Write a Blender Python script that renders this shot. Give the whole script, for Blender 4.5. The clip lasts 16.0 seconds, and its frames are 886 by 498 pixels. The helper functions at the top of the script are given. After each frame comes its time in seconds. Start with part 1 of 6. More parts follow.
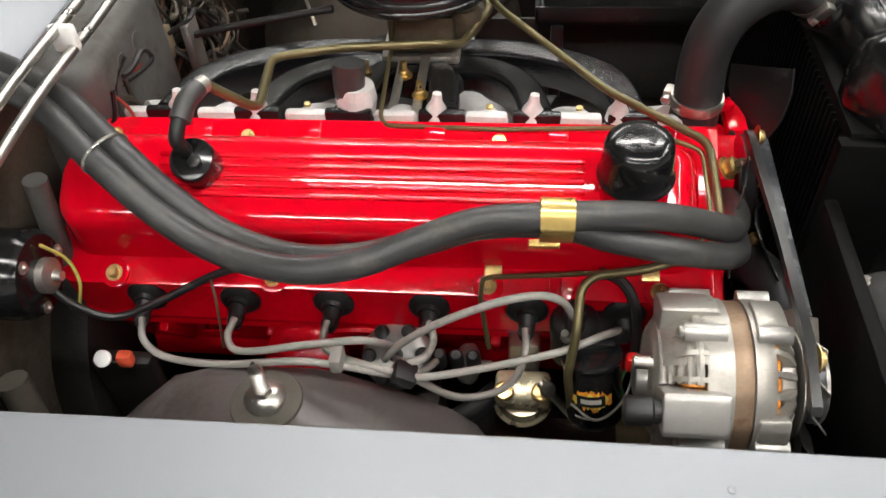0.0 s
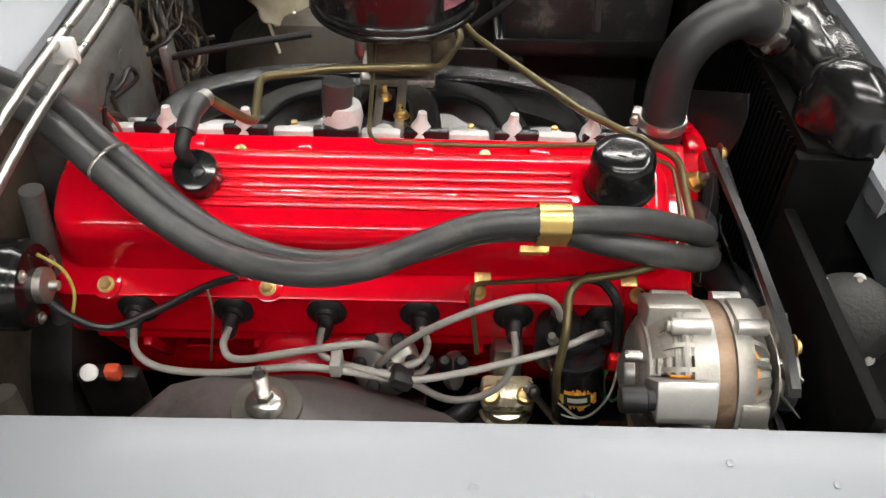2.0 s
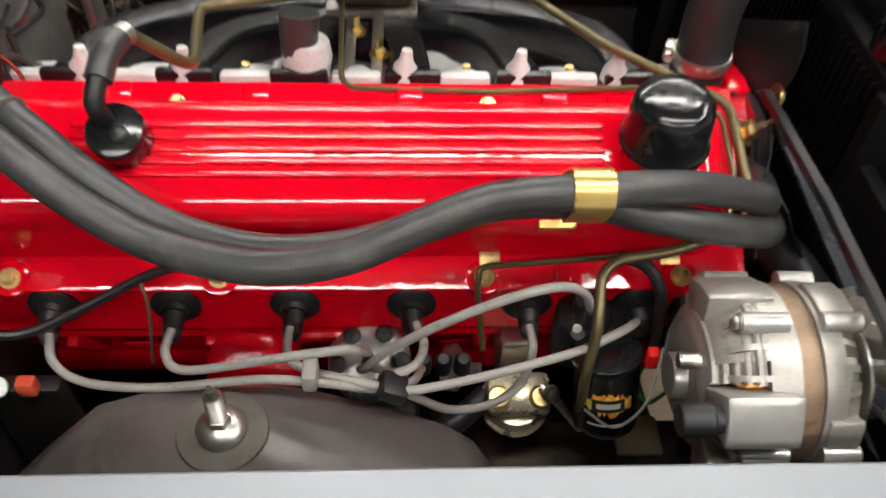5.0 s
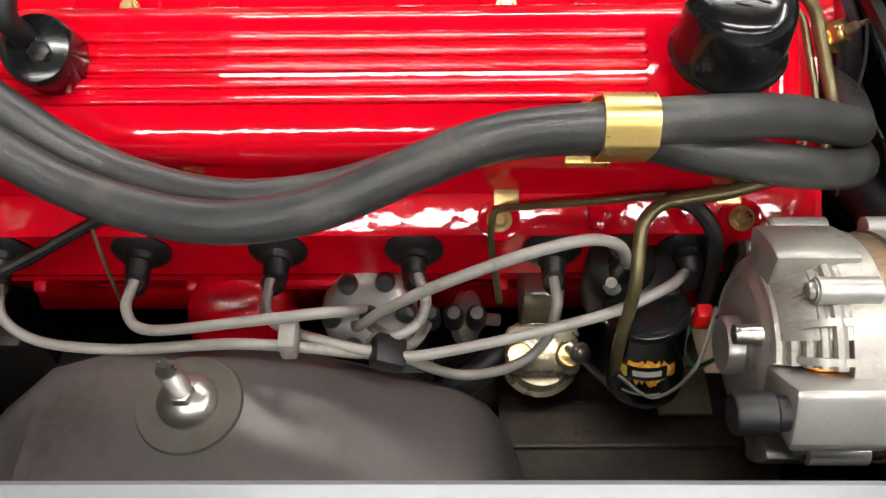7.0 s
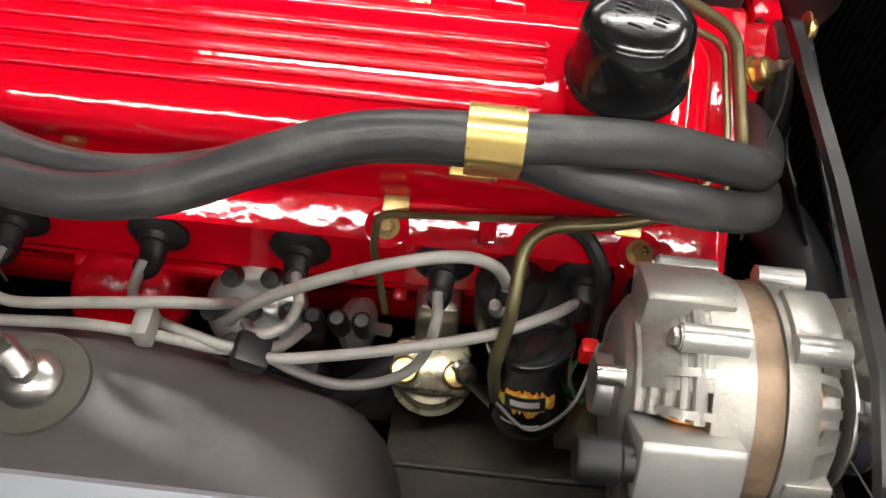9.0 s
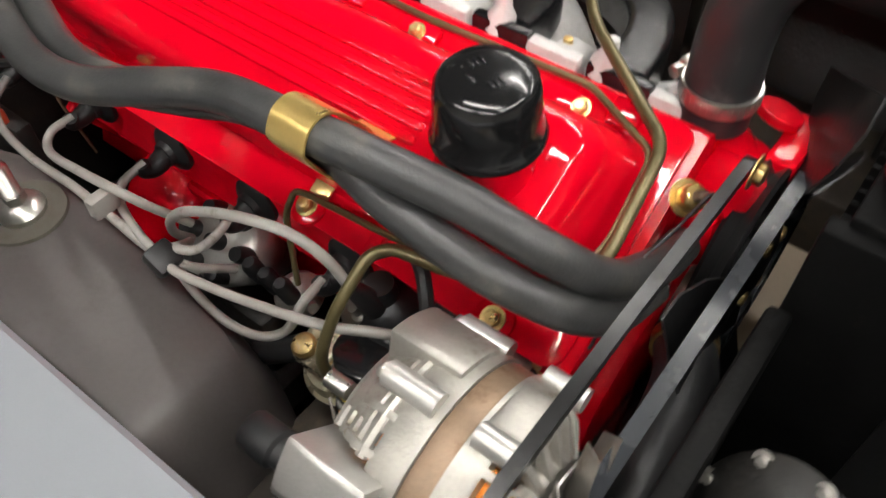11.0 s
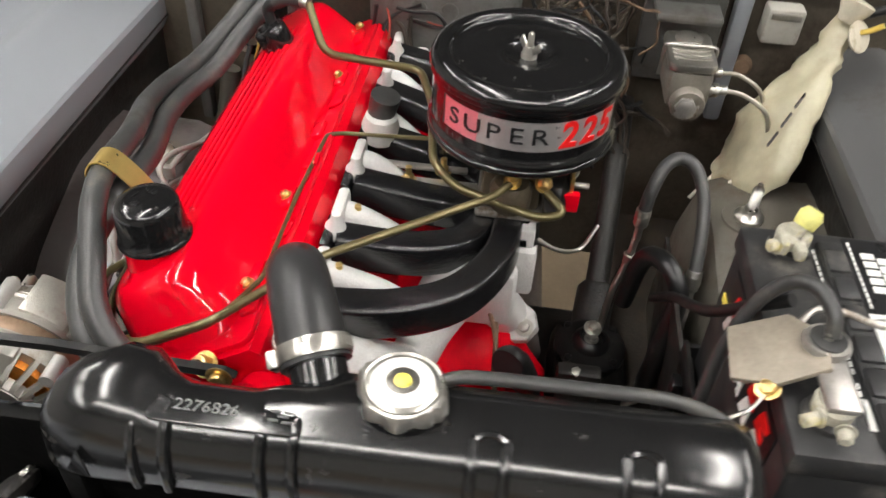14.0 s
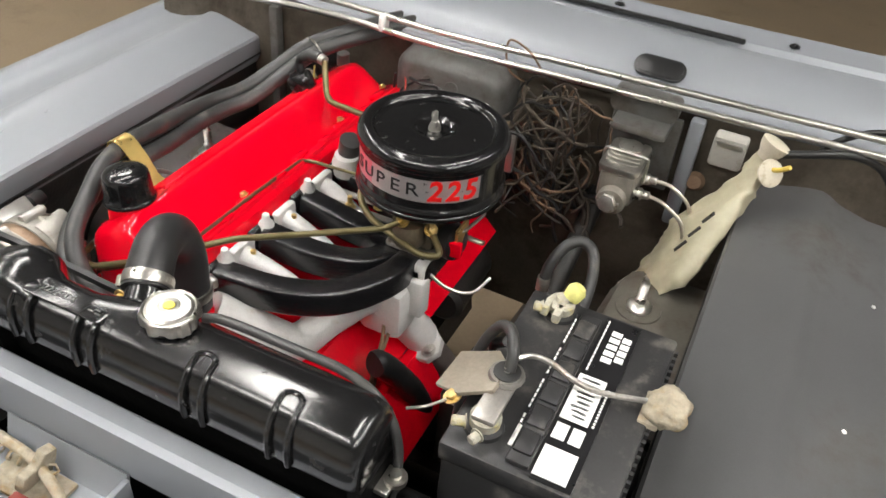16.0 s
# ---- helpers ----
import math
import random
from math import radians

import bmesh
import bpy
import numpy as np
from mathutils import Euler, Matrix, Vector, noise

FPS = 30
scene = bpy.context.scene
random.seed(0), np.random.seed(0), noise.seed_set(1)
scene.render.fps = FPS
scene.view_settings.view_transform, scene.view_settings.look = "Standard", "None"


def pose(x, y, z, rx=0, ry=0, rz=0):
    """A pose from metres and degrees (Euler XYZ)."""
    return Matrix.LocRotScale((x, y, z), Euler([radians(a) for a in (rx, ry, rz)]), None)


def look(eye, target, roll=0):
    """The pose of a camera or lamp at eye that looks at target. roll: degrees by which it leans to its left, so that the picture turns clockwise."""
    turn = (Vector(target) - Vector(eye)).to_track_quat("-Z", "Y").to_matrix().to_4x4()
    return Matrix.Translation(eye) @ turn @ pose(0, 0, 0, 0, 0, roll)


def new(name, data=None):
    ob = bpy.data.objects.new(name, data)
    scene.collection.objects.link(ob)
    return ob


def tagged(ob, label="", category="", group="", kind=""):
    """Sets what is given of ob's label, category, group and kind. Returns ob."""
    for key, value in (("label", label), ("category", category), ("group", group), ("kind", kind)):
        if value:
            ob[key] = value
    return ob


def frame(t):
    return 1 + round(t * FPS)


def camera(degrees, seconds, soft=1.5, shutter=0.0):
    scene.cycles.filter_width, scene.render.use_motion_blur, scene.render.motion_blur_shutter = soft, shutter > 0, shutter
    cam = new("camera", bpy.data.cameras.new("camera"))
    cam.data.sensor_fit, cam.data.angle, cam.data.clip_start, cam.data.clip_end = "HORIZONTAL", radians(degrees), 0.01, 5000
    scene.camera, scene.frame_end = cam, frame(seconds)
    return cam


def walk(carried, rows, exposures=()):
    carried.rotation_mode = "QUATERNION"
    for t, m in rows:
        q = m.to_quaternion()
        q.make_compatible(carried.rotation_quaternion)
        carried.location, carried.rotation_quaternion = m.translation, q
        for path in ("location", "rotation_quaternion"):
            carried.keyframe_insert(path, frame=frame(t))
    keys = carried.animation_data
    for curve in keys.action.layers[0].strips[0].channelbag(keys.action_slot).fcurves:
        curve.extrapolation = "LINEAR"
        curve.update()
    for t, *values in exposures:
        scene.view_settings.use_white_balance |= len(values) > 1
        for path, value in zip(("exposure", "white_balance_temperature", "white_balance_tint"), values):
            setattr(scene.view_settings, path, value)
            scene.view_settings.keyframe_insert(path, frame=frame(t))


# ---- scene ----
cam = camera(56.88, 16.0, shutter=0.4)
PATH = [
    (0, (0.1459, -0.8354, 1.4790), (0.0885, -0.4258, 1.0443), -3.96),
    (0.5, (0.0795, -0.8875, 1.4807), (0.0647, -0.4675, 1.0525), 0.10),
    (1, (0.0726, -0.8999, 1.4849), (0.0788, -0.4703, 1.0661), 1.92),
    (1.5, (0.0760, -0.8994, 1.4875), (0.0749, -0.4664, 1.0721), 1.76),
    (2, (0.0713, -0.8924, 1.4843), (0.0737, -0.4579, 1.0705), 1.48),
    (2.5, (0.0679, -0.8722, 1.4841), (0.0858, -0.4357, 1.0728), 2.26),
    (3, (0.0564, -0.8752, 1.4776), (0.0694, -0.4320, 1.0735), 2.53),
    (3.5, (0.0519, -0.8884, 1.4808), (0.0508, -0.4436, 1.0781), 1.93),
    (4, (0.0434, -0.8752, 1.4706), (0.0587, -0.4339, 1.0645), 3.15),
    (4.5, (0.0375, -0.8433, 1.4565), (0.0800, -0.4054, 1.0485), 4.70),
    (5, (0.0429, -0.7430, 1.3824), (0.0729, -0.3404, 0.9386), 3.06),
    (5.2, (0.0371, -0.6988, 1.3533), (0.0710, -0.3163, 0.8923), 3.84),
    (7.3, (0.0969, -0.6360, 1.3129), (0.0840, -0.2941, 0.8199), -1.87),
    (7.5, (0.1070, -0.6319, 1.3104), (0.0943, -0.2899, 0.8176), -1.71),
    (8, (0.1264, -0.6232, 1.3052), (0.1166, -0.2806, 0.8127), -0.99),
    (8.5, (0.1354, -0.6197, 1.3010), (0.1280, -0.2718, 0.8122), 2.49),
    (8.7, (0.1403, -0.6233, 1.2944), (0.1428, -0.2768, 0.8046), 5.05),
    (10.8, (0.4332, -0.5580, 1.2957), (0.2136, -0.2642, 0.8209), -4.01),
    (11, (0.4506, -0.5578, 1.3028), (0.2154, -0.2575, 0.8396), -0.63),
    (11.5, (0.5566, -0.5474, 1.3519), (0.2738, -0.2596, 0.9079), 8.48),
    (12, (0.6349, -0.4536, 1.4080), (0.3025, -0.2049, 0.9747), 10.15),
    (12.5, (0.6672, -0.3024, 1.4146), (0.2974, -0.1426, 0.9699), 9.48),
    (13, (0.6725, -0.1984, 1.4103), (0.2815, -0.1113, 0.9636), 7.05),
    (13.5, (0.7406, -0.0505, 1.4460), (0.3075, -0.0288, 1.0313), 4.72),
    (14, (0.8181, 0.0718, 1.4997), (0.3694, 0.0357, 1.1031), 3.54),
    (14.5, (0.8453, 0.2373, 1.5568), (0.3974, 0.1465, 1.1680), 5.30),
    (15, (0.8462, 0.4078, 1.5934), (0.4150, 0.2565, 1.2046), 6.49),
    (15.5, (0.8648, 0.4805, 1.6212), (0.4427, 0.2990, 1.2353), 6.79),
    (16, (0.9191, 0.4957, 1.6448), (0.4822, 0.3148, 1.2754), 5.75),
]
walk(cam, [(t, look(eye, target, roll)) for t, eye, target, roll in PATH],
     exposures=((0.0, 0.0), (4.5, 0.0), (7.3, 0.06), (11.0, 0.06), (13.0, 0.0), (14.3, 0.16), (16.0, 0.12)))

# ---- world and lights ----
world = bpy.data.worlds.new("garage_air")
scene.world = world
world.use_nodes = True
world.node_tree.nodes["Background"].inputs[0].default_value = (0.82, 0.9, 1.0, 1)
world.node_tree.nodes["Background"].inputs[1].default_value = 0.016
LAMP = 45.0


# ---- materials ----
def mat(name, col, rough=0.5, metal=0.0, var=0.12, scale=25.0, bump=0.05, fine=300.0, coat=0.0, dirt=None, amount=0.0, dscale=8.0, spec=0.5, aniso=None):
    """A procedural surface: colour varied at two scales, dirt patches with their own shape, uneven gloss and fine relief."""
    m = bpy.data.materials.new(name)
    m.use_nodes = True
    nt = m.node_tree
    n, link = nt.nodes, nt.links
    b = n["Principled BSDF"]
    co = n.new("ShaderNodeTexCoord")

    def noise_at(s, detail=4.0, rough_n=0.6):
        t = n.new("ShaderNodeTexNoise")
        t.inputs["Scale"].default_value, t.inputs["Detail"].default_value, t.inputs["Roughness"].default_value = s, detail, rough_n
        link.new(co.outputs["Object"], t.inputs["Vector"])
        return t

    def ramp(src, lo, hi):
        r = n.new("ShaderNodeMapRange")
        r.inputs["From Min"].default_value, r.inputs["From Max"].default_value = 0.15, 0.85
        r.interpolation_type = "SMOOTHSTEP"
        r.inputs["To Min"].default_value, r.inputs["To Max"].default_value = lo, hi
        link.new(src, r.inputs["Value"])
        return r.outputs[0]

    big, small = noise_at(scale), noise_at(fine, 3.0)
    hsv = n.new("ShaderNodeHueSaturation")
    hsv.inputs["Color"].default_value = (*col, 1)
    link.new(ramp(big.outputs["Fac"], 1 - var, 1 + var), hsv.inputs["Value"])
    hsv2 = n.new("ShaderNodeHueSaturation")
    link.new(hsv.outputs[0], hsv2.inputs["Color"])
    link.new(ramp(small.outputs["Fac"], 1 - var * 0.5, 1 + var * 0.5), hsv2.inputs["Value"])
    out = hsv2.outputs[0]
    rbase = ramp(big.outputs["Fac"], max(0.02, rough * 0.85), min(1, rough * 1.15))
    if dirt:
        dn = noise_at(dscale, 8.0, 0.68)
        r = n.new("ShaderNodeMapRange")
        r.inputs["From Min"].default_value, r.inputs["From Max"].default_value = 0.60 - amount * 0.35, 0.82 - amount * 0.25
        r.interpolation_type = "SMOOTHSTEP"
        link.new(dn.outputs["Fac"], r.inputs["Value"])
        mix = n.new("ShaderNodeMix")
        mix.data_type = "RGBA"
        link.new(r.outputs[0], mix.inputs[0])
        link.new(out, mix.inputs[6])
        mix.inputs[7].default_value = (*dirt, 1)
        out = mix.outputs[2]
        rm = n.new("ShaderNodeMix")
        link.new(r.outputs[0], rm.inputs[0])
        link.new(rbase, rm.inputs[2])
        rm.inputs[3].default_value = 0.8
        rbase = rm.outputs[0]
    link.new(out, b.inputs["Base Color"])
    link.new(rbase, b.inputs["Roughness"])
    b.inputs["Metallic"].default_value = metal
    b.inputs["Specular IOR Level"].default_value = spec
    b.inputs["Coat Weight"].default_value = coat
    b.inputs["Coat Roughness"].default_value = 0.06
    if bump:
        add = n.new("ShaderNodeMath")
        link.new(small.outputs["Fac"], add.inputs[0])
        link.new(big.outputs["Fac"], add.inputs[1])
        bp = n.new("ShaderNodeBump")
        bp.inputs["Strength"].default_value, bp.inputs["Distance"].default_value = bump, 0.002
        link.new(add.outputs[0], bp.inputs["Height"])
        link.new(bp.outputs[0], b.inputs["Normal"])
    return m


def glow(name, col, power):
    m = bpy.data.materials.new(name)
    m.use_nodes = True
    b = m.node_tree.nodes["Principled BSDF"]
    b.inputs["Base Color"].default_value = (0.8, 0.8, 0.8, 1)
    b.inputs["Emission Color"].default_value = (*col, 1)
    b.inputs["Emission Strength"].default_value = power
    return m


RED = mat("red_engine_enamel", (0.70, 0.001, 0.014), 0.055, var=0.05, scale=14, bump=0.17, fine=36, spec=0.5)
RED_CAST = mat("red_enamel_on_cast_iron", (0.66, 0.001, 0.012), 0.14, var=0.1, scale=30, bump=0.2, fine=160, spec=0.45)
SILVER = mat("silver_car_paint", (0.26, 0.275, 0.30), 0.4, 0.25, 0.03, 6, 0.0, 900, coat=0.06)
# same silver, base darkened for the fender's dark reflections, plus dust patches
SILVER_SHADED = mat("shaded_dusty_silver_paint", (0.105, 0.106, 0.108), 0.33, 0.25, 0.08, 5, 0.03, 400, coat=0.0, dirt=(0.085, 0.076, 0.062), amount=0.3, dscale=4)
SILVER_DIRTY = mat("grimy_silver_paint", (0.11, 0.109, 0.104), 0.45, 0.2, 0.15, 10, 0.1, 250, dirt=(0.06, 0.05, 0.037), amount=0.5, dscale=9)
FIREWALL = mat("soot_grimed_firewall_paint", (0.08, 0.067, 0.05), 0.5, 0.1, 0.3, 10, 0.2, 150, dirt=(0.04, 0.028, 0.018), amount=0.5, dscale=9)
# grey panel paint with the bay's shade put into a darker, browner base
TOWER_SHADED = mat("shaded_grey_inner_panel", (0.105, 0.094, 0.091), 0.36, 0.1, 0.12, 6, 0.05, 200, dirt=(0.05, 0.042, 0.036), amount=0.3, dscale=7)
PRIMER_TAN = mat("dusty_tan_grey_panel", (0.095, 0.087, 0.072), 0.5, 0.0, 0.15, 8, 0.1, 200, dirt=(0.07, 0.055, 0.04), amount=0.45, dscale=10)
BLACK_GLOSS = mat("gloss_black_paint", (0.008, 0.008, 0.0085), 0.17, 0, 0.2, 20, 0.08, 50, coat=0.2, dirt=(0.06, 0.057, 0.052), amount=0.04, dscale=60)
BLACK_SATIN = mat("satin_black_paint", (0.009, 0.009, 0.0095), 0.33, 0, 0.3, 25, 0.1, 300, dirt=(0.08, 0.075, 0.065), amount=0.1, dscale=30)
# black taken near zero to hold the front recess's shade in the colour
BLACK_DEEP = mat("shade_deepened_black", (0.0025, 0.0025, 0.0025), 0.55, 0, 0.3, 25, 0.3, 120, dirt=(0.02, 0.018, 0.015), amount=0.02, dscale=40, spec=0.12)
BLACK_GRIME = mat("greasy_black_metal", (0.013, 0.012, 0.011), 0.5, 0, 0.4, 25, 0.4, 200, dirt=(0.045, 0.035, 0.026), amount=0.25, dscale=22)
TANK = mat("semi_gloss_black_tank_paint", (0.009, 0.009, 0.0095), 0.19, 0, 0.2, 20, 0.05, 30, coat=0.0, dirt=(0.05, 0.047, 0.043), amount=0.05, dscale=30, spec=0.8)
# blue-grey base puts part of the belt's reflected sheen into its colour
BELT = mat("sheen_tinted_rubber_belt", (0.03, 0.034, 0.04), 0.27, 0, 0.15, 30, 0.05, 400, spec=0.7)
MANIFOLD = mat("black_painted_cast_iron", (0.008, 0.008, 0.009), 0.2, 0, 0.25, 40, 0.3, 380, spec=0.8)
RUBBER = mat("dusty_black_rubber", (0.038, 0.038, 0.038), 0.36, 0, 0.25, 30, 0.16, 420, dirt=(0.105, 0.1, 0.085), amount=0.24, dscale=26)
RUBBER_NEW = mat("new_black_rubber", (0.022, 0.022, 0.023), 0.4, 0, 0.15, 30, 0.1, 500, dirt=(0.08, 0.08, 0.078), amount=0.05, dscale=40)
BOOT = mat("black_moulded_rubber", (0.009, 0.009, 0.0095), 0.45, 0, 0.2, 40, 0.1, 500)
WIRE_GREY = mat("grey_plug_wire_jacket", (0.27, 0.255, 0.235), 0.45, 0, 0.1, 40, 0.05, 400, dirt=(0.12, 0.1, 0.085), amount=0.14, dscale=50)
ALU = mat("cast_aluminium", (0.38, 0.365, 0.33), 0.36, 0.6, 0.12, 40, 0.2, 350, dirt=(0.22, 0.18, 0.13), amount=0.16, dscale=30)
ALU_SIDE = mat("machined_aluminium", (0.46, 0.45, 0.425), 0.32, 0.65, 0.1, 30, 0.1, 500)
BAND = mat("rusty_brown_steel_band", (0.26, 0.18, 0.12), 0.42, 0.5, 0.18, 40, 0.1, 300, dirt=(0.16, 0.09, 0.05), amount=0.3, dscale=40)
COPPER = mat("varnished_copper_winding", (0.75, 0.26, 0.04), 0.3, 0.8, 0.3, 60, 0.3, 600)
ZINC = mat("zinc_plated_steel", (0.5, 0.485, 0.445), 0.3, 0.95, 0.15, 40, 0.01, 300, dirt=(0.3, 0.27, 0.22), amount=0.1, dscale=40)
GOLD = mat("yellow_zinc_plating", (0.72, 0.52, 0.22), 0.3, 0.9, 0.2, 60, 0.02, 400, dirt=(0.5, 0.45, 0.4), amount=0.15, dscale=70)
BRASS = mat("brass_fitting", (0.7, 0.5, 0.2), 0.3, 0.95, 0.15, 60, 0.02, 400, dirt=(0.25, 0.17, 0.08), amount=0.25, dscale=70)
CLIP_GOLD = mat("gold_anodised_clip", (0.8, 0.58, 0.2), 0.3, 0.85, 0.06, 60, 0.01, 600)
OLIVE = mat("olive_coated_steel_line", (0.15, 0.125, 0.06), 0.32, 0.6, 0.15, 30, 0.04, 500)
WHITE_CAST = mat("white_heat_paint_on_cast_iron", (0.6, 0.59, 0.575), 0.42, 0.1, 0.08, 40, 0.45, 320, dirt=(0.45, 0.36, 0.27), amount=0.1, dscale=18)
STEEL = mat("worn_bare_steel", (0.5, 0.48, 0.45), 0.38, 0.9, 0.2, 30, 0.1, 300, dirt=(0.2, 0.14, 0.09), amount=0.25, dscale=30)
RUST = mat("rusty_brown_metal", (0.16, 0.1, 0.06), 0.7, 0.1, 0.3, 30, 0.4, 200, dirt=(0.06, 0.045, 0.035), amount=0.4, dscale=20)
GRIME_WIRE = mat("brown_grimy_loom", (0.036, 0.027, 0.02), 0.65, 0, 0.4, 40, 0.3, 300)
BAT_CASE = mat("grey_black_battery_case", (0.022, 0.022, 0.023), 0.45, 0, 0.2, 15, 0.12, 300, dirt=(0.14, 0.13, 0.115), amount=0.25, dscale=18)
LABEL_BLACK = mat("black_label_film", (0.012, 0.012, 0.013), 0.3, 0, 0.1, 40, 0.0)
LABEL_WHITE = mat("white_label_film", (0.8, 0.8, 0.78), 0.4, 0, 0.05, 40, 0.0)
LABEL_RED = mat("red_label_ink", (0.8, 0.012, 0.012), 0.35, 0, 0.06, 40, 0.0)
LABEL_SILVER = mat("brushed_silver_decal", (0.62, 0.6, 0.6), 0.3, 0.7, 0.08, 40, 0.0)
# silver decal tinted pink to paint in the valve cover's reflection
LABEL_RED_TINT = mat("red_reflection_tint_decal", (0.7, 0.32, 0.38), 0.3, 0.6, 0.1, 40, 0.0)
LABEL_ORANGE = mat("orange_flame_ink", (0.85, 0.3, 0.03), 0.4, 0, 0.25, 90, 0.0)
LABEL_YELLOW = mat("yellow_ink", (0.85, 0.7, 0.12), 0.4, 0, 0.15, 90, 0.0)
BAG = mat("yellowed_translucent_vinyl", (0.4, 0.37, 0.26), 0.36, 0, 0.15, 14, 0.35, 60, dirt=(0.3, 0.25, 0.15), amount=0.25, dscale=10)
CORRODED = mat("corroded_lead_terminal", (0.42, 0.4, 0.33), 0.7, 0.2, 0.25, 60, 0.6, 200, dirt=(0.5, 0.42, 0.12), amount=0.3, dscale=40)
FOAM = mat("crusted_clamp_residue", (0.33, 0.29, 0.22), 0.85, 0, 0.3, 50, 0.7, 150, dirt=(0.3, 0.19, 0.07), amount=0.35, dscale=30)
FLOOR_M = mat("tan_concrete_floor", (0.27, 0.205, 0.135), 0.6, 0, 0.12, 3, 0.08, 80, dirt=(0.2, 0.155, 0.105), amount=0.25, dscale=2)
# unseen walls, coloured dark so glossy parts reflect little light
WALL_M = mat("darkened_garage_wall", (0.13, 0.128, 0.12), 0.7, 0, 0.06, 2, 0.03, 60)
# unseen walls made white as reflectors for the tank and engine side
BOUNCE_WALL_M = mat("white_bounce_wall", (0.55, 0.55, 0.54), 0.6, 0, 0.06, 2, 0.03, 60)
# ceiling out of view, near-black so only the fixtures show in gloss
CEIL_M = mat("darkened_garage_ceiling", (0.06, 0.06, 0.06), 0.75, 0, 0.06, 2, 0.03, 60)
LIGHT_M = glow("fluorescent_diffuser", (1.0, 0.97, 0.92), LAMP)
FRAME_M = mat("dirt_brown_frame_paint", (0.05, 0.042, 0.034), 0.5, 0.1, 0.3, 14, 0.3, 160, dirt=(0.11, 0.088, 0.062), amount=0.4, dscale=16)
PUMP_M = mat("bright_yellow_zinc_casting", (0.66, 0.6, 0.42), 0.28, 0.6, 0.12, 40, 0.05, 400, dirt=(0.4, 0.33, 0.2), amount=0.15, dscale=40)
OILFILTER = mat("gloss_black_filter_can", (0.012, 0.012, 0.013), 0.2, 0, 0.1, 30, 0.02, 300, coat=0.4)

# ---- building helpers ----
WORLD = {}


def thing(name, at, label, category, group="", kind=""):
    ob = new(name)
    ob.empty_display_size = 0.02
    ob.matrix_basis = Matrix.Translation(at)
    WORLD[ob] = Matrix.Translation(at)
    return tagged(ob, label, category, group, kind)


def mesh_of(name, bm, material, sharp=40.0):
    bmesh.ops.recalc_face_normals(bm, faces=bm.faces[:])
    for f in bm.faces:
        f.smooth = True
    lim = radians(sharp)
    for e in bm.edges:
        if len(e.link_faces) == 2 and e.calc_face_angle(0.0) > lim:
            e.smooth = False
    me = bpy.data.meshes.new(name)
    bm.to_mesh(me)
    bm.free()
    for one in material if isinstance(material, (list, tuple)) else [material]:
        me.materials.append(one)
    return me


def part(name, bm, material, parent, label="", sharp=40.0):
    """Links a bmesh, given in world places, as one mesh object under a thing or a part."""
    bm.transform(WORLD[parent].inverted())
    ob = new(name, mesh_of(name, bm, material, sharp))
    ob.parent = parent
    WORLD[ob] = WORLD[parent]
    return tagged(ob, label)


def solo(name, bm, material, label, category, group="", kind="", sharp=40.0):
    """A thing of one mesh, given in world places."""
    low = min((v.co.z for v in bm.verts), default=0)
    mid = sum((v.co for v in bm.verts), Vector()) / max(1, len(bm.verts))
    at = Vector((mid.x, mid.y, low))
    bm.transform(Matrix.Translation(-at))
    ob = new(name, mesh_of(name, bm, material, sharp))
    ob.matrix_basis = Matrix.Translation(at)
    WORLD[ob] = Matrix.Translation(at)
    return tagged(ob, label, category, group, kind)


def bm_new():
    return bmesh.new()


def merge(*bms):
    out = bm_new()
    for b in bms:
        me = bpy.data.meshes.new("tmp")
        b.to_mesh(me)
        b.free()
        out.from_mesh(me)
        bpy.data.meshes.remove(me)
    return out


def box(lo, hi, bev=0.0, m=None, seg=2):
    bm = bm_new()
    lo, hi = Vector(lo), Vector(hi)
    bmesh.ops.create_cube(bm, size=1.0, matrix=Matrix.Translation((lo + hi) / 2) @ Matrix.Diagonal((*(hi - lo), 1)))
    if bev:
        bmesh.ops.bevel(bm, geom=bm.edges[:], offset=bev, segments=seg, affect="EDGES", profile=0.5)
    if m:
        bm.transform(m)
    return bm


def rings(loops, closed=True, cap=True):
    """Skins a row of point loops of equal length."""
    bm = bm_new()
    rows = [[bm.verts.new(p) for p in loop] for loop in loops]
    n = len(rows[0])
    for a, b in zip(rows, rows[1:]):
        for k in range(n if closed else n - 1):
            bm.faces.new((a[k], a[(k + 1) % n], b[(k + 1) % n], b[k]))
    if cap and closed:
        bm.faces.new(rows[0][::-1])
        bm.faces.new(rows[-1])
    return bm


def lathe(profile, m=None, n=32, cap=True):
    """Turns a profile of (radius, height) round z."""
    loops = [[(max(r, 1e-5) * math.cos(2 * math.pi * k / n), max(r, 1e-5) * math.sin(2 * math.pi * k / n), z) for k in range(n)] for r, z in profile]
    bm = rings(loops, True, cap)
    bmesh.ops.remove_doubles(bm, verts=bm.verts[:], dist=1e-5)
    if m:
        bm.transform(m)
    return bm


def spline(pts, per=8):
    """A smooth run through points."""
    pts = [Vector(p) for p in pts]
    if len(pts) < 3:
        return pts
    q = [2 * pts[0] - pts[1], *pts, 2 * pts[-1] - pts[-2]]
    out = []
    for a, b, c, d in zip(q, q[1:], q[2:], q[3:]):
        for k in range(per):
            t = k / per
            out.append(0.5 * (2 * b + (c - a) * t + (2 * a - 5 * b + 4 * c - d) * t * t + (3 * b - a - 3 * c + d) * t**3))
    return out + [pts[-1]]


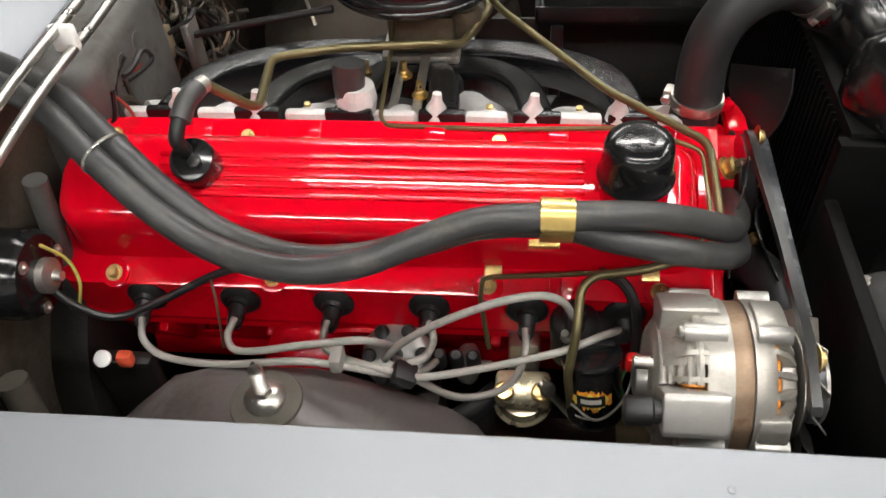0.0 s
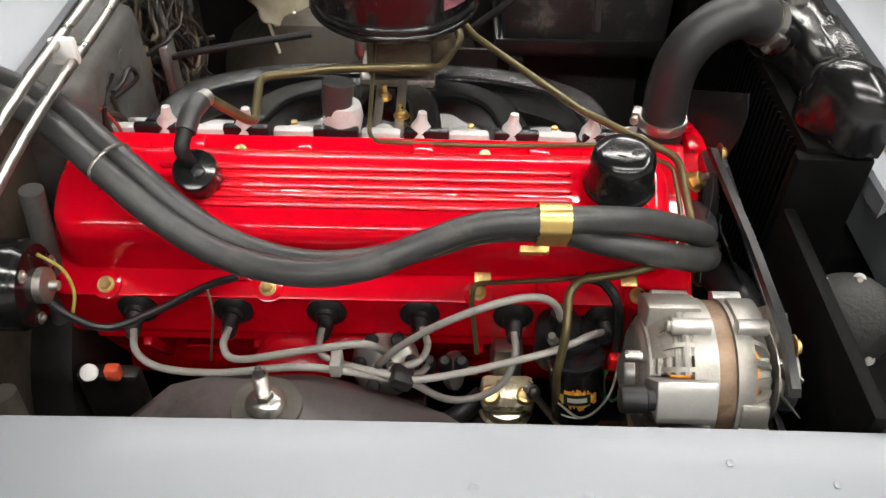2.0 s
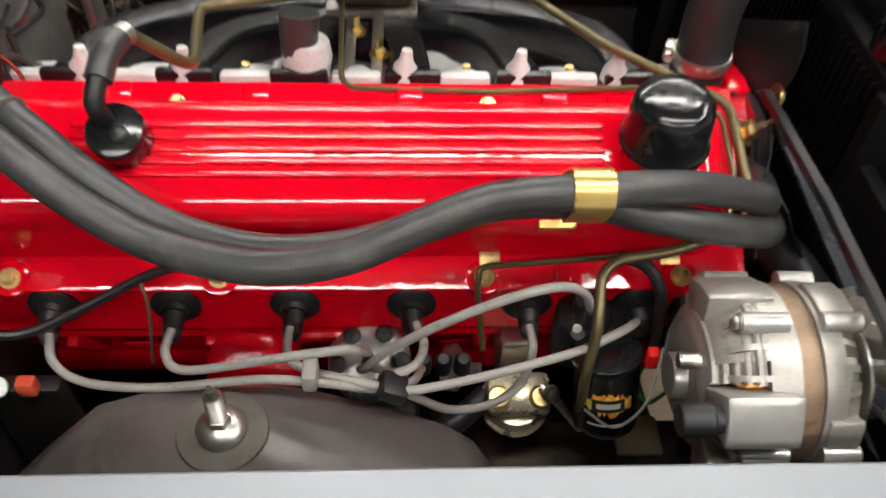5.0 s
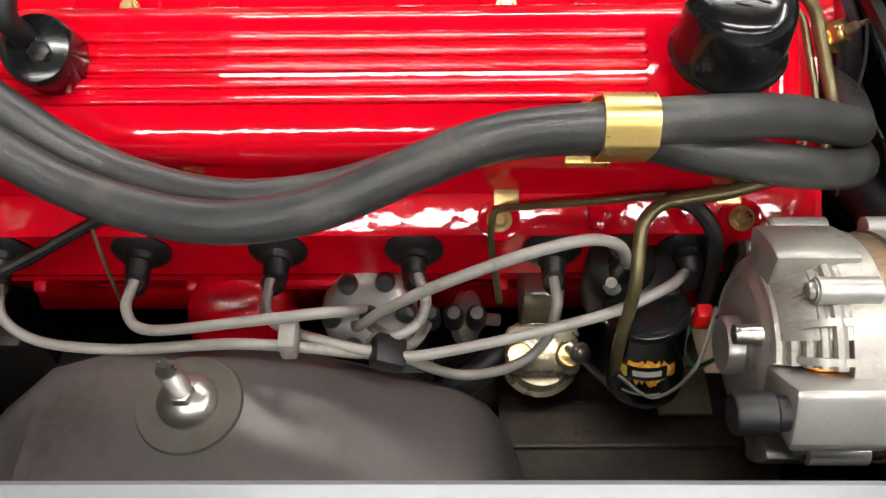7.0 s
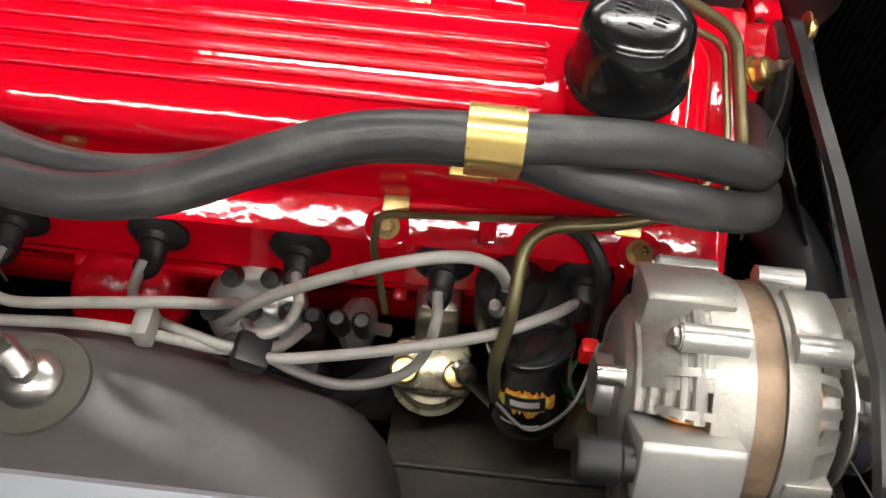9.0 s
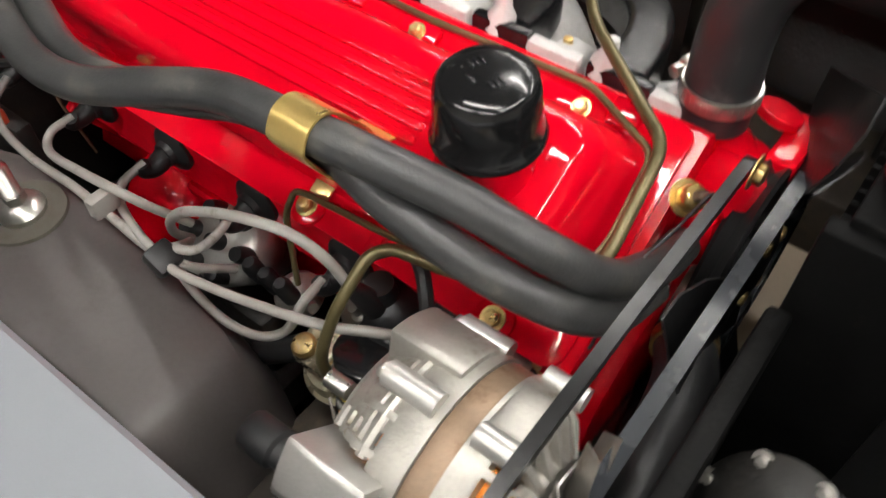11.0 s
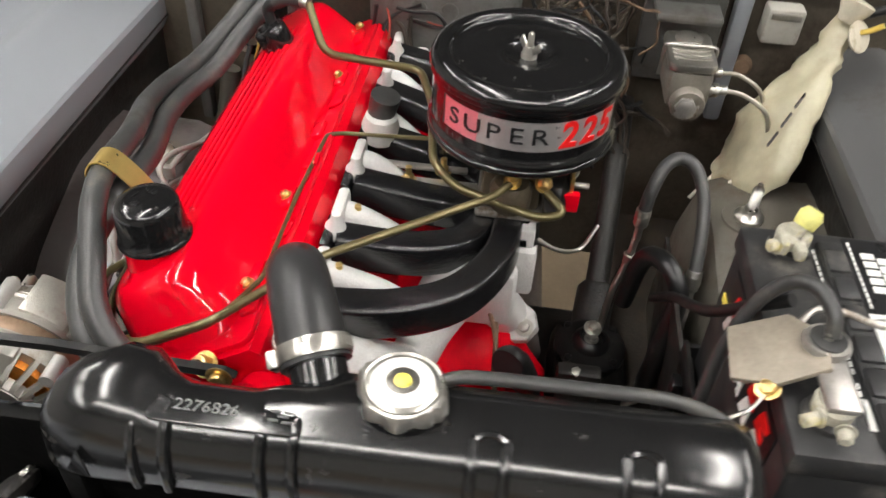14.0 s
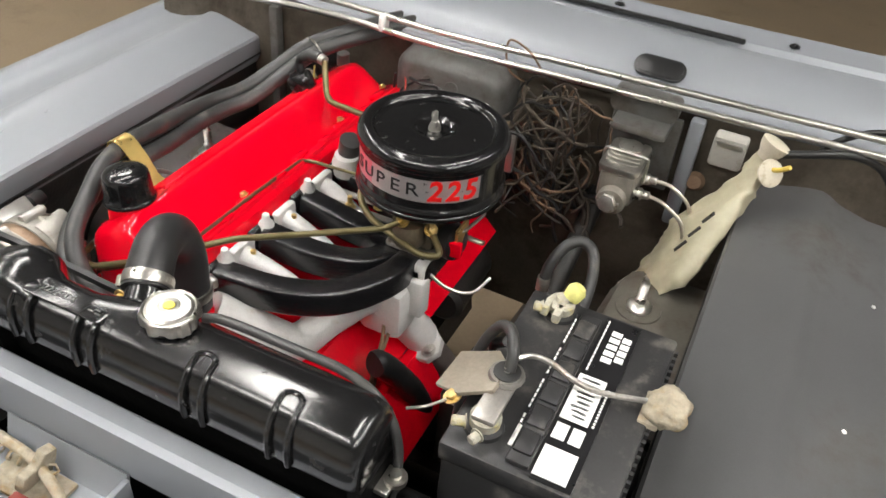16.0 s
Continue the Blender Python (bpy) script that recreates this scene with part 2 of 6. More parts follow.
def rounded(pts, r=0.015, per=5):
    """Straight runs with rounded bends, as in bent pipe."""
    pts = [Vector(p) for p in pts]
    out = [pts[0]]
    for a, b, c in zip(pts, pts[1:], pts[2:]):
        d = min(r, (b - a).length * 0.45, (c - b).length * 0.45)
        p, q = b + (a - b).normalized() * d, b + (c - b).normalized() * d
        for k in range(per + 1):
            t = k / per
            out.append((1 - t) ** 2 * p + 2 * t * (1 - t) * b + t * t * q)
    return out + [pts[-1]]


def sweep(path, r, n=12, squash=1.0):
    """A tube along a path; r may be a number or a function of 0..1."""
    path = [Vector(p) for p in path]
    loops, side = [], None
    for k, p in enumerate(path):
        d = (path[min(k + 1, len(path) - 1)] - path[max(k - 1, 0)]).normalized()
        if side is None:
            side = d.orthogonal().normalized()
        side = (side - d * side.dot(d)).normalized()
        up = d.cross(side)
        rad = r(k / (len(path) - 1)) if callable(r) else r
        loops.append([p + rad * (math.cos(2 * math.pi * j / n) * side + squash * math.sin(2 * math.pi * j / n) * up) for j in range(n)])
    return rings(loops)


def tube(pts, r, n=12, per=8):
    return sweep(spline(pts, per), r, n)


def pipe(pts, r, bend=0.015, n=12):
    return sweep(rounded(pts, bend), r, n)


def prism(outline, lo, hi, bev=0.0, m=None, seg=2):
    """A flat outline (x, y) drawn up from lo to hi."""
    bm = rings([[(x, y, lo) for x, y in outline], [(x, y, hi) for x, y in outline]])
    if bev:
        bmesh.ops.recalc_face_normals(bm, faces=bm.faces[:])
        es = [e for e in bm.edges if len(e.link_faces) == 2 and e.calc_face_angle(0.0) > 0.6]
        bmesh.ops.bevel(bm, geom=es, offset=bev, segments=seg, affect="EDGES", profile=0.5)
    if m:
        bm.transform(m)
    return bm


def round_rect(x0, x1, y0, y1, r, n=6):
    """Outline of a rectangle; r: one radius, or one for each corner from (x0, y0) counterclockwise."""
    rs = r if isinstance(r, (list, tuple)) else [r] * 4
    out = []
    for (cx, cy, a), rad in zip(((x0, y0, 180), (x1, y0, 270), (x1, y1, 0), (x0, y1, 90)), rs):
        ox, oy = cx + (rad if cx == x0 else -rad), cy + (rad if cy == y0 else -rad)
        for k in range(n + 1):
            t = radians(a + 90 * k / n)
            out.append((ox + rad * math.cos(t), oy + rad * math.sin(t)))
    return out


def aim(at, way, spin=0.0):
    """A matrix whose z runs along way."""
    return Matrix.Translation(at) @ Vector(way).to_track_quat("Z", "Y").to_matrix().to_4x4() @ Matrix.Rotation(radians(spin), 4, "Z")


def hexagon(r):
    return [(r * math.cos(radians(60 * k)), r * math.sin(radians(60 * k))) for k in range(6)]


def bolt(at, way, r=0.006, h=0.005, washer=1.6):
    """Hex head on a washer, as one bmesh."""
    m = aim(at, way)
    return merge(lathe([(0, 0), (r * washer, 0), (r * washer, 0.0012), (0, 0.0014)], m, 20), prism(hexagon(r), 0.001, h, 0.0006, m, 1),
                 lathe([(0, h), (r * 0.75, h), (r * 0.6, h + 0.0008), (0, h + 0.0008)], m, 12))


def text_mesh(words, size, m, depth=0.0004, shear=0.0, stretch=1.0):
    """Lettering in the built-in font as a mesh; m carries it from its own plane to the place."""
    cu = bpy.data.curves.new("lettering", "FONT")
    cu.body, cu.size, cu.extrude, cu.shear = words, size, depth, shear
    cu.align_x, cu.align_y = "CENTER", "CENTER"
    cu.resolution_u = 3
    cu.offset = size * 0.022 if shear else 0.0
    tmp = bpy.data.objects.new("lettering", cu)
    scene.collection.objects.link(tmp)
    me = bpy.data.meshes.new_from_object(tmp.evaluated_get(bpy.context.evaluated_depsgraph_get()))
    bm = bm_new()
    bm.from_mesh(me)
    bpy.data.objects.remove(tmp)
    bpy.data.curves.remove(cu)
    bpy.data.meshes.remove(me)
    bm.transform(Matrix.Diagonal((stretch, 1, 1, 1)))
    bm.transform(m)
    return bm


# the engine leans 31.5 degrees to the passenger side; u runs forward, v up the slope, w off it
ENGINE = Matrix.Translation((0, -0.285, 0.846)) @ Matrix.Rotation(radians(31.5), 4, "X")
OFF = (ENGINE.to_3x3() @ Vector((0, 0, 1))).normalized()
SIDE = (ENGINE.to_3x3() @ Vector((0, -1, 0))).normalized()


def lean(u, v, w):
    return ENGINE @ Vector((u, v, w))


# ---- garage ----
solo("floor", box((-6, -5, -0.1), (6, 5, 0.0)), FLOOR_M, "tan concrete garage floor under the car", "floor", kind="structure")
solo("wall_north", box((-6.2, -5.2, 0), (-6, 5.2, 3.3)), WALL_M, "unseen garage wall, darkened to deepen reflections", "wall", kind="structure")
solo("wall_south", box((6, -5.2, 0), (6.2, 5.2, 3.3)), BOUNCE_WALL_M, "unseen garage wall, whitened to bounce light onto the engine", "wall", kind="structure")
solo("wall_east", box((-6, 5, 0), (6, 5.2, 3.3)), WALL_M, "unseen garage wall, darkened to deepen reflections", "wall", kind="structure")
solo("wall_west", box((-6, -5.2, 0), (6, -5, 3.3)), BOUNCE_WALL_M, "unseen garage wall, whitened to bounce light onto the engine", "wall", kind="structure")
solo("ceiling", box((-6.2, -5.2, 3.3), (6.2, 5.2, 3.4)), CEIL_M, "unseen garage ceiling, darkened to keep reflections black", "ceiling", kind="structure")


def ceiling_light(at, ln, wd, turn):
    """A long fixture; turn: along the garage's width instead of its length."""
    t = thing("ceiling_light", at, "long fluorescent ceiling light with white diffuser", "ceiling light", "garage ceiling lights")
    x, y, z = at
    a, b = (wd / 2, ln / 2) if turn else (ln / 2, wd / 2)
    part("housing", box((x - a - 0.02, y - b - 0.02, z + 0.002), (x + a + 0.02, y + b + 0.02, z + 0.06), 0.008), WALL_M, t)
    part("diffuser", box((x - a, y - b, z - 0.03), (x + a, y + b, z), 0.01), LIGHT_M, t, "glowing white diffuser")
    return t


# the fixture at (0.4, 1.55) is an added fill for the driver side
for lx, ly, ln, turn in ((-0.9, -2.75, 2.44, False), (2.0, -2.75, 2.44, False), (0.55, -0.85, 2.6, False), (-0.9, 3.3, 2.44, False), (2.0, 3.3, 2.44, False), (0.4, 1.55, 2.44, False), (2.6, 0.0, 3.0, True)):
    ceiling_light((lx, ly, 3.24), ln, 0.15, turn)

# ---- car body ----
def fender(sign, name, label):
    """Fender crown: profile in (outboard, height), swept along the car."""
    t = thing(name, (0, sign * 0.7, 0.6), label, "fender")
    prof = [(0.512, 0.862), (0.503, 0.88), (0.503, 0.916), (0.507, 0.9215), (0.53, 0.926), (0.575, 0.938), (0.60, 0.943), (0.618, 0.9445), (0.63, 0.941),
            (0.645, 0.932), (0.66, 0.926), (0.70, 0.9155), (0.735, 0.9135), (0.748, 0.917), (0.758, 0.9215), (0.772, 0.923), (0.79, 0.917), (0.815, 0.897), (0.86, 0.865), (0.89, 0.82), (0.9, 0.70), (0.9, 0.45), (0.89, 0.44), (0.885, 0.7), (0.87, 0.8), (0.84, 0.84), (0.66, 0.90), (0.54, 0.88), (0.525, 0.862)]
    loops = []
    for k in range(25):
        x = -0.62 + 1.6 * k / 24
        drop = -0.012 * ((x - 0.1) / 0.8) ** 2
        loops.append([(x, sign * y, z + drop) for y, z in prof])
    # driver side takes the silver with shade in its colour
    part("panel", rings(loops), SILVER if sign < 0 else SILVER_SHADED, t, sharp=28)
    return t


pf = fender(-1, "fender", "silver-grey painted passenger-side front fender with small dents")
df = fender(1, "fender", "silver-grey driver-side front fender, colour darkened for shade, lightly dusty")
for x, y in ((0.10, -0.575), (0.185, -0.58), (0.30, -0.545), (0.375, -0.565), (0.285, -0.60)):
    r = random.uniform(0.0025, 0.0042)
    part("dent_rim", lathe([(r, 0.0), (r * 0.9, 0.0006), (r * 0.7, 0.0004), (0, 0.0001)], Matrix.Translation((x, y, 0.921 + (-y - 0.503) * 0.24)) @ Matrix.Rotation(radians(12), 4, "X"), 16), SILVER, pf)


def shock_tower(sign, label, material):
    t = thing("shock_tower", (-0.09, sign * 0.43, 0.5), label, "shock tower")
    # cross sections along the car: (x, inner top y, outer y, top height, spread at the foot)
    rows = [(-0.33, 0.44, 0.52, 0.70), (-0.25, 0.40, 0.52, 0.765), (-0.205, 0.385, 0.52, 0.800), (-0.16, 0.375, 0.52, 0.806), (-0.06, 0.372, 0.52, 0.806), (-0.035, 0.372, 0.52, 0.800),
            (0.03, 0.376, 0.52, 0.776), (0.08, 0.381, 0.52, 0.755), (0.105, 0.387, 0.52, 0.738), (0.122, 0.395, 0.52, 0.712), (0.134, 0.407, 0.52, 0.665), (0.145, 0.42, 0.52, 0.58), (0.15, 0.43, 0.52, 0.45)]
    loops = []
    for x, yi, yo, z in rows:
        loops.append([(x, sign * y, h) for y, h in ((yi - 0.055, 0.38), (yi - 0.035, z - 0.10), (yi - 0.018, z - 0.03), (yi - 0.006, z - 0.008), (yi + 0.012, z), (0.47, z + 0.002), (yo, z + 0.004), (yo, 0.38))])
    bm = rings(loops)
    part("panel", bm, material, t, sharp=30)
    c = Vector((-0.097, sign * 0.414, 0.8085))
    part("mount_plate", lathe([(0, -0.001), (0.036, -0.001), (0.035, 0.0016), (0.025, 0.002), (0, 0.002)], Matrix.Translation(c), 40), PRIMER_TAN, t, "tan-grey round mount plate")
    part("washer", lathe([(0, 0), (0.0195, 0), (0.02, 0.005), (0.017, 0.0085), (0.012, 0.012), (0, 0.013)], Matrix.Translation(c + Vector((0, 0, 0.002))), 32), ZINC, t, "cupped zinc washer")
    part("nut", prism(hexagon(0.0095), 0.015, 0.023, 0.0008, Matrix.Translation(c)), ZINC, t, "zinc hex nut")
    stud = [(0.0055, 0.02)]
    for k in range(16):
        z = 0.024 + k * 0.0018
        stud += [(0.0075, z), (0.0066, z + 0.0009)]
    stud += [(0.0062, 0.0535), (0.004, 0.056), (0.0036, 0.060)]
    part("stud", lathe(stud, Matrix.Translation(c), 16), ZINC, t, "threaded zinc shock stud")
    return t


shock_tower(-1, "grey passenger-side shock tower, colour browned for shade, with zinc stud", TOWER_SHADED)
shock_tower(1, "dusty tan-grey driver-side shock tower with zinc stud", PRIMER_TAN)

# inner aprons
for sign, nm in ((-1, "passenger"), (1, "driver")):
    bm = rings([[(x, sign * y, z) for y, z in ((0.50, 0.88), (0.515, 0.86), (0.52, 0.70), (0.50, 0.60), (0.42, 0.52), (0.40, 0.40), (0.42, 0.40), (0.53, 0.58), (0.54, 0.7), (0.54, 0.86), (0.53, 0.885))] for x in (-0.6, -0.3, 0.0, 0.3, 0.6)])
    solo("inner_apron", bm, BLACK_GRIME, "grimy inner fender apron on the %s side" % nm, "inner fender", kind="structure")
solo("frame_rail", box((-0.6, -0.44, 0.46), (0.6, -0.34, 0.56), 0.01), FRAME_M, "dirt-brown frame rail", "frame rail", kind="structure")
solo("frame_rail", box((-0.6, 0.27, 0.46), (0.6, 0.44, 0.56), 0.01), FRAME_M, "dirt-brown frame rail", "frame rail", kind="structure")
solo("crossmember", box((-0.2, -0.34, 0.36), (0.30, 0.27, 0.44), 0.015), BLACK_GRIME, "grimy black engine crossmember", "crossmember", kind="structure")

# added bar that blocks the view of the lit floor
solo("crossmember", box((-0.2, 0.12, 0.44), (0.12, 0.268, 0.5), 0.012), BLACK_GRIME, "dark crossbar added to cover the bright floor gap", "crossmember", kind="structure")

# firewall and cowl
fw = thing("firewall", (-0.42, 0, 0.6), "grimy silver-grey firewall behind the engine", "firewall", kind="structure")
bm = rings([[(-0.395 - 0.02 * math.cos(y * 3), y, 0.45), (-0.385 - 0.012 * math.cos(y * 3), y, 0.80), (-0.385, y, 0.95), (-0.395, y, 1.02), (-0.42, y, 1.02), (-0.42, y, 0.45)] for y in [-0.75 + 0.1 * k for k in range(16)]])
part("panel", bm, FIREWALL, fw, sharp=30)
cw = thing("cowl", (-0.5, 0, 1.02), "silver-grey painted cowl panel with an oval drain hole", "cowl", kind="structure")
prof = [(-0.372, 1.012), (-0.368, 1.018), (-0.372, 1.024), (-0.392, 1.028), (-0.42, 1.048), (-0.46, 1.066), (-0.51, 1.074), (-0.545, 1.073), (-0.555, 1.082), (-0.62, 1.088), (-0.62, 1.05), (-0.5, 1.03), (-0.40, 1.008)]
bm = rings([[(x - 0.03 * (abs(y) / 0.75) ** 2, y, z) for x, z in prof] for y in [-0.78 + 0.06 * k for k in range(27)]])
part("panel", bm, SILVER, cw, sharp=30)
hole = Matrix.Translation((-0.428, 0.305, 1.054)) @ Matrix.Rotation(radians(33), 4, "Y")
out = round_rect(-0.017, 0.017, -0.04, 0.04, 0.0165, 8)
part("grommet", merge(prism(round_rect(-0.021, 0.021, -0.045, 0.045, 0.020, 8), -0.004, 0.004, 0.0018, hole), prism(out, 0.0035, 0.0052, 0.001, hole)), BLACK_SATIN, cw, "oval black rubber plug")
part("seal", box((-0.555, -0.05, 1.083), (-0.545, 0.42, 1.092), 0.003), BOOT, cw, "strip of black weatherseal")
for y in (0.18, 0.50):
    part("screw", bolt((-0.585, y, 1.088), (0, 0, 1), 0.006, 0.004), BLACK_SATIN, cw)
for k, (dx, dz) in enumerate(((0.0, 0.0), (0.012, -0.02))):
    pts = [(-0.305 + dx, -0.62, 1.045 + dz), (-0.312 + dx, -0.30, 1.068 + dz), (-0.313 + dx, -0.06, 1.064 + dz), (-0.318 + dx, 0.2, 1.070 + dz), (-0.32 + dx, 0.45, 1.076 + dz), (-0.335 + dx, 0.75, 1.078 + dz)]
    solo("hood_torsion_rod", tube(pts, 0.0054, 10), ZINC, "long bare silver rod crossing above the firewall", "rod", "hood rods")
solo("rod_clip", box((-0.321, -0.174, 1.042), (-0.294, -0.164, 1.072), 0.004), LABEL_WHITE, "small white plastic clip joining the rods", "clip")
# heater plenum bulge on the firewall
def bulge(y0, y1, label):
    t = thing("heater_plenum", (-0.36, (y0 + y1) / 2, 0.75), label, "plenum")
    loops = []
    for ins, x in ((0.0, -0.40), (0.004, -0.345), (0.016, -0.322), (0.034, -0.314)):
        loops.append([(x, y, z) for y, z in round_rect(y0 + ins, y1 - ins, 0.78 + ins, 1.012 - ins * 0.6, 0.05 - ins, 6)])
    part("shell", rings(loops), SILVER_DIRTY, t, sharp=50)
    for y in (0.35, 0.55):
        part("plug", lathe([(0.013, 0), (0.0125, 0.0012), (0.009, 0.0016), (0.0, 0.0004)], aim((-0.3142, y0 + (y1 - y0) * y, 0.965), (1, 0, 0)), 20), SILVER_DIRTY, t)
    return t


bulge(-0.16, 0.075, "silver-grey heater plenum pressed into the firewall")

# radiator support and front
sup = thing("radiator_support", (0.54, 0, 0.5), "silver-grey painted upper radiator support rail", "radiator support", kind="structure")
prof = [(0.524, 0.93), (0.524, 0.951), (0.528, 0.956), (0.548, 0.957), (0.556, 0.952), (0.562, 0.93), (0.562, 0.90), (0.556, 0.90), (0.553, 0.93), (0.545, 0.94), (0.53, 0.94)]
bm = rings([[(x, y, z) for x, z in prof] for y in [-0.25 + 0.05 * k for k in range(16)]])
part("rail", bm, SILVER, sup, sharp=30)
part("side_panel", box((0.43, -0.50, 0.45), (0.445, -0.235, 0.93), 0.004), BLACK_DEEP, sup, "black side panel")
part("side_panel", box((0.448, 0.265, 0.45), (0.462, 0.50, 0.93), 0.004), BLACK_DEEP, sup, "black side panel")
# three added dark fillers that stand in for the shaded void
part("dark_corner_fill", rings([[(x, y, z) for x, z in ((0.447, 0.78), (0.47, 0.785), (0.60, 0.785), (0.605, 0.92), (0.615, 0.92), (0.61, 0.77), (0.45, 0.77))] for y in (-0.52, -0.4, -0.3, -0.252)]), BLACK_DEEP, sup, "added dark filler for the shaded corner void")
part("dark_void_floor", box((0.447, -0.5, 0.70), (0.66, 0.5, 0.71), 0.003), BLACK_DEEP, sup, "added dark floor closing the shaded void under the rail")
part("dark_gap_fill", box((0.20, -0.50, 0.40), (0.43, -0.30, 0.58), 0.01), BLACK_DEEP, sup, "added dark block hiding the lit floor")
part("lower_rail", box((0.42, -0.45, 0.42), (0.54, 0.45, 0.47), 0.01), BLACK_GRIME, sup)
solo("front_valance", rings([[(x, y, z) for x, z in ((0.648, 0.90), (0.652, 0.925), (0.72, 0.93), (0.80, 0.90), (0.84, 0.8), (0.84, 0.5), (0.82, 0.5), (0.82, 0.8), (0.78, 0.88), (0.71, 0.905), (0.66, 0.90), (0.66, 0.72), (0.648, 0.72))] for y in (-0.8, -0.4, 0, 0.4, 0.8)]), SILVER, "silver-grey front panel ahead of the radiator", "front panel", kind="structure")

# ---- engine block and head ----
blk = thing("engine_block", lean(0, 0.06, -0.3), "red-painted cast iron engine block leaning to one side", "engine block")
outl = [(-0.031, -0.074), (-0.04, -0.085), (-0.044, -0.096), (-0.042, -0.106), (-0.05, -0.2), (-0.07, -0.215), (-0.075, -0.33), (0.2, -0.36), (0.235, -0.335), (0.21, -0.235), (0.16, -0.195), (0.15, -0.085), (0.15, -0.074)]
part("casting", rings([[ENGINE @ Vector((u, v, w)) for v, w in outl] for u in (-0.325, -0.2, 0.0, 0.2, 0.335)]), RED_CAST, blk, sharp=25)
skirt = [(0.13, -0.34), (0.2, -0.362), (0.236, -0.337), (0.25, -0.345), (0.253, -0.45), (0.2, -0.47)]
part("skirt", rings([[ENGINE @ Vector((u, v, w)) for v, w in skirt] for u in (0.03, 0.05, 0.2, 0.32)]), RED_CAST, blk, sharp=25)
for u in (-0.22, -0.07, 0.10, 0.22):
    part("core_plug", lathe([(0.021, 0), (0.0205, 0.002), (0.017, 0.002), (0.015, -0.001), (0, -0.001)], aim(lean(u, -0.0465, -0.155), SIDE), 24), RED_CAST, blk)
for u in (-0.27, -0.14, 0.0, 0.12, 0.25):
    part("rib", box((u - 0.006, -0.054, -0.19), (u + 0.006, -0.04, -0.1), 0.003, ENGINE), RED_CAST, blk)
# raised arch over the distributor
arch = [(0.09 * math.cos(radians(a)), 0.03 * math.sin(radians(a))) for a in range(0, 181, 15)]
part("boss", sweep([lean(-0.02 + x * 0.55, -0.046, -0.1 + y) for x, y in arch], 0.006, 8), RED_CAST, blk)
part("timing_cover", merge(prism(round_rect(-0.06, 0.19, -0.33, -0.06, 0.05), 0.335, 0.365, 0.008, ENGINE @ Matrix(((0, 0, 1, 0), (1, 0, 0, 0), (0, 1, 0, 0), (0, 0, 0, 1))))), RED_CAST, blk)

head = thing("cylinder_head", lean(0, 0.07, -0.07), "red-painted cylinder head below the valve cover", "cylinder head")
outl = [(-0.012, -0.003), (-0.016, -0.012), (-0.03, -0.045), (-0.04, -0.06), (-0.041, -0.073), (0.176, -0.073), (0.178, -0.012), (0.172, -0.003)]
part("casting", rings([[ENGINE @ Vector((u, v, w)) for v, w in outl] for u in (-0.34, -0.17, 0.0, 0.17, 0.345)]), RED_CAST, head, sharp=25)
part("thermostat_housing", merge(
    lathe([(0.052, -0.025), (0.05, 0.0), (0.042, 0.012), (0.028, 0.022), (0.024, 0.032), (0.024, 0.045), (0.0, 0.045)], Matrix.Translation((0.328, -0.09, 0.872)), 32),
    lathe([(0.03, 0), (0.026, 0.02), (0.022, 0.04), (0, 0.045)], aim((0.345, -0.12, 0.875), (0.6, -0.2, 0.35)), 24),
    box((0.30, -0.16, 0.83), (0.375, -0.055, 0.885), 0.012)), RED_CAST, head, "red cast thermostat housing")
part("lifting_ear", prism([(0.018 * math.cos(radians(a)), 0.018 * math.sin(radians(a))) for a in range(0, 360, 20)], -0.004, 0.004, 0.0015, aim((0.365, -0.045, 0.90), (0.2, 0.3, 1))), RED_CAST, head)
part("lifting_ear", box((0.372, -0.085, 0.875), (0.396, -0.02, 0.892), 0.005), RED_CAST, head)
part("sender", bolt((0.352, -0.177, 0.914), (0.6, -0.25, 0.7), 0.0095, 0.012, 1.35), BRASS, head, "brass temperature sender")
part("sender_pin", lathe([(0.004, 0.012), (0.004, 0.02), (0.002, 0.022), (0.002, 0.028)], aim((0.352, -0.177, 0.914), (0.6, -0.25, 0.7)), 12), RUST, head)
part("sender_wire", tube([(0.368, -0.185, 0.935), (0.362, -0.215, 0.925), (0.352, -0.245, 0.905), (0.35, -0.28, 0.86)], 0.0012, 6), BOOT, head)

# ---- valve cover ----
vc = thing("valve_cover", lean(0, 0.08, 0), "glossy red valve cover with raised ribs and gold bolts", "valve cover")
fl = prism(round_rect(-0.348, 0.338, -0.015, 0.172, [0.02, 0.015, 0.012, 0.05]), -0.0035, 0.0035, 0.0015, ENGINE)
part("flange", fl, RED, vc)
dome = []
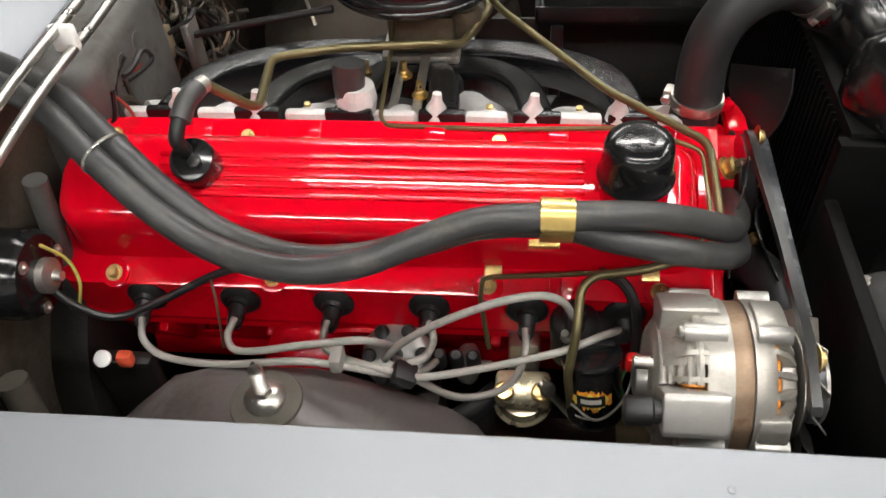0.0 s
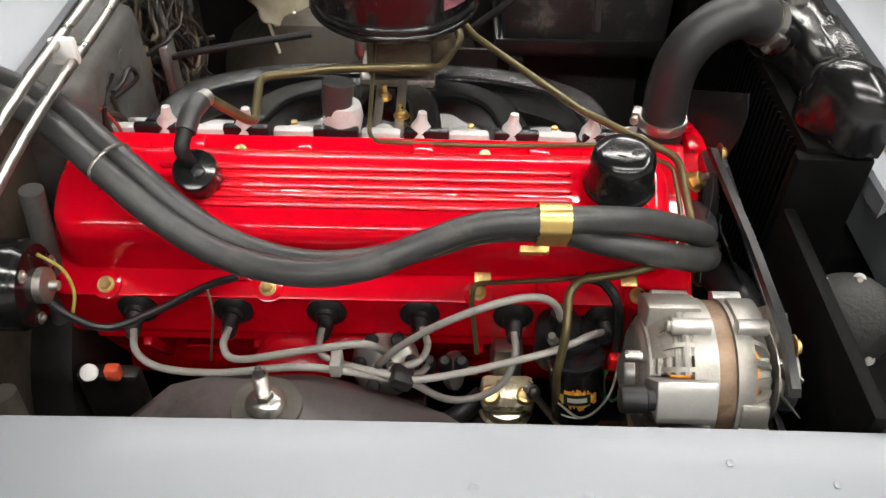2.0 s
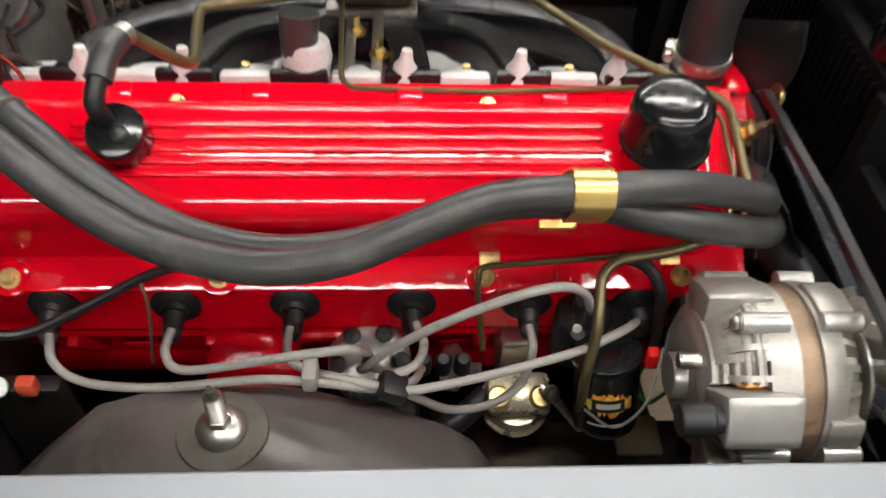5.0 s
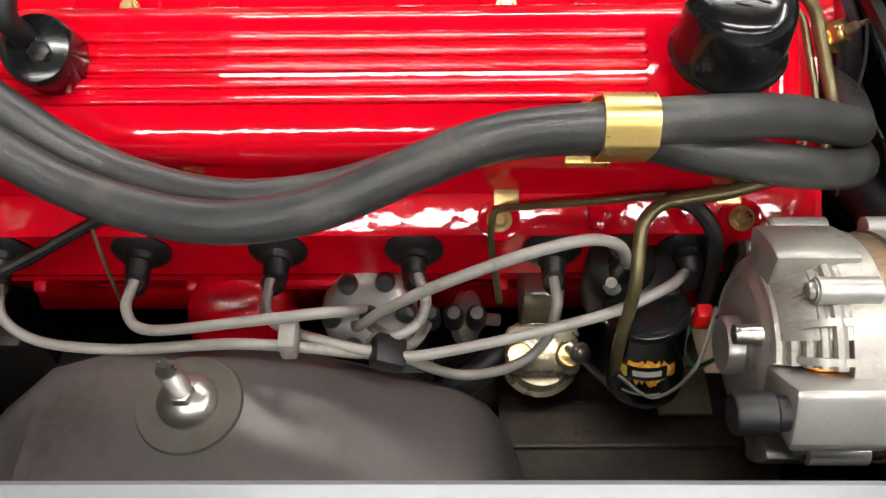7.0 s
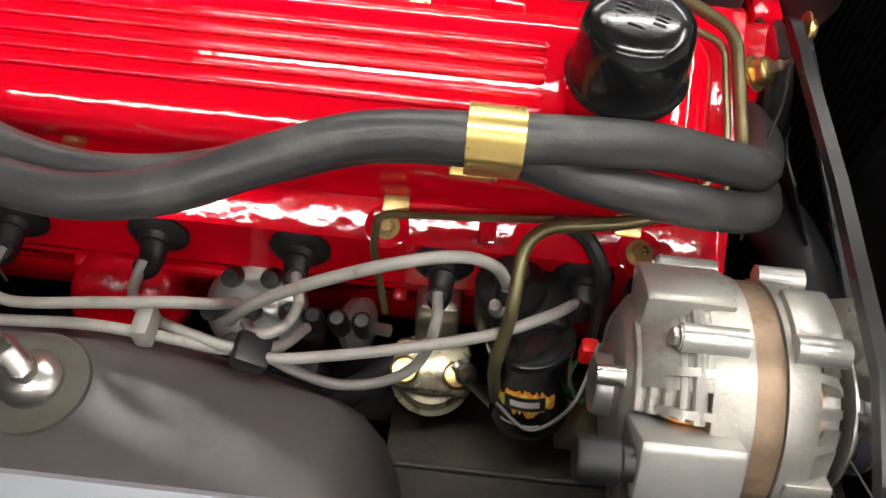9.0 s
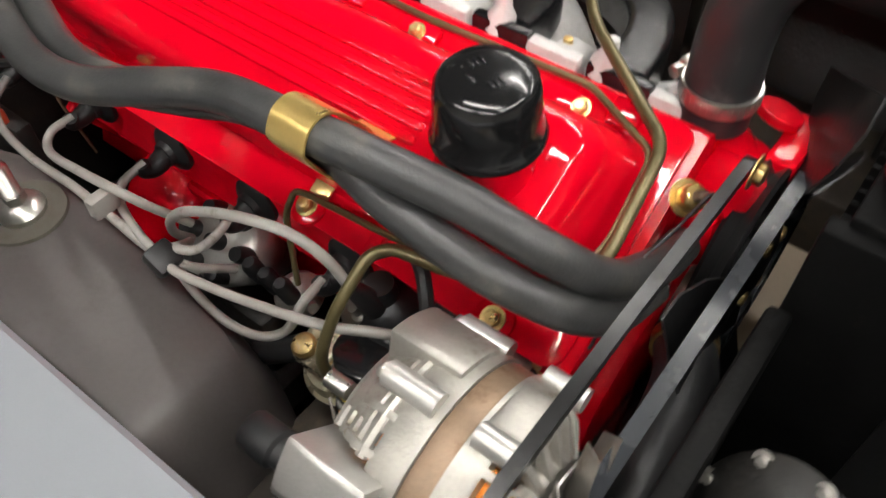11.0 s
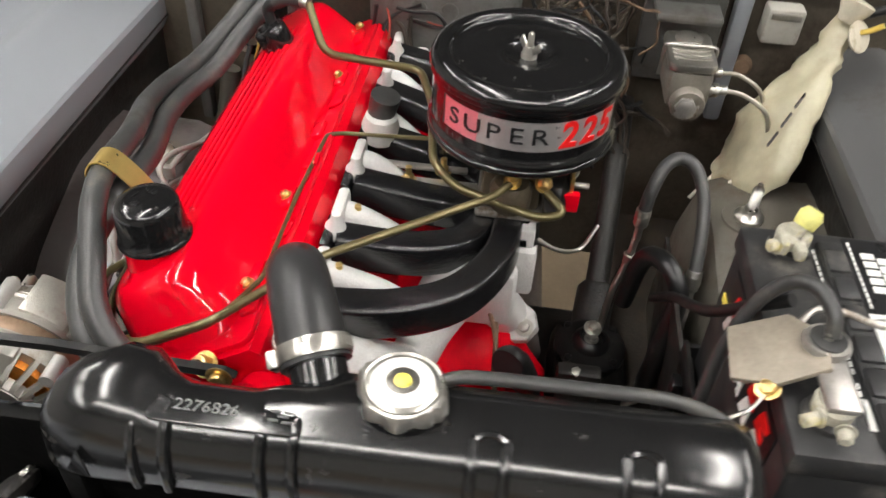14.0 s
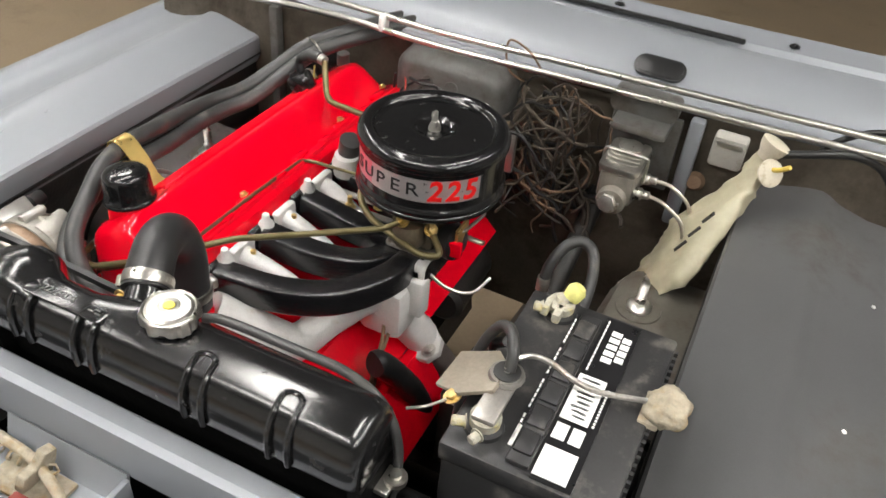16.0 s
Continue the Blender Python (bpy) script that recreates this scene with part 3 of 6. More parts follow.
for w, pv, dv, fu, ru, rad in ((0.002, 0.014, 0.150, 0.325, -0.345, 0.036), (0.006, 0.0165, 0.1475, 0.3215, -0.3415, 0.036), (0.014, 0.0185, 0.145, 0.3185, -0.338, 0.035), (0.052, 0.0275, 0.135, 0.3085, -0.327, 0.033), (0.062, 0.0305, 0.1315, 0.305, -0.3235, 0.032),
                               (0.070, 0.0355, 0.1265, 0.2995, -0.318, 0.03), (0.0735, 0.040, 0.122, 0.294, -0.3125, 0.028), (0.0752, 0.045, 0.1165, 0.288, -0.306, 0.025), (0.0767, 0.0525, 0.109, 0.279, -0.297, 0.02), (0.0779, 0.062, 0.0995, 0.266, -0.284, 0.014), (0.0786, 0.0715, 0.09, 0.25, -0.268, 0.008), (0.0788, 0.0795, 0.082, 0.235, -0.253, 0.0012)):
    dome.append([ENGINE @ Vector((u, v, w)) for u, v in round_rect(ru, fu, pv, dv, [rad, rad * 0.8, rad * 0.8, rad * 1.5], 8)])
part("dome", rings(dome), RED, vc, sharp=60)
for v in (0.0665, 0.0765, 0.0865, 0.0965, 0.1065):
    ridge = [[ENGINE @ Vector((u, vv, w)) for u, vv in round_rect(-0.215 + i, 0.204 - i, v - 0.0036 + i * 0.8, v + 0.0036 - i * 0.8, 0.0036 - i * 0.8, 5)] for w, i in ((0.0735 - 1.9 * (v - 0.081) ** 2, 0.0), (0.0798 - 1.9 * (v - 0.081) ** 2, 0.0002), (0.0808 - 1.9 * (v - 0.081) ** 2, 0.001), (0.0813 - 1.9 * (v - 0.081) ** 2, 0.0022), (0.0814 - 1.9 * (v - 0.081) ** 2, 0.0034))]
    part("rib", rings(ridge), RED, vc, sharp=70)
# stamped pads along the driver side wall and flange lugs
for u in (-0.27, -0.148, -0.02, 0.119, 0.245):
    part("pad", box((u - 0.018, 0.138, 0.002), (u + 0.018, 0.160, 0.011), 0.004, ENGINE), RED, vc)
for u in (-0.205, -0.085, 0.05, 0.18, 0.29):
    part("pad", box((u - 0.012, 0.15, 0.003), (u + 0.012, 0.171, 0.008), 0.003, ENGINE), RED, vc)
for u in (-0.283, -0.111, 0.113, 0.284):
    part("bolt_lug", lathe([(0.016, 0.0), (0.015, 0.005), (0.011, 0.006), (0, 0.006)], ENGINE @ Matrix.Translation((u, -0.004, 0.001)), 24), RED, vc)
    part("bolt", bolt(lean(u, -0.004, 0.0068), OFF, 0.0065, 0.006, 1.4), GOLD, vc, "gold plated hex bolt")
for u in (-0.152, 0.119, 0.262, -0.30):
    part("bolt", bolt(lean(u, 0.15, 0.0108), OFF, 0.0055, 0.006, 1.3), GOLD, vc, "gold plated hex bolt")
for u in (0.118, 0.275):
    part("bracket_tab", box((u - 0.009, 0.006, 0.006), (u + 0.009, 0.022, 0.009), 0.0012, ENGINE), GOLD, vc, "small gold tab")
part("line_clip", box((0.175, -0.012, 0.004), (0.187, 0.012, 0.014), 0.003, ENGINE), RED, vc)
part("line_clip", box((-0.145, 0.002, 0.004), (-0.128, 0.012, 0.012), 0.003, ENGINE), RED, vc)

CAPM = aim((0.2485, -0.2545, 0.9685), (-0.03, -0.07, 1)) @ Matrix.Diagonal((0.9, 0.9, 0.94, 1))
part("filler_neck", lathe([(0.034, 0), (0.032, 0.012), (0.031, 0.025), (0, 0.025)], aim((0.2485, -0.2535, 0.946), (0, -0.1, 1)), 32), RED, vc)
cap = thing("oil_filler_cap", (0.2485, -0.2545, 0.9655), "gloss black oil filler breather cap on the valve cover", "oil cap")
part("cap_body", lathe([(0.030, 0.0), (0.0395, 0.001), (0.0402, 0.004), (0.0385, 0.0065), (0.0372, 0.008), (0.0365, 0.02), (0.0352, 0.038), (0.0335, 0.045), (0.029, 0.0495), (0.02, 0.0512), (0, 0.0515)], CAPM, 48), BLACK_GLOSS, cap, sharp=60)
for dx, dy, lx, ly in ((-0.012, 0.004, 0.004, 0.0009), (-0.012, 0.0, 0.004, 0.0009), (-0.012, -0.004, 0.004, 0.0009), (0.012, 0.004, 0.004, 0.0009), (0.012, 0.0, 0.004, 0.0009), (0.012, -0.004, 0.004, 0.0009), (0.0, -0.011, 0.005, 0.0009)):
    part("embossed_bar", box((dx - lx, dy - ly, 0.0508), (dx + lx, dy + ly, 0.0521), 0.0004, CAPM), BLACK_GLOSS, cap)

pcv = thing("crankcase_breather", lean(-0.171, 0.092, 0.077), "small black breather can with rubber elbow hose", "breather")
pm = ENGINE @ Matrix.Translation((-0.171, 0.092, 0.076))
part("can", lathe([(0.021, 0), (0.0225, 0.002), (0.0225, 0.026), (0.021, 0.03), (0.014, 0.0325), (0, 0.0325)], pm, 32), BLACK_GLOSS, pcv)
part("nut", prism(hexagon(0.007), 0.032, 0.037, 0.0006, pm @ Matrix.Translation((0.006, -0.004, 0))), BLACK_SATIN, pcv)
top = lean(-0.176, 0.098, 0.108)
part("elbow", tube([top, top + Vector((-0.002, -0.004, 0.018)), top + Vector((0.0, 0.006, 0.03)), top + Vector((0.003, 0.02, 0.038))], 0.0075, 12), BOOT, pcv)
part("hose", tube([top + Vector((0.001, 0.008, 0.031)), top + Vector((0.004, 0.026, 0.04)), top + Vector((0.009, 0.046, 0.041))], 0.0102, 14), RUBBER, pcv)
part("hose_tip", tube([top + Vector((0.009, 0.046, 0.041)), top + Vector((0.012, 0.056, 0.039))], 0.009, 12), STEEL, pcv)
tip = top + Vector((0.012, 0.056, 0.039))
solo("vacuum_pipe", pipe([tip, (-0.128, -0.175, 0.978), (-0.147, -0.05, 0.958), (-0.069, -0.024, 0.955), (0.05, -0.008, 0.952), (0.066, 0.02, 0.932), (0.095, 0.12, 0.922), (0.085, 0.15, 0.925), (0.06, 0.12, 0.94), (0.045, 0.10, 0.95)], 0.0052, 0.018), OLIVE, "olive-coated bent steel vacuum pipe", "pipe")

# ---- heater hoses and clip ----
ha = [(-0.44, -0.145, 1.028), (-0.32, -0.205, 1.02), (-0.239, -0.266, 1.000), (-0.18, -0.301, 0.968), (-0.125, -0.323, 0.943), (-0.06, -0.342, 0.939), (0.0, -0.343, 0.943), (0.059, -0.330, 0.952), (0.11, -0.318, 0.962), (0.175, -0.318, 0.966), (0.225, -0.324, 0.957), (0.27, -0.323, 0.945), (0.31, -0.313, 0.928), (0.342, -0.292, 0.906), (0.356, -0.262, 0.886), (0.36, -0.22, 0.87)]
hb = [(-0.44, -0.175, 1.028), (-0.33, -0.228, 1.024), (-0.251, -0.288, 1.004), (-0.19, -0.323, 0.972), (-0.13, -0.347, 0.950), (-0.06, -0.3665, 0.949), (0.0, -0.366, 0.957), (0.059, -0.349, 0.973), (0.11, -0.336, 0.985), (0.175, -0.333, 0.990), (0.225, -0.324, 0.985), (0.272, -0.308, 0.969), (0.322, -0.29, 0.942), (0.347, -0.262, 0.912), (0.36, -0.22, 0.893), (0.36, -0.18, 0.875)]
solo("heater_hose", sweep(spline(ha, 8), 0.0129, 18), RUBBER, "dusty black rubber heater hose snaking over the valve cover", "hose", "heater hoses")
solo("heater_hose", sweep(spline(hb, 8), 0.0129, 18), RUBBER, "dusty black rubber heater hose running below its twin", "hose", "heater hoses")
clip = thing("hose_clip", (0.175, -0.325, 0.93), "gold anodised strap clip holding the heater hoses", "clip")


def strap(x0, x1, path, th):
    a = spline(path, 6)
    inner, outer = [], []
    for k, p in enumerate(a):
        d = (a[min(k + 1, len(a) - 1)] - a[max(k - 1, 0)]).normalized()
        nrm = Vector((0, -d.z, d.y))
        inner.append(p)
        outer.append(p + nrm * th)
    prof = inner + outer[::-1]
    return rings([[(x, p.y, p.z) for p in prof] for x in (x0, x1)])


part("strap", strap(0.161, 0.190, [(0, -0.268, 0.9455), (0, -0.284, 0.953), (0, -0.3, 0.978), (0, -0.318, 0.999), (0, -0.329, 1.0055), (0, -0.341, 1.003), (0, -0.3485, 0.991), (0, -0.346, 0.981), (0, -0.3315, 0.957), (0, -0.322, 0.951), (0, -0.31, 0.951)], 0.0016), CLIP_GOLD, clip, sharp=60)
part("foot", box((0.152, 0.026, 0.052), (0.182, 0.034, 0.066), 0.0015, ENGINE), CLIP_GOLD, clip)
tie = sweep([Vector((-0.244, -0.277, 1.002)) + 0.0148 * Vector((0.75 * math.cos(a), 1.62 * math.cos(a + 0.15), 1.05 * math.sin(a))) for a in [2 * math.pi * k / 28 for k in range(29)]], 0.0018, 6)
solo("zip_tie", tie, ZINC, "thin silver tie round both heater hoses", "hose tie")

# ---- ignition ----
boots = [-0.257, -0.1535, -0.051, 0.051, 0.1535, 0.253]
wires = {0: [(-0.254, -0.325, 0.812), (-0.247, -0.345, 0.803), (-0.218, -0.36, 0.796), (-0.155, -0.37, 0.803), (-0.072, -0.377, 0.824), (-0.021, -0.378, 0.82), (0.02, -0.376, 0.808), (0.05, -0.36, 0.79)],
         1: [(-0.151, -0.325, 0.818), (-0.153, -0.345, 0.815), (-0.134, -0.36, 0.813), (-0.056, -0.372, 0.846), (-0.008, -0.372, 0.856), (0.008, -0.36, 0.838), (0.014, -0.335, 0.80)],
         2: [(-0.052, -0.325, 0.82), (-0.053, -0.345, 0.815), (-0.039, -0.36, 0.815), (-0.008, -0.372, 0.818), (0.026, -0.377, 0.813), (0.05, -0.365, 0.80), (0.06, -0.335, 0.775)],
         3: [(0.055, -0.325, 0.825), (0.061, -0.345, 0.825), (0.054, -0.36, 0.819), (0.037, -0.366, 0.815), (0.02, -0.345, 0.79)],
         4: [(0.152, -0.325, 0.82), (0.153, -0.345, 0.816), (0.144, -0.36, 0.789), (0.12, -0.37, 0.773), (0.084, -0.375, 0.772), (0.05, -0.375, 0.796), (0.02, -0.36, 0.80)],
         5: [(0.245, -0.322, 0.822), (0.225, -0.345, 0.843), (0.19, -0.36, 0.838), (0.142, -0.37, 0.829), (0.087, -0.377, 0.817), (0.045, -0.38, 0.811), (0.02, -0.36, 0.795)]}
for k, u in enumerate(boots):
    t = thing("spark_plug_wire", lean(u, -0.025, -0.026), "grey spark plug wire with round black rubber boot", "plug wire", "spark plug wires")
    way = (SIDE * 0.85 + OFF * 0.5).normalized()
    at = lean(u, -0.021, -0.024)
    part("boot_disc", lathe([(0.0, 0.0), (0.0215, 0.0), (0.022, 0.004), (0.0195, 0.0065), (0.0125, 0.009), (0.011, 0.014), (0, 0.015)], aim(at, way), 28), BOOT, t, "round black rubber boot")
    p = Vector(wires[k][0])
    a = at + way * 0.010
    part("boot_elbow", sweep(spline([a, a + way * 0.014 + Vector((0, 0, -0.004)), (a + p) / 2 + way * 0.011 + Vector((0, 0, -0.004)), p], 6), lambda s: 0.0098 - 0.003 * s, 12), BOOT, t)
    part("cable", sweep(spline([p + (a - p) * 0.12, *wires[k][1:]], 8), 0.0039, 10), WIRE_GREY, t)
t = thing("coil_wire", (0.198, -0.33, 0.85), "grey coil wire with black rubber end", "coil wire")
cw_pts = [(0.200, -0.325, 0.838), (0.198, -0.335, 0.856), (0.186, -0.342, 0.888), (0.163, -0.35, 0.906), (0.124, -0.36, 0.905), (0.073, -0.365, 0.88), (0.034, -0.36, 0.84), (0.012, -0.35, 0.80), (0.006, -0.335, 0.775)]
part("cable", sweep(spline(cw_pts[1:], 8), 0.0039, 10), WIRE_GREY, t)
part("boot", sweep(spline([(0.202, -0.315, 0.815), (0.200, -0.325, 0.838), (0.197, -0.336, 0.862)], 5), lambda s: 0.012 - 0.006 * s, 14), BOOT, t)
solo("wire_separator", box((-0.012, -0.012, -0.008), (0.012, 0.012, 0.008), 0.004, Matrix.Translation((0.035, -0.378, 0.812)) @ Matrix.Rotation(0.5, 4, "Y")), BOOT, "black plastic plug wire separator", "wire separator")
solo("wire_separator", box((-0.006, -0.012, -0.01), (0.006, 0.012, 0.01), 0.003, Matrix.Translation((-0.03, -0.377, 0.832))), WIRE_GREY, "small grey plug wire separator", "wire separator")

dist = thing("distributor", (0.02, -0.30, 0.70), "grey metal distributor cap with black wire towers", "distributor")
dway = Vector((0.05, -0.62, 0.78)).normalized()
dm = aim((0.012, -0.298, 0.735), dway)
part("body", lathe([(0.026, -0.06), (0.028, -0.03), (0.036, -0.02), (0.037, 0.0), (0, 0.0)], dm, 32), STEEL, dist)
part("cap", lathe([(0.038, 0.0), (0.039, 0.012), (0.036, 0.022), (0.03, 0.027), (0, 0.029)], dm, 40), ALU_SIDE, dist, "grey metal-look cap")
for k in range(7):
    a = 2 * math.pi * k / 6
    rr = 0.0 if k == 6 else 0.029
    part("tower", lathe([(0.0082, 0.016), (0.0078, 0.036), (0.0065, 0.043), (0, 0.044)], dm @ Matrix.Translation((rr * math.cos(a), rr * math.sin(a), 0)), 16), BOOT, dist, "black rubber tower boot")
vac = aim((0.085, -0.30, 0.725), (1, -0.3, 0.4))
part("vacuum_can", lathe([(0, 0), (0.022, 0.002), (0.023, 0.01), (0.012, 0.016), (0.005, 0.02), (0.005, 0.035), (0, 0.035)], vac, 24), STEEL, dist)
for k in range(3):
    part("terminal_cap", lathe([(0.008, 0), (0.008, 0.025), (0.005, 0.03), (0, 0.03)], aim((0.062 + 0.018 * k, -0.315, 0.745), (0, -0.3, 1)), 14), BOOT, dist)
solo("red_blanking_cap", lathe([(0.046, -0.03), (0.046, 0.0), (0.043, 0.006), (0.034, 0.011), (0.018, 0.014), (0, 0.0145)], aim((-0.098, -0.298, 0.722), (0, -0.7, 0.72)), 40), RED_CAST, "red-painted round cover on the block side", "cover")

# ---- oil filter and fuel pump ----
flt = thing("oil_filter", (0.2285, -0.362, 0.725), "gloss black oil filter can with flame label", "oil filter")
fm = aim((0.2285, -0.362, 0.725), (-0.010, 0.022, 0.082))
part("can", lathe([(0.016, 0.0), (0.024, 0.002), (0.0285, 0.008), (0.0295, 0.014), (0.0295, 0.078), (0.031, 0.08), (0.031, 0.086), (0.028, 0.088), (0, 0.088)], fm, 40), OILFILTER, flt)


def wrap_patch(m, r, a0, a1, z0, z1, na=14, nz=5, edge=0.0, seed=0):
    """A curved label skin on a can, with an optional ragged flame edge."""
    rnd = random.Random(seed)
    top, bot = [], []
    for k in range(na + 1):
        a = radians(a0 + (a1 - a0) * k / na)
        s = math.sin(math.pi * k / na) if edge else 1
        j = edge * rnd.uniform(-1, 1)
        mid, half = (z0 + z1) / 2, (z1 - z0) / 2 * (0.25 + 0.75 * s)
        top.append((r * math.cos(a), r * math.sin(a), mid + half + j))
        bot.append((r * math.cos(a), r * math.sin(a), mid - half - edge * rnd.uniform(-1, 1)))
    bm = bm_new()
    tv, bv = [bm.verts.new(p) for p in top], [bm.verts.new(p) for p in bot]
    for k in range(na):
        bm.faces.new((bv[k], bv[k + 1], tv[k + 1], tv[k]))
    bm.transform(m)
    return bm


# the label faces the passenger side
fdir = (fm.inverted().to_3x3() @ Vector((-0.12, -1, 0.2)))
fa = math.degrees(math.atan2(fdir.y, fdir.x))
part("flame_print", wrap_patch(fm, 0.02965, fa - 42, fa + 42, 0.037, 0.060, 26, edge=0.0042, seed=3), LABEL_ORANGE, flt, "orange flame print")
part("flame_core", wrap_patch(fm, 0.0298, fa - 37, fa + 37, 0.039, 0.057, 22, edge=0.003, seed=5), LABEL_YELLOW, flt)
part("label_oval", wrap_patch(fm, 0.02995, fa - 28, fa + 28, 0.041, 0.055, 18), LABEL_BLACK, flt)
part("label_oval_bar", wrap_patch(fm, 0.0301, fa - 20, fa + 20, 0.045, 0.051, 12), LABEL_WHITE, flt)
part("label_bar", wrap_patch(fm, 0.0298, fa - 36, fa + 20, 0.024, 0.0262, 12), LABEL_WHITE, flt)
part("adapter", box((0.19, -0.335, 0.775), (0.245, -0.27, 0.815), 0.008), BLACK_SATIN, flt)
part("sender", lathe([(0.007, 0), (0.007, 0.008), (0.004, 0.01), (0.004, 0.018), (0, 0.018)], aim((0.196, -0.325, 0.812), (-0.3, -0.4, 1)), 14), ZINC, flt)
solo("ignition_coil", lathe([(0.025, 0), (0.025, 0.06), (0.022, 0.064), (0.012, 0.07), (0.011, 0.085), (0, 0.085)], aim((0.205, -0.30, 0.76), (-0.05, -0.15, 1)), 28), BLACK_SATIN, "black ignition coil beside the oil filter", "coil")

fp = thing("fuel_pump", (0.152, -0.31, 0.66), "yellow zinc fuel pump with round bowl", "fuel pump")
pm = aim((0.152, -0.312, 0.672), (0.0, -0.35, 0.94))
part("bowl", lathe([(0, 0), (0.018, 0.0), (0.027, 0.003), (0.031, 0.008), (0.031, 0.02), (0.034, 0.021), (0.034, 0.026), (0.03, 0.028), (0.026, 0.04), (0, 0.042)], pm, 40), PUMP_M, fp)
part("top", box((-0.03, -0.018, 0.036), (0.03, 0.022, 0.062), 0.007, pm), PUMP_M, fp)
for dx in (-0.02, 0.02):
    part("screw", lathe([(0.011, 0), (0.011, 0.005), (0.009, 0.007), (0, 0.0075)], pm @ Matrix.Translation((dx, -0.004, 0.062)), 20), GOLD, fp, "large gold screw")
part("neck", box((0.135, -0.30, 0.70), (0.17, -0.25, 0.76), 0.006), ZINC, fp)
part("nipple", sweep([(0.125, -0.315, 0.70), (0.10, -0.335, 0.69), (0.07, -0.345, 0.67)], 0.012, 14), RUBBER_NEW, fp)
part("drain_pipe", pipe([(0.170, -0.335, 0.745), (0.182, -0.347, 0.742), (0.213, -0.347, 0.69)], 0.0045, 0.01), ZINC, fp)
part("banjo", bolt((0.178, -0.342, 0.744), (0.3, -0.6, 0.5), 0.007, 0.008, 1.2), ZINC, fp)

# ---- fuel and vacuum lines ----
solo("fuel_line", pipe([(0.205, -0.36, 0.72), (0.194, -0.372, 0.815), (0.2, -0.355, 0.858), (0.203, -0.322, 0.886), (0.215, -0.311, 0.892), (0.265, -0.306, 0.898), (0.325, -0.285, 0.905), (0.337, -0.25, 0.912), (0.329, -0.176, 0.947), (0.231, -0.097, 0.952), (0.108, 0.066, 0.956), (0.094, 0.083, 0.966)], 0.0045, 0.014), OLIVE, "olive-coated steel fuel line bent round the valve cover", "fuel line")
solo("vacuum_line", pipe([(0.115, -0.318, 0.78), (0.106, -0.308, 0.85), (0.108, -0.297, 0.866), (0.116, -0.294, 0.866), (0.183, -0.290, 0.868), (0.272, -0.286, 0.876), (0.322, -0.262, 0.892), (0.330, -0.235, 0.909), (0.324, -0.178, 0.938), (0.26, -0.148, 0.942), (0.12, -0.150, 0.938), (-0.004, -0.145, 0.937), (-0.012, -0.128, 0.936), (-0.018, 0.03, 0.94), (-0.018, 0.05, 0.95)], 0.0026, 0.01, 8), OLIVE, "thin olive steel vacuum line along the flange", "vacuum line")
solo("ground_wire", tube([(-0.171, -0.305, 0.862), (-0.165, -0.322, 0.84), (-0.19, -0.30, 0.735)], 0.0014, 6), RUST, "thin brown ground wire", "wire")
solo("taped_lead", tube([(-0.335, -0.335, 0.90), (-0.305, -0.345, 0.862), (-0.269, -0.342, 0.838), (-0.225, -0.326, 0.845), (-0.171, -0.303, 0.862), (-0.14, -0.292, 0.866)], 0.0042, 8), BOOT, "black taped wiring lead", "wire")
solo("taped_lead", tube([(0.222, -0.300, 0.885), (0.241, -0.312, 0.887), (0.255, -0.325, 0.868), (0.262, -0.33, 0.818), (0.258, -0.345, 0.79)], 0.0052, 8), BOOT, "black taped alternator lead", "wire")
solo("alternator_wire", tube([(0.258, -0.34, 0.80), (0.25, -0.352, 0.775), (0.262, -0.36, 0.755), (0.27, -0.37, 0.79)], 0.0017, 6), mat("green_wire", (0.05, 0.14, 0.05), 0.5), "thin green alternator wire", "wire")
solo("filter_wire", tube([(0.2, -0.375, 0.77), (0.225, -0.39, 0.765), (0.25, -0.38, 0.79), (0.262, -0.35, 0.825)], 0.0013, 6), WIRE_GREY, "thin grey wire across the oil filter", "wire")
solo("connector", box((0.252, -0.352, 0.795), (0.264, -0.34, 0.815), 0.003), LABEL_RED, "small red wire connector", "connector")

# ---- alternator ----
alt = thing("alternator", (0.33, -0.39, 0.77), "cast aluminium alternator with rusty centre band and fins", "alternator")
AX = aim((0.0, -0.39, 0.845), (1, 0, 0))
# in AX: z forward, x and y round the axis
q = AX.inverted()


def alt_ring(prof, n=48):
    return lathe(prof, AX, n)


part("band", alt_ring([(0.066, 0.3255), (0.0715, 0.3255), (0.072, 0.3265), (0.072, 0.3405), (0.0715, 0.3415), (0.066, 0.3415)]), BAND, alt, "rusty brown stator band", sharp=50)
part("rear_ring", alt_ring([(0.066, 0.303), (0.0725, 0.303), (0.0738, 0.306), (0.0738, 0.325), (0.066, 0.325)]), ALU, alt)
part("front_ring", alt_ring([(0.066, 0.342), (0.0738, 0.342), (0.0738, 0.356), (0.0725, 0.359), (0.066, 0.359)]), ALU, alt)
part("rear_cap", alt_ring([(0.0, 0.262), (0.03, 0.262), (0.043, 0.264), (0.047, 0.268), (0.0475, 0.278), (0.044, 0.281), (0, 0.281)]), ALU, alt)
part("bearing_boss", alt_ring([(0, 0.252), (0.017, 0.252), (0.019, 0.255), (0.019, 0.264), (0, 0.264)], 28), ALU_SIDE, alt)
part("front_cap", alt_ring([(0.0, 0.386), (0.036, 0.386), (0.043, 0.383), (0.045, 0.379), (0.045, 0.371), (0, 0.371)]), ALU, alt)
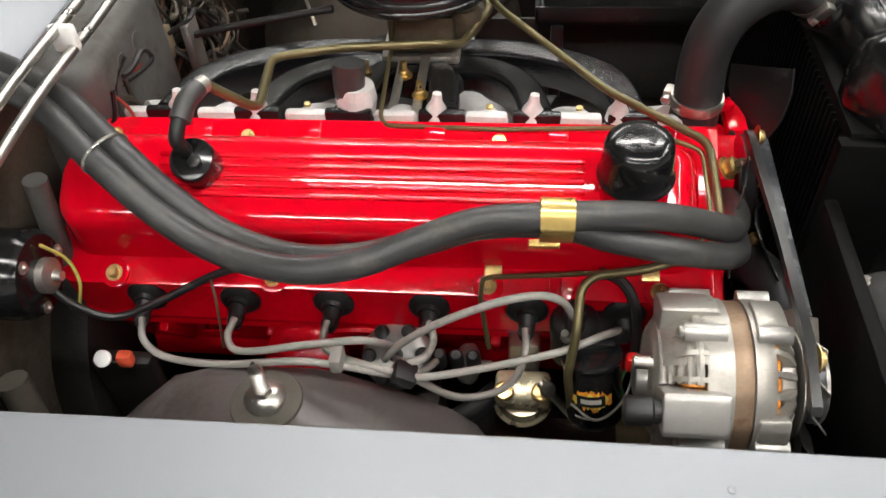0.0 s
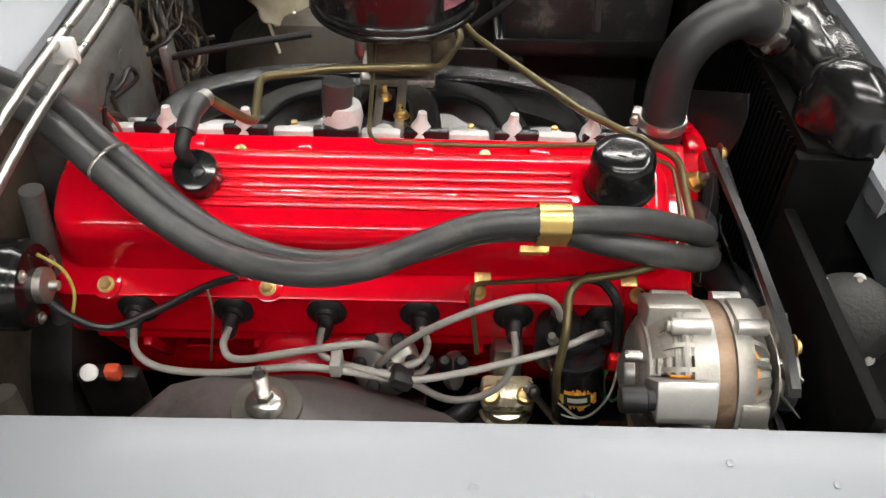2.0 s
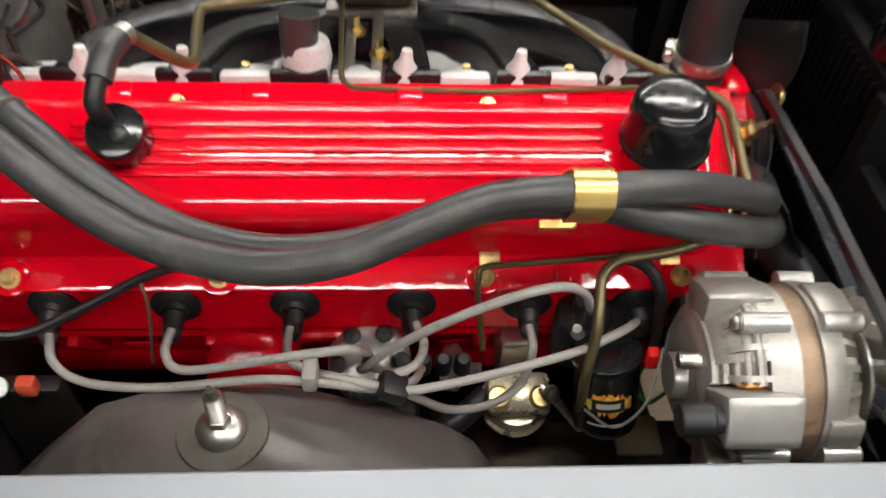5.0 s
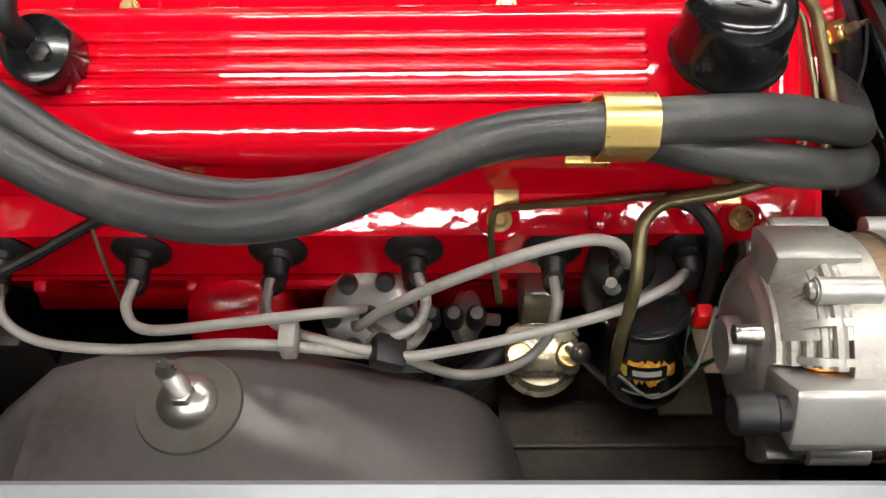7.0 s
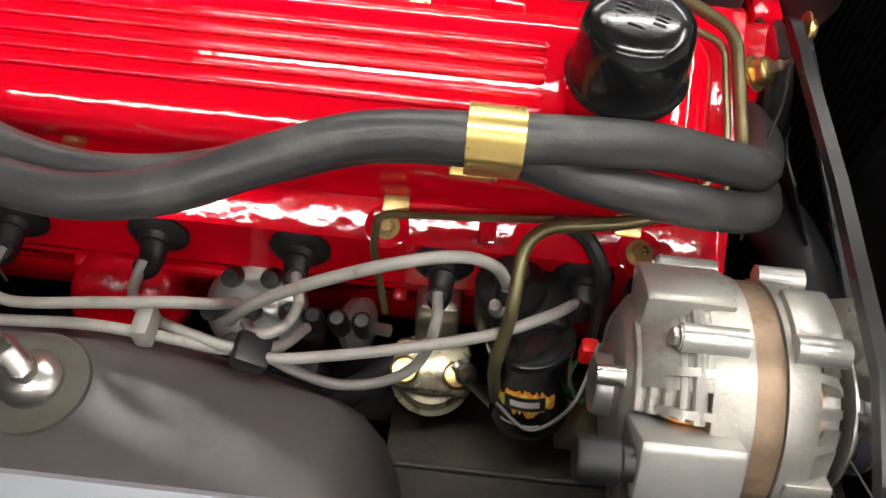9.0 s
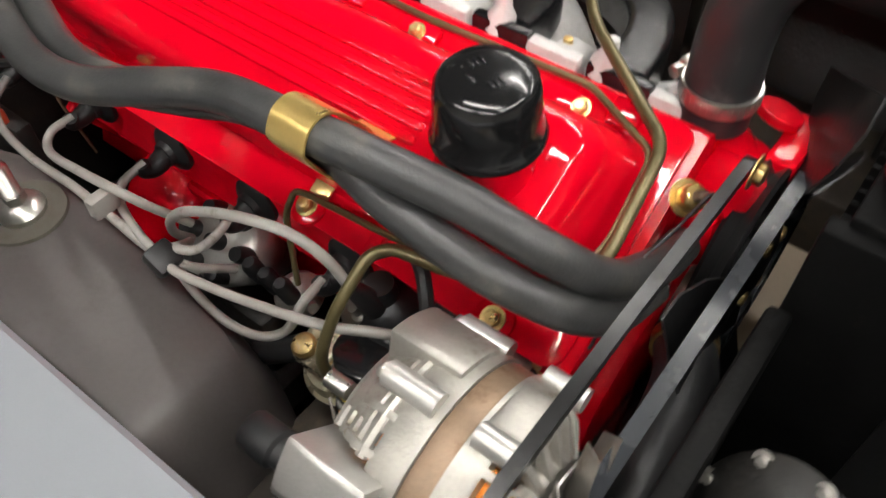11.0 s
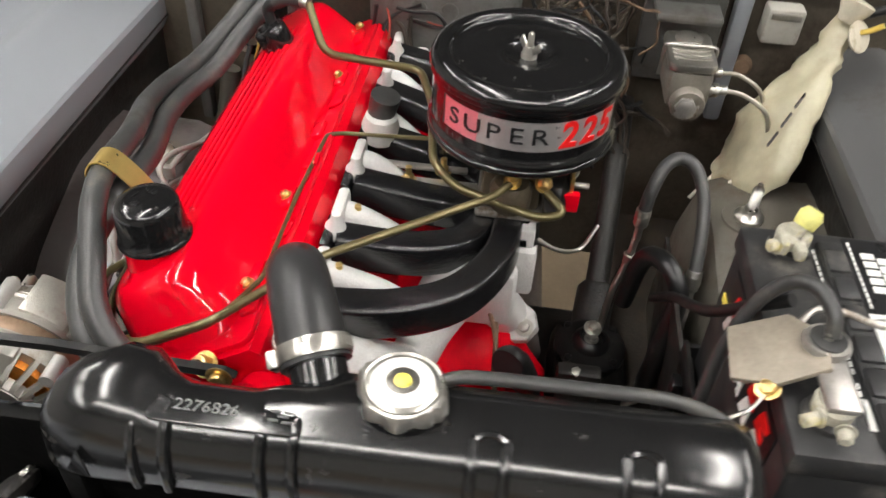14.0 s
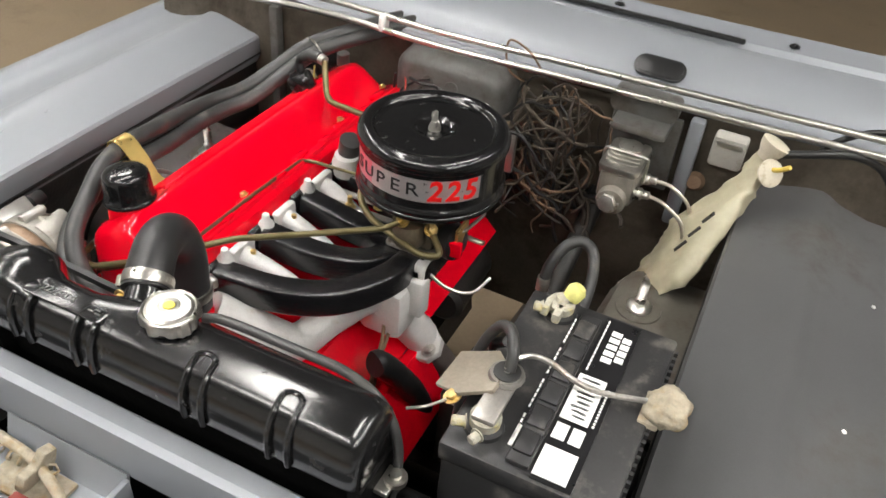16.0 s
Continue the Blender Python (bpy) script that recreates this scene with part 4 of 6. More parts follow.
part("winding", alt_ring([(0.028, 0.284), (0.056, 0.284), (0.061, 0.290), (0.061, 0.31), (0.056, 0.318), (0.028, 0.318)], 64), COPPER, alt, "orange copper windings")
part("winding", alt_ring([(0.028, 0.346), (0.058, 0.346), (0.061, 0.352), (0.058, 0.366), (0.028, 0.368)], 64), COPPER, alt, "orange copper windings")
part("core", alt_ring([(0.0, 0.281), (0.028, 0.281), (0.028, 0.371), (0, 0.371)], 24), BLACK_GRIME, alt)


def alt_fin(a, r0, r1, z0, z1, th, taper):
    """A rib of the housing between the end cap and the ring at angle a."""
    pts = [(r0, z0), (r1 - 0.004, z1 - taper), (r1, z1 - taper * 0.6), (r1, z1), (r1 - 0.008, z1), (r1 - 0.012, z1 - taper * 0.7), (r0 - 0.004, z0 + 0.008)]
    m = AX @ Matrix.Rotation(radians(a), 4, "Z")
    return rings([[m @ Vector((r, s, z)) for r, z in pts] for s in (-th / 2, th / 2)])


# closed conical shell of the rear housing, open at the windows over the brush holder
for a0, a1 in ((-125, 26), (100, 150)):
    shell = []
    for k in range(23):
        a = radians(a0 + (a1 - a0) * k / 22)
        shell.append([Vector((z, -0.39 - r * math.sin(a), 0.845 + r * math.cos(a))) for r, z in ((0.045, 0.263), (0.056, 0.27), (0.066, 0.285), (0.0725, 0.304), (0.068, 0.304), (0.062, 0.287), (0.053, 0.274), (0.043, 0.268))])
    part("rear_shell", rings(shell), ALU, alt, sharp=50)
for k in range(20):
    a = 360 * k / 20
    part("rear_rib", alt_fin(a, 0.046, 0.073, 0.266, 0.307, 0.0045, 0.024), ALU, alt)
for k in range(24):
    a = 360 * k / 24
    m = AX @ Matrix.Rotation(radians(a), 4, "Z")
    part("front_rib", rings([[m @ Vector((r, s, z)) for r, z in ((0.044, 0.384), (0.064, 0.372), (0.073, 0.36), (0.073, 0.355), (0.066, 0.355), (0.058, 0.367), (0.042, 0.376))] for s in (-0.0025, 0.0025)]), ALU, alt)
# solid web on the upper inboard side with fine cooling ridges
for k in range(5):
    z = 0.270 + k * 0.0068
    arc = [AX @ Vector(((0.051 + k * 0.0046) * math.cos(radians(a)), (0.051 + k * 0.0046) * math.sin(radians(a)), z)) for a in range(60, 131, 7)]
    part("cooling_ridge", sweep(arc, 0.0042, 8), ALU, alt)


def polar(r, ang, z):
    """Round the alternator: ang 0 is up, positive to the passenger side."""
    return Vector((z, -0.39 - r * math.sin(radians(ang)), 0.845 + r * math.cos(radians(ang))))


def wedge(a0, a1, r0, r1, z0, z1, n=6, bev=0.003):
    ring_pts = [(r1, a0 + (a1 - a0) * k / n) for k in range(n + 1)] + [(r0, a1 - (a1 - a0) * k / n) for k in range(n + 1)]
    bm = rings([[polar(r, a, z) for r, a in ring_pts] for z in (z0, z1)])
    bmesh.ops.recalc_face_normals(bm, faces=bm.faces[:])
    es = [e for e in bm.edges if len(e.link_faces) == 2 and e.calc_face_angle(0.0) > 0.7]
    bmesh.ops.bevel(bm, geom=es, offset=bev, segments=2, affect="EDGES", profile=0.5)
    return bm


part("terminal_box", wedge(43, 68, 0.045, 0.092, 0.264, 0.3185), ALU_SIDE, alt, "square cast terminal box")
part("upper_web", wedge(-48, -12, 0.03, 0.0775, 0.268, 0.3185), ALU, alt)
part("lower_web", wedge(96, 128, 0.03, 0.074, 0.268, 0.3185), ALU, alt)
part("front_web", wedge(-30, 2, 0.03, 0.0785, 0.3455, 0.372), ALU, alt)
part("front_web", wedge(60, 92, 0.03, 0.0765, 0.3455, 0.372), ALU, alt)
for a in (-58, 4, 84, 150, 210):
    c = polar(0.0745, a, 0.285)
    part("bolt_boss", lathe([(0.008, 0), (0.008, 0.035), (0, 0.035)], aim(c, (1, 0, 0)), 16), ALU_SIDE, alt)
    part("through_bolt", bolt(c, (-1, 0, 0), 0.0055, 0.005, 1.2), ZINC, alt)
    part("bolt_boss", lathe([(0.008, 0.06), (0.008, 0.088), (0, 0.088)], aim(c, (1, 0, 0)), 16), ALU_SIDE, alt)
part("terminal", lathe([(0.011, -0.03), (0.0125, -0.028), (0.0125, -0.008), (0.010, -0.006), (0.010, 0.0), (0, 0)], aim(polar(0.080, 56, 0.264), (1, 0, 0)), 18), BOOT, alt, "black rubber terminal boot")
part("terminal", lathe([(0.006, -0.016), (0.006, 0), (0, 0)], aim(polar(0.045, 20, 0.262), (1, 0, 0)), 14), ZINC, alt)
part("mount_ear", merge(prism([(0.016 * math.cos(radians(a)), 0.016 * math.sin(radians(a))) for a in range(0, 360, 20)], 0.29, 0.318, 0.002, aim((0, -0.30, 0.815), (1, 0, 0)))), ALU, alt)
for k in range(12):
    part("fan_blade", rings([[AX @ Matrix.Rotation(radians(30 * k), 4, "Z") @ Vector((r, s + (z - 0.39) * 1.2, z)) for r, z in ((0.03, 0.389), (0.066, 0.389), (0.068, 0.402), (0.045, 0.405), (0.03, 0.394))] for s in (-0.0008, 0.0008)]), STEEL, alt, "rusty sheet-metal fan blade")
part("fan_disc", alt_ring([(0, 0.388), (0.05, 0.388), (0.05, 0.3895), (0, 0.3895)], 24), STEEL, alt)
part("pulley", alt_ring([(0.0, 0.396), (0.036, 0.396), (0.036, 0.399), (0.029, 0.405), (0.036, 0.411), (0.036, 0.414), (0.012, 0.416), (0, 0.416)], 40), STEEL, alt)
solo("alternator_bolt", bolt((0.322, -0.283, 0.824), (-0.2, -0.5, 0.8), 0.009, 0.009, 1.5), GOLD, "yellow zinc alternator mounting bolt", "bolt")
solo("alternator_bracket", merge(box((0.285, -0.30, 0.79), (0.335, -0.255, 0.82), 0.005), box((0.29, -0.29, 0.70), (0.33, -0.22, 0.80), 0.006)), BLACK_SATIN, "black painted alternator mounting bracket", "bracket")
strap_pts = [(-0.138, 0.934), (-0.148, 0.940), (-0.30, 0.948), (-0.42, 0.947), (-0.47, 0.928), (-0.475, 0.922), (-0.47, 0.918), (-0.42, 0.938), (-0.30, 0.940), (-0.148, 0.931)]
st = thing("alternator_strap", (0.385, -0.3, 0.93), "black painted slotted alternator adjusting strap", "bracket")
part("bar", rings([[(x, y, z) for y, z in strap_pts] for x in (0.3715, 0.3795)]), BLACK_SATIN, st, sharp=25)
part("bolt", bolt((0.3815, -0.152, 0.936), (1, 0, 0), 0.0075, 0.007), BRASS, st, "dull gold bolt")
part("bolt", bolt((0.3815, -0.43, 0.935), (1, 0, 0), 0.007, 0.006), GOLD, st, "gold adjusting bolt")

# ---- intake and exhaust manifolds ----
ex = thing("exhaust_manifold", (0.05, 0.0, 0.68), "white heat-painted cast iron exhaust manifold", "exhaust manifold")
log = [(0.31, -0.085, 0.885), (0.285, -0.05, 0.845), (0.24, -0.02, 0.80), (0.205, -0.004, 0.79), (0.16, 0.012, 0.808), (0.11, 0.035, 0.828), (0.05, 0.055, 0.815)]
part("front_branch", sweep(spline(log, 6), lambda s: 0.033 + 0.006 * math.sin(s * 9), 16), WHITE_CAST, ex)
log = [(-0.31, -0.085, 0.885), (-0.26, -0.05, 0.85), (-0.18, 0.0, 0.82), (-0.09, 0.035, 0.825), (0.0, 0.055, 0.815)]
part("rear_branch", sweep(spline(log, 6), lambda s: 0.029 + 0.006 * math.sin(s * 9), 16), WHITE_CAST, ex)
for u in (-0.205, -0.1025, 0.0, 0.1025, 0.205):
    part("port_branch", sweep(spline([(u, -0.112, 0.905), (u, -0.085, 0.9), (u * 0.93, -0.045, 0.872), (u * 0.88, -0.005, 0.835)], 6), lambda s: 0.017 - 0.002 * math.sin(s * 3.1), 14), WHITE_CAST, ex)
for u in (-0.31, -0.205, -0.1025, 0.0, 0.1025, 0.205, 0.31):
    part("port_flange", box((u - 0.024, -0.112, 0.888), (u + 0.024, -0.098, 0.925), 0.005), WHITE_CAST, ex)
for u in (-0.252, -0.16, 0.045, 0.152, 0.245):
    part("stud_lug", lathe([(0.013, 0), (0.0115, 0.012), (0.0065, 0.02), (0.005, 0.03), (0, 0.031)], aim((u, -0.101, 0.916), (0.1, 0.1, 1)), 14), WHITE_CAST, ex)
part("heat_box", box((0.015, 0.03, 0.755), (0.115, 0.105, 0.845), 0.014), WHITE_CAST, ex)
part("thermostat_drum", lathe([(0, 0), (0.024, 0.0), (0.026, 0.003), (0.026, 0.022), (0, 0.022)], aim((0.085, 0.068, 0.812), (0.85, 0.45, 0.3)), 32), WHITE_CAST, ex)
part("drum_pin", lathe([(0.006, 0), (0.006, 0.027), (0, 0.028)], aim((0.085, 0.068, 0.812), (0.85, 0.45, 0.3)), 14), STEEL, ex)
part("riser_arm", box((0.055, 0.095, 0.79), (0.085, 0.125, 0.86), 0.006), WHITE_CAST, ex)
part("riser_arm", box((0.045, 0.10, 0.855), (0.075, 0.12, 0.885), 0.004), WHITE_CAST, ex)
part("outlet", sweep(spline([(0.06, 0.075, 0.77), (0.045, 0.085, 0.735), (0.02, 0.10, 0.69)], 6), 0.03, 18), WHITE_CAST, ex)
part("outlet_flange", prism([(-0.05, -0.012), (-0.03, -0.028), (0.03, -0.028), (0.05, -0.012), (0.05, 0.012), (0.03, 0.028), (-0.03, 0.028), (-0.05, 0.012)], -0.007, 0.007, 0.002, aim((0.018, 0.101, 0.685), (-0.4, 0.35, -1))), WHITE_CAST, ex)
for d in (-0.038, 0.038):
    part("flange_bolt", bolt(aim((0.018, 0.101, 0.685), (0.4, -0.35, 1)) @ Vector((d, 0, 0.008)), (0.4, -0.35, 1), 0.008, 0.008), STEEL, ex)
solo("exhaust_pipe", tube([(0.018, 0.102, 0.68), (-0.01, 0.125, 0.62), (-0.07, 0.14, 0.52), (-0.2, 0.15, 0.42), (-0.5, 0.15, 0.36)], 0.026, 18), mat("grey_brown_exhaust_steel", (0.2, 0.17, 0.155), 0.55, 0.5, 0.2, 30, 0.2, 200), "grey-brown steel exhaust downpipe below the manifold", "exhaust pipe")
solo("choke_tube", tube([(0.06, 0.12, 0.865), (0.055, 0.15, 0.845), (0.03, 0.18, 0.83), (0.005, 0.2, 0.85)], 0.0028, 8), ZINC, "thin silver choke tube", "tube")

im = thing("intake_manifold", (0.0, 0.05, 0.84), "black painted cast intake manifold with long curved runners", "intake manifold")


def runner(pts, ra, rb):
    """Box-section runner with rounded edges."""
    path = spline(pts, 7)
    loops = []
    for k, p in enumerate(path):
        d = (path[min(k + 1, len(path) - 1)] - path[max(k - 1, 0)]).normalized()
        side = d.cross(Vector((0, 0, 1))).normalized()
        up = side.cross(d)
        loops.append([p + side * x + up * y for x, y in round_rect(-ra, ra, -rb, rb, min(ra, rb) * 0.38, 4)])
    return rings(loops)


part("plenum", merge(box((-0.065, 0.03, 0.835), (0.075, 0.125, 0.885), 0.014)), MANIFOLD, im)
for sgn in (1, -1):
    part("runner", runner([(0.045 * sgn, 0.088, 0.866), (0.12 * sgn, 0.078, 0.872), (0.195 * sgn, 0.04, 0.882), (0.243 * sgn, -0.02, 0.897), (0.262 * sgn, -0.102, 0.906)], 0.0185, 0.0215), MANIFOLD, im, sharp=60)
    part("runner", runner([(0.04 * sgn, 0.06, 0.862), (0.10 * sgn, 0.035, 0.872), (0.14 * sgn, -0.02, 0.888), (0.158 * sgn, -0.102, 0.906)], 0.0185, 0.0215), MANIFOLD, im, sharp=60)
    part("runner", runner([(0.025 * sgn, 0.045, 0.868), (0.045 * sgn, -0.01, 0.885), (0.053 * sgn, -0.102, 0.906)], 0.0185, 0.0215), MANIFOLD, im, sharp=60)
    for u in (0.262, 0.158, 0.053):
        part("flange", box((u * sgn - 0.027, -0.112, 0.882), (u * sgn + 0.027, -0.1, 0.928), 0.004), MANIFOLD, im)
for x, y in ((-0.004, 0.0), (0.02, -0.04), (-0.05, 0.0), (0.105, -0.085), (0.205, -0.085), (-0.105, -0.085)):
    part("stud", merge(bolt((x, y, 0.9), (0, 0, 1), 0.0068, 0.008, 1.5), lathe([(0.004, 0.008), (0.004, 0.02), (0, 0.021)], Matrix.Translation((x, y, 0.9)), 12)), BRASS, im, "brass-coloured stud nut")
part("bridge_bar", box((-0.015, -0.095, 0.898), (-0.004, 0.03, 0.903), 0.002), STEEL, im)
part("bridge_bar", box((0.012, -0.095, 0.896), (0.024, 0.045, 0.901), 0.002), STEEL, im)
solo("rubber_plug", merge(sweep(spline([(-0.052, -0.09, 0.925), (-0.052, -0.085, 0.95), (-0.05, -0.08, 0.972)], 5), lambda s: 0.017 + 0.002 * s, 14)), RUBBER, "grey rubber cap on a white manifold boss", "rubber cap")
solo("manifold_boss", lathe([(0.022, 0), (0.024, 0.02), (0.02, 0.035), (0, 0.036)], aim((-0.048, -0.088, 0.912), (0.1, 0.1, 1)), 20), WHITE_CAST, "white cast boss beside the intake runner", "boss")

# ---- carburettor and air cleaner ----
cb = thing("carburettor", (0.01, 0.085, 0.885), "dull zinc carburettor with brass fittings", "carburettor")
part("base", box((-0.04, 0.045, 0.886), (0.06, 0.125, 0.898), 0.004), STEEL, cb)
part("body", box((-0.03, 0.05, 0.898), (0.055, 0.12, 0.95), 0.008), mat("dull_carburettor_casting", (0.13, 0.108, 0.075), 0.5, 0.6, 0.25, 50, 0.4, 250, dirt=(0.13, 0.09, 0.05), amount=0.35, dscale=30), cb, "dull brownish casting")
part("bowl", lathe([(0.02, 0.012), (0.024, 0.018), (0.025, 0.04), (0.02, 0.048), (0, 0.05)], Matrix.Translation((0.062, 0.085, 0.898)), 28), bpy.data.materials["dull_carburettor_casting"], cb)
part("horn", lathe([(0.042, 0), (0.042, 0.03), (0.036, 0.034), (0, 0.034)], Matrix.Translation((0.006, 0.087, 0.95)), 32), STEEL, cb)
part("inlet_fitting", merge(bolt((0.085, 0.085, 0.962), (0.5, 0, 0.9), 0.0085, 0.012, 1.2), lathe([(0.0065, 0.01), (0.0065, 0.022), (0, 0.022)], aim((0.085, 0.085, 0.962), (0.5, 0, 0.9)), 14)), BRASS, cb, "brass inlet fitting")
part("side_fitting", bolt((0.062, 0.118, 0.945), (0.4, 0.6, 0.6), 0.008, 0.012, 1.2), BRASS, cb, "brass side fitting")
part("choke_pot", lathe([(0, 0), (0.026, 0), (0.028, 0.004), (0.028, 0.02), (0.02, 0.026), (0, 0.027)], aim((0.03, 0.13, 0.915), (0.2, 1, 0.1)), 28), BLACK_SATIN, cb, "black choke housing")
part("linkage", pipe([(0.05, 0.13, 0.93), (0.03, 0.16, 0.94), (-0.03, 0.165, 0.935), (-0.06, 0.15, 0.92)], 0.0025, 0.008, 8), ZINC, cb)
part("linkage", box((0.01, 0.152, 0.915), (0.05, 0.157, 0.95), 0.002), GOLD, cb)
part("lever", box((0.045, 0.14, 0.905), (0.056, 0.165, 0.93), 0.002), RED_CAST, cb)
part("throttle_shaft", lathe([(0.004, 0), (0.004, 0.06), (0, 0.06)], aim((0.0, 0.12, 0.905), (0, 1, 0)), 10), ZINC, cb)

AC = Vector((0.006, 0.087, 0.0))
ac = thing("air_cleaner", (0.006, 0.087, 0.984), "round gloss black air cleaner with silver and red decal", "air cleaner")
acm = Matrix.Translation(AC)
part("base_pan", lathe([(0.04, 0.984), (0.085, 0.982), (0.102, 0.984), (0.1065, 0.988), (0.1085, 0.9915), (0.1085, 0.9945), (0.1065, 0.996), (0.1075, 0.999), (0.1075, 1.002), (0.1045, 1.0045), (0.1035, 1.008)], acm, 72, cap=False), BLACK_GLOSS, ac, sharp=70)
part("wall", lathe([(0.1035, 1.0075), (0.1035, 1.062)], acm, 72, cap=False), BLACK_GLOSS, ac, sharp=70)
part("lid", lathe([(0.1035, 1.0615), (0.1065, 1.0625), (0.1078, 1.0645), (0.1065, 1.067), (0.1072, 1.069), (0.108, 1.0715), (0.107, 1.074), (0.1045, 1.079), (0.0995, 1.0835), (0.095, 1.0845), (0.089, 1.084), (0.0855, 1.081), (0.0845, 1.0775), (0.0815, 1.076), (0.075, 1.0765), (0.04, 1.0785), (0.030, 1.0785), (0.027, 1.0765), (0.024, 1.0735), (0.01, 1.073), (0, 1.073)], acm, 72), BLACK_GLOSS, ac, sharp=70)
part("wing_nut", merge(lathe([(0.009, 1.073), (0.009, 1.077), (0.006, 1.084), (0.005, 1.086)], acm, 18),
                       prism([(-0.017, 0.008), (-0.014, 0.016), (-0.006, 0.008), (0.006, 0.008), (0.014, 0.016), (0.017, 0.008), (0.008, 0.0), (-0.008, 0.0)], -0.0018, 0.0018, 0.0008, acm @ Matrix.Translation((0, 0, 1.078)) @ Matrix.Rotation(radians(40), 4, "Z") @ Matrix.Rotation(radians(90), 4, "X")),
                       lathe([(0.0035, 1.084), (0.0035, 1.1), (0.002, 1.102), (0, 1.102)], acm, 12)), ZINC, ac, "zinc wing nut and stud")
band_lo, band_hi = 1.0195, 1.0545
part("decal", wrap_patch(acm, 0.1041, -26, 66, band_lo, band_hi, 40), LABEL_SILVER, ac, "brushed silver decal")
# reflection of the red cover, as a pink colour patch
part("decal_end", wrap_patch(acm, 0.1042, -54, -26, band_lo, band_hi, 10), LABEL_RED_TINT, ac, "decal end tinted pink for the red cover's reflection")
for a0 in (-54, 64):
    part("decal_edge", wrap_patch(acm, 0.1044, a0, a0 + 2, band_lo, band_hi, 2), LABEL_BLACK, ac)


def curved_word(word, a0, a1, z, size, material, r, label, stretch=1.0, shear=0.0):
    for k, ch in enumerate(word):
        a = radians(a0 + (a1 - a0) * k / max(1, len(word) - 1))
        m = Matrix(((-math.sin(a), 0, math.cos(a), AC.x + r * math.cos(a)), (math.cos(a), 0, math.sin(a), AC.y + r * math.sin(a)), (0, 1, 0, z), (0, 0, 0, 1)))
        part("letter", text_mesh(ch, size, m, 0.0006, shear, stretch), material, ac, label)


curved_word("SUPER", -43, 11, (band_lo + band_hi) / 2, 0.027, LABEL_BLACK, 0.1046, "black letter", 1.25)
curved_word("225", 28, 55, (band_lo + band_hi) / 2, 0.043, LABEL_RED, 0.1047, "red numeral", 0.95, 0.12)

# ---- radiator ----
rad = thing("radiator", (0.455, 0.03, 0.5), "gloss black painted radiator with stamped top tank", "radiator")
sec = [(x + 0.010, z + 0.014) for x, z in ((0.429, 0.972), (0.425, 0.98), (0.425, 1.0), (0.429, 1.019), (0.439, 1.034), (0.457, 1.0415), (0.480, 1.0415), (0.498, 1.035), (0.509, 1.021), (0.514, 1.0), (0.514, 0.98), (0.511, 0.972))]


def tank_loop(y, grow=0.0, lift=0.0, back=0.0):
    return [(0.48 + (x - 0.48) * (1 + grow) + max(0.0, back - (x - 0.435) * 0.4) * (back > 0), y, 0.986 + (z - 0.986) * (1 + grow + lift)) for x, z in sec]


loops = [tank_loop(-0.222, -0.3, -0.1, 0.04), tank_loop(-0.219, -0.15, -0.02, 0.036), tank_loop(-0.21, -0.04, 0.04, 0.03), tank_loop(-0.195, 0.02, 0.1, 0.022), tank_loop(-0.172, 0.03, 0.14, 0.012), tank_loop(-0.153, 0.02, 0.06, 0.01), tank_loop(-0.14, 0, -0.06, 0.02), tank_loop(-0.125, 0, -0.09, 0.026), tank_loop(-0.08, 0, -0.09, 0.026), tank_loop(-0.055, 0, -0.05, 0.02), tank_loop(-0.02, 0, -0.02), tank_loop(0.1, 0, 0), tank_loop(0.2, 0, 0), tank_loop(0.248, -0.01, 0), tank_loop(0.262, -0.06, -0.02), tank_loop(0.268, -0.18, -0.08)]
part("top_tank", rings(loops), TANK, rad, sharp=50)
for y in (-0.142, -0.055, 0.085, 0.185):
    for d in (-0.011, 0.011):
        pts = [(0.5155, y + d, 0.978), (0.5165, y + d, 0.998), (0.512, y + d, 1.017), (0.5, y + d, 1.032), (0.486, y + d, 1.0385 if y > 0 else 1.0335)]
        part("bead", sweep(spline([(a + 0.010, b, c + 0.014) for a, b, c in pts], 5), 0.0038, 8), TANK, rad)
    zt = 1.0525 if y > 0 else 1.0475
    part("bead", sweep([(0.496, y - 0.011, zt), (0.492, y - 0.006, zt), (0.491, y, zt), (0.492, y + 0.006, zt), (0.496, y + 0.011, zt)], 0.0038, 8), TANK, rad)
tm = Matrix(((0, -1, 0, 0.497), (1, 0, 0, -0.1), (0, 0, 1, 1.0502), (0, 0, 0, 1)))
part("stamped_plate", prism(round_rect(-0.045, 0.06, -0.014, 0.014, 0.006), -0.002, 0.0004, 0.0004, tm), TANK, rad)
# number and marks are greyer than the tank paint
part("stamped_number", text_mesh("2276826", 0.013, tm @ Matrix.Translation((-0.006, 0, 0.0006)), 0.0004), mat("grey_stamping", (0.13, 0.13, 0.13), 0.35), rad, "stamped number")
STAMP_GREY = mat("grey_stamped_mark", (0.1, 0.1, 0.1), 0.35)
for dx, dy in ((0.04, 0.004), (0.04, -0.003), (0.046, 0.0005), (0.05, 0.004), (0.05, -0.004)):
    part("stamped_mark", box((dx - 0.0035, dy - 0.001, 0), (dx + 0.0035, dy + 0.001, 0.0012), 0.0003, tm), STAMP_GREY, rad)
part("stamped_triangle", prism([(0, 0.012), (-0.009, -0.009), (0.009, -0.009)], 0, 0.002, 0.0006, aim((0.5275, -0.19, 1.014), (1, -0.2, 0.25))), TANK, rad)
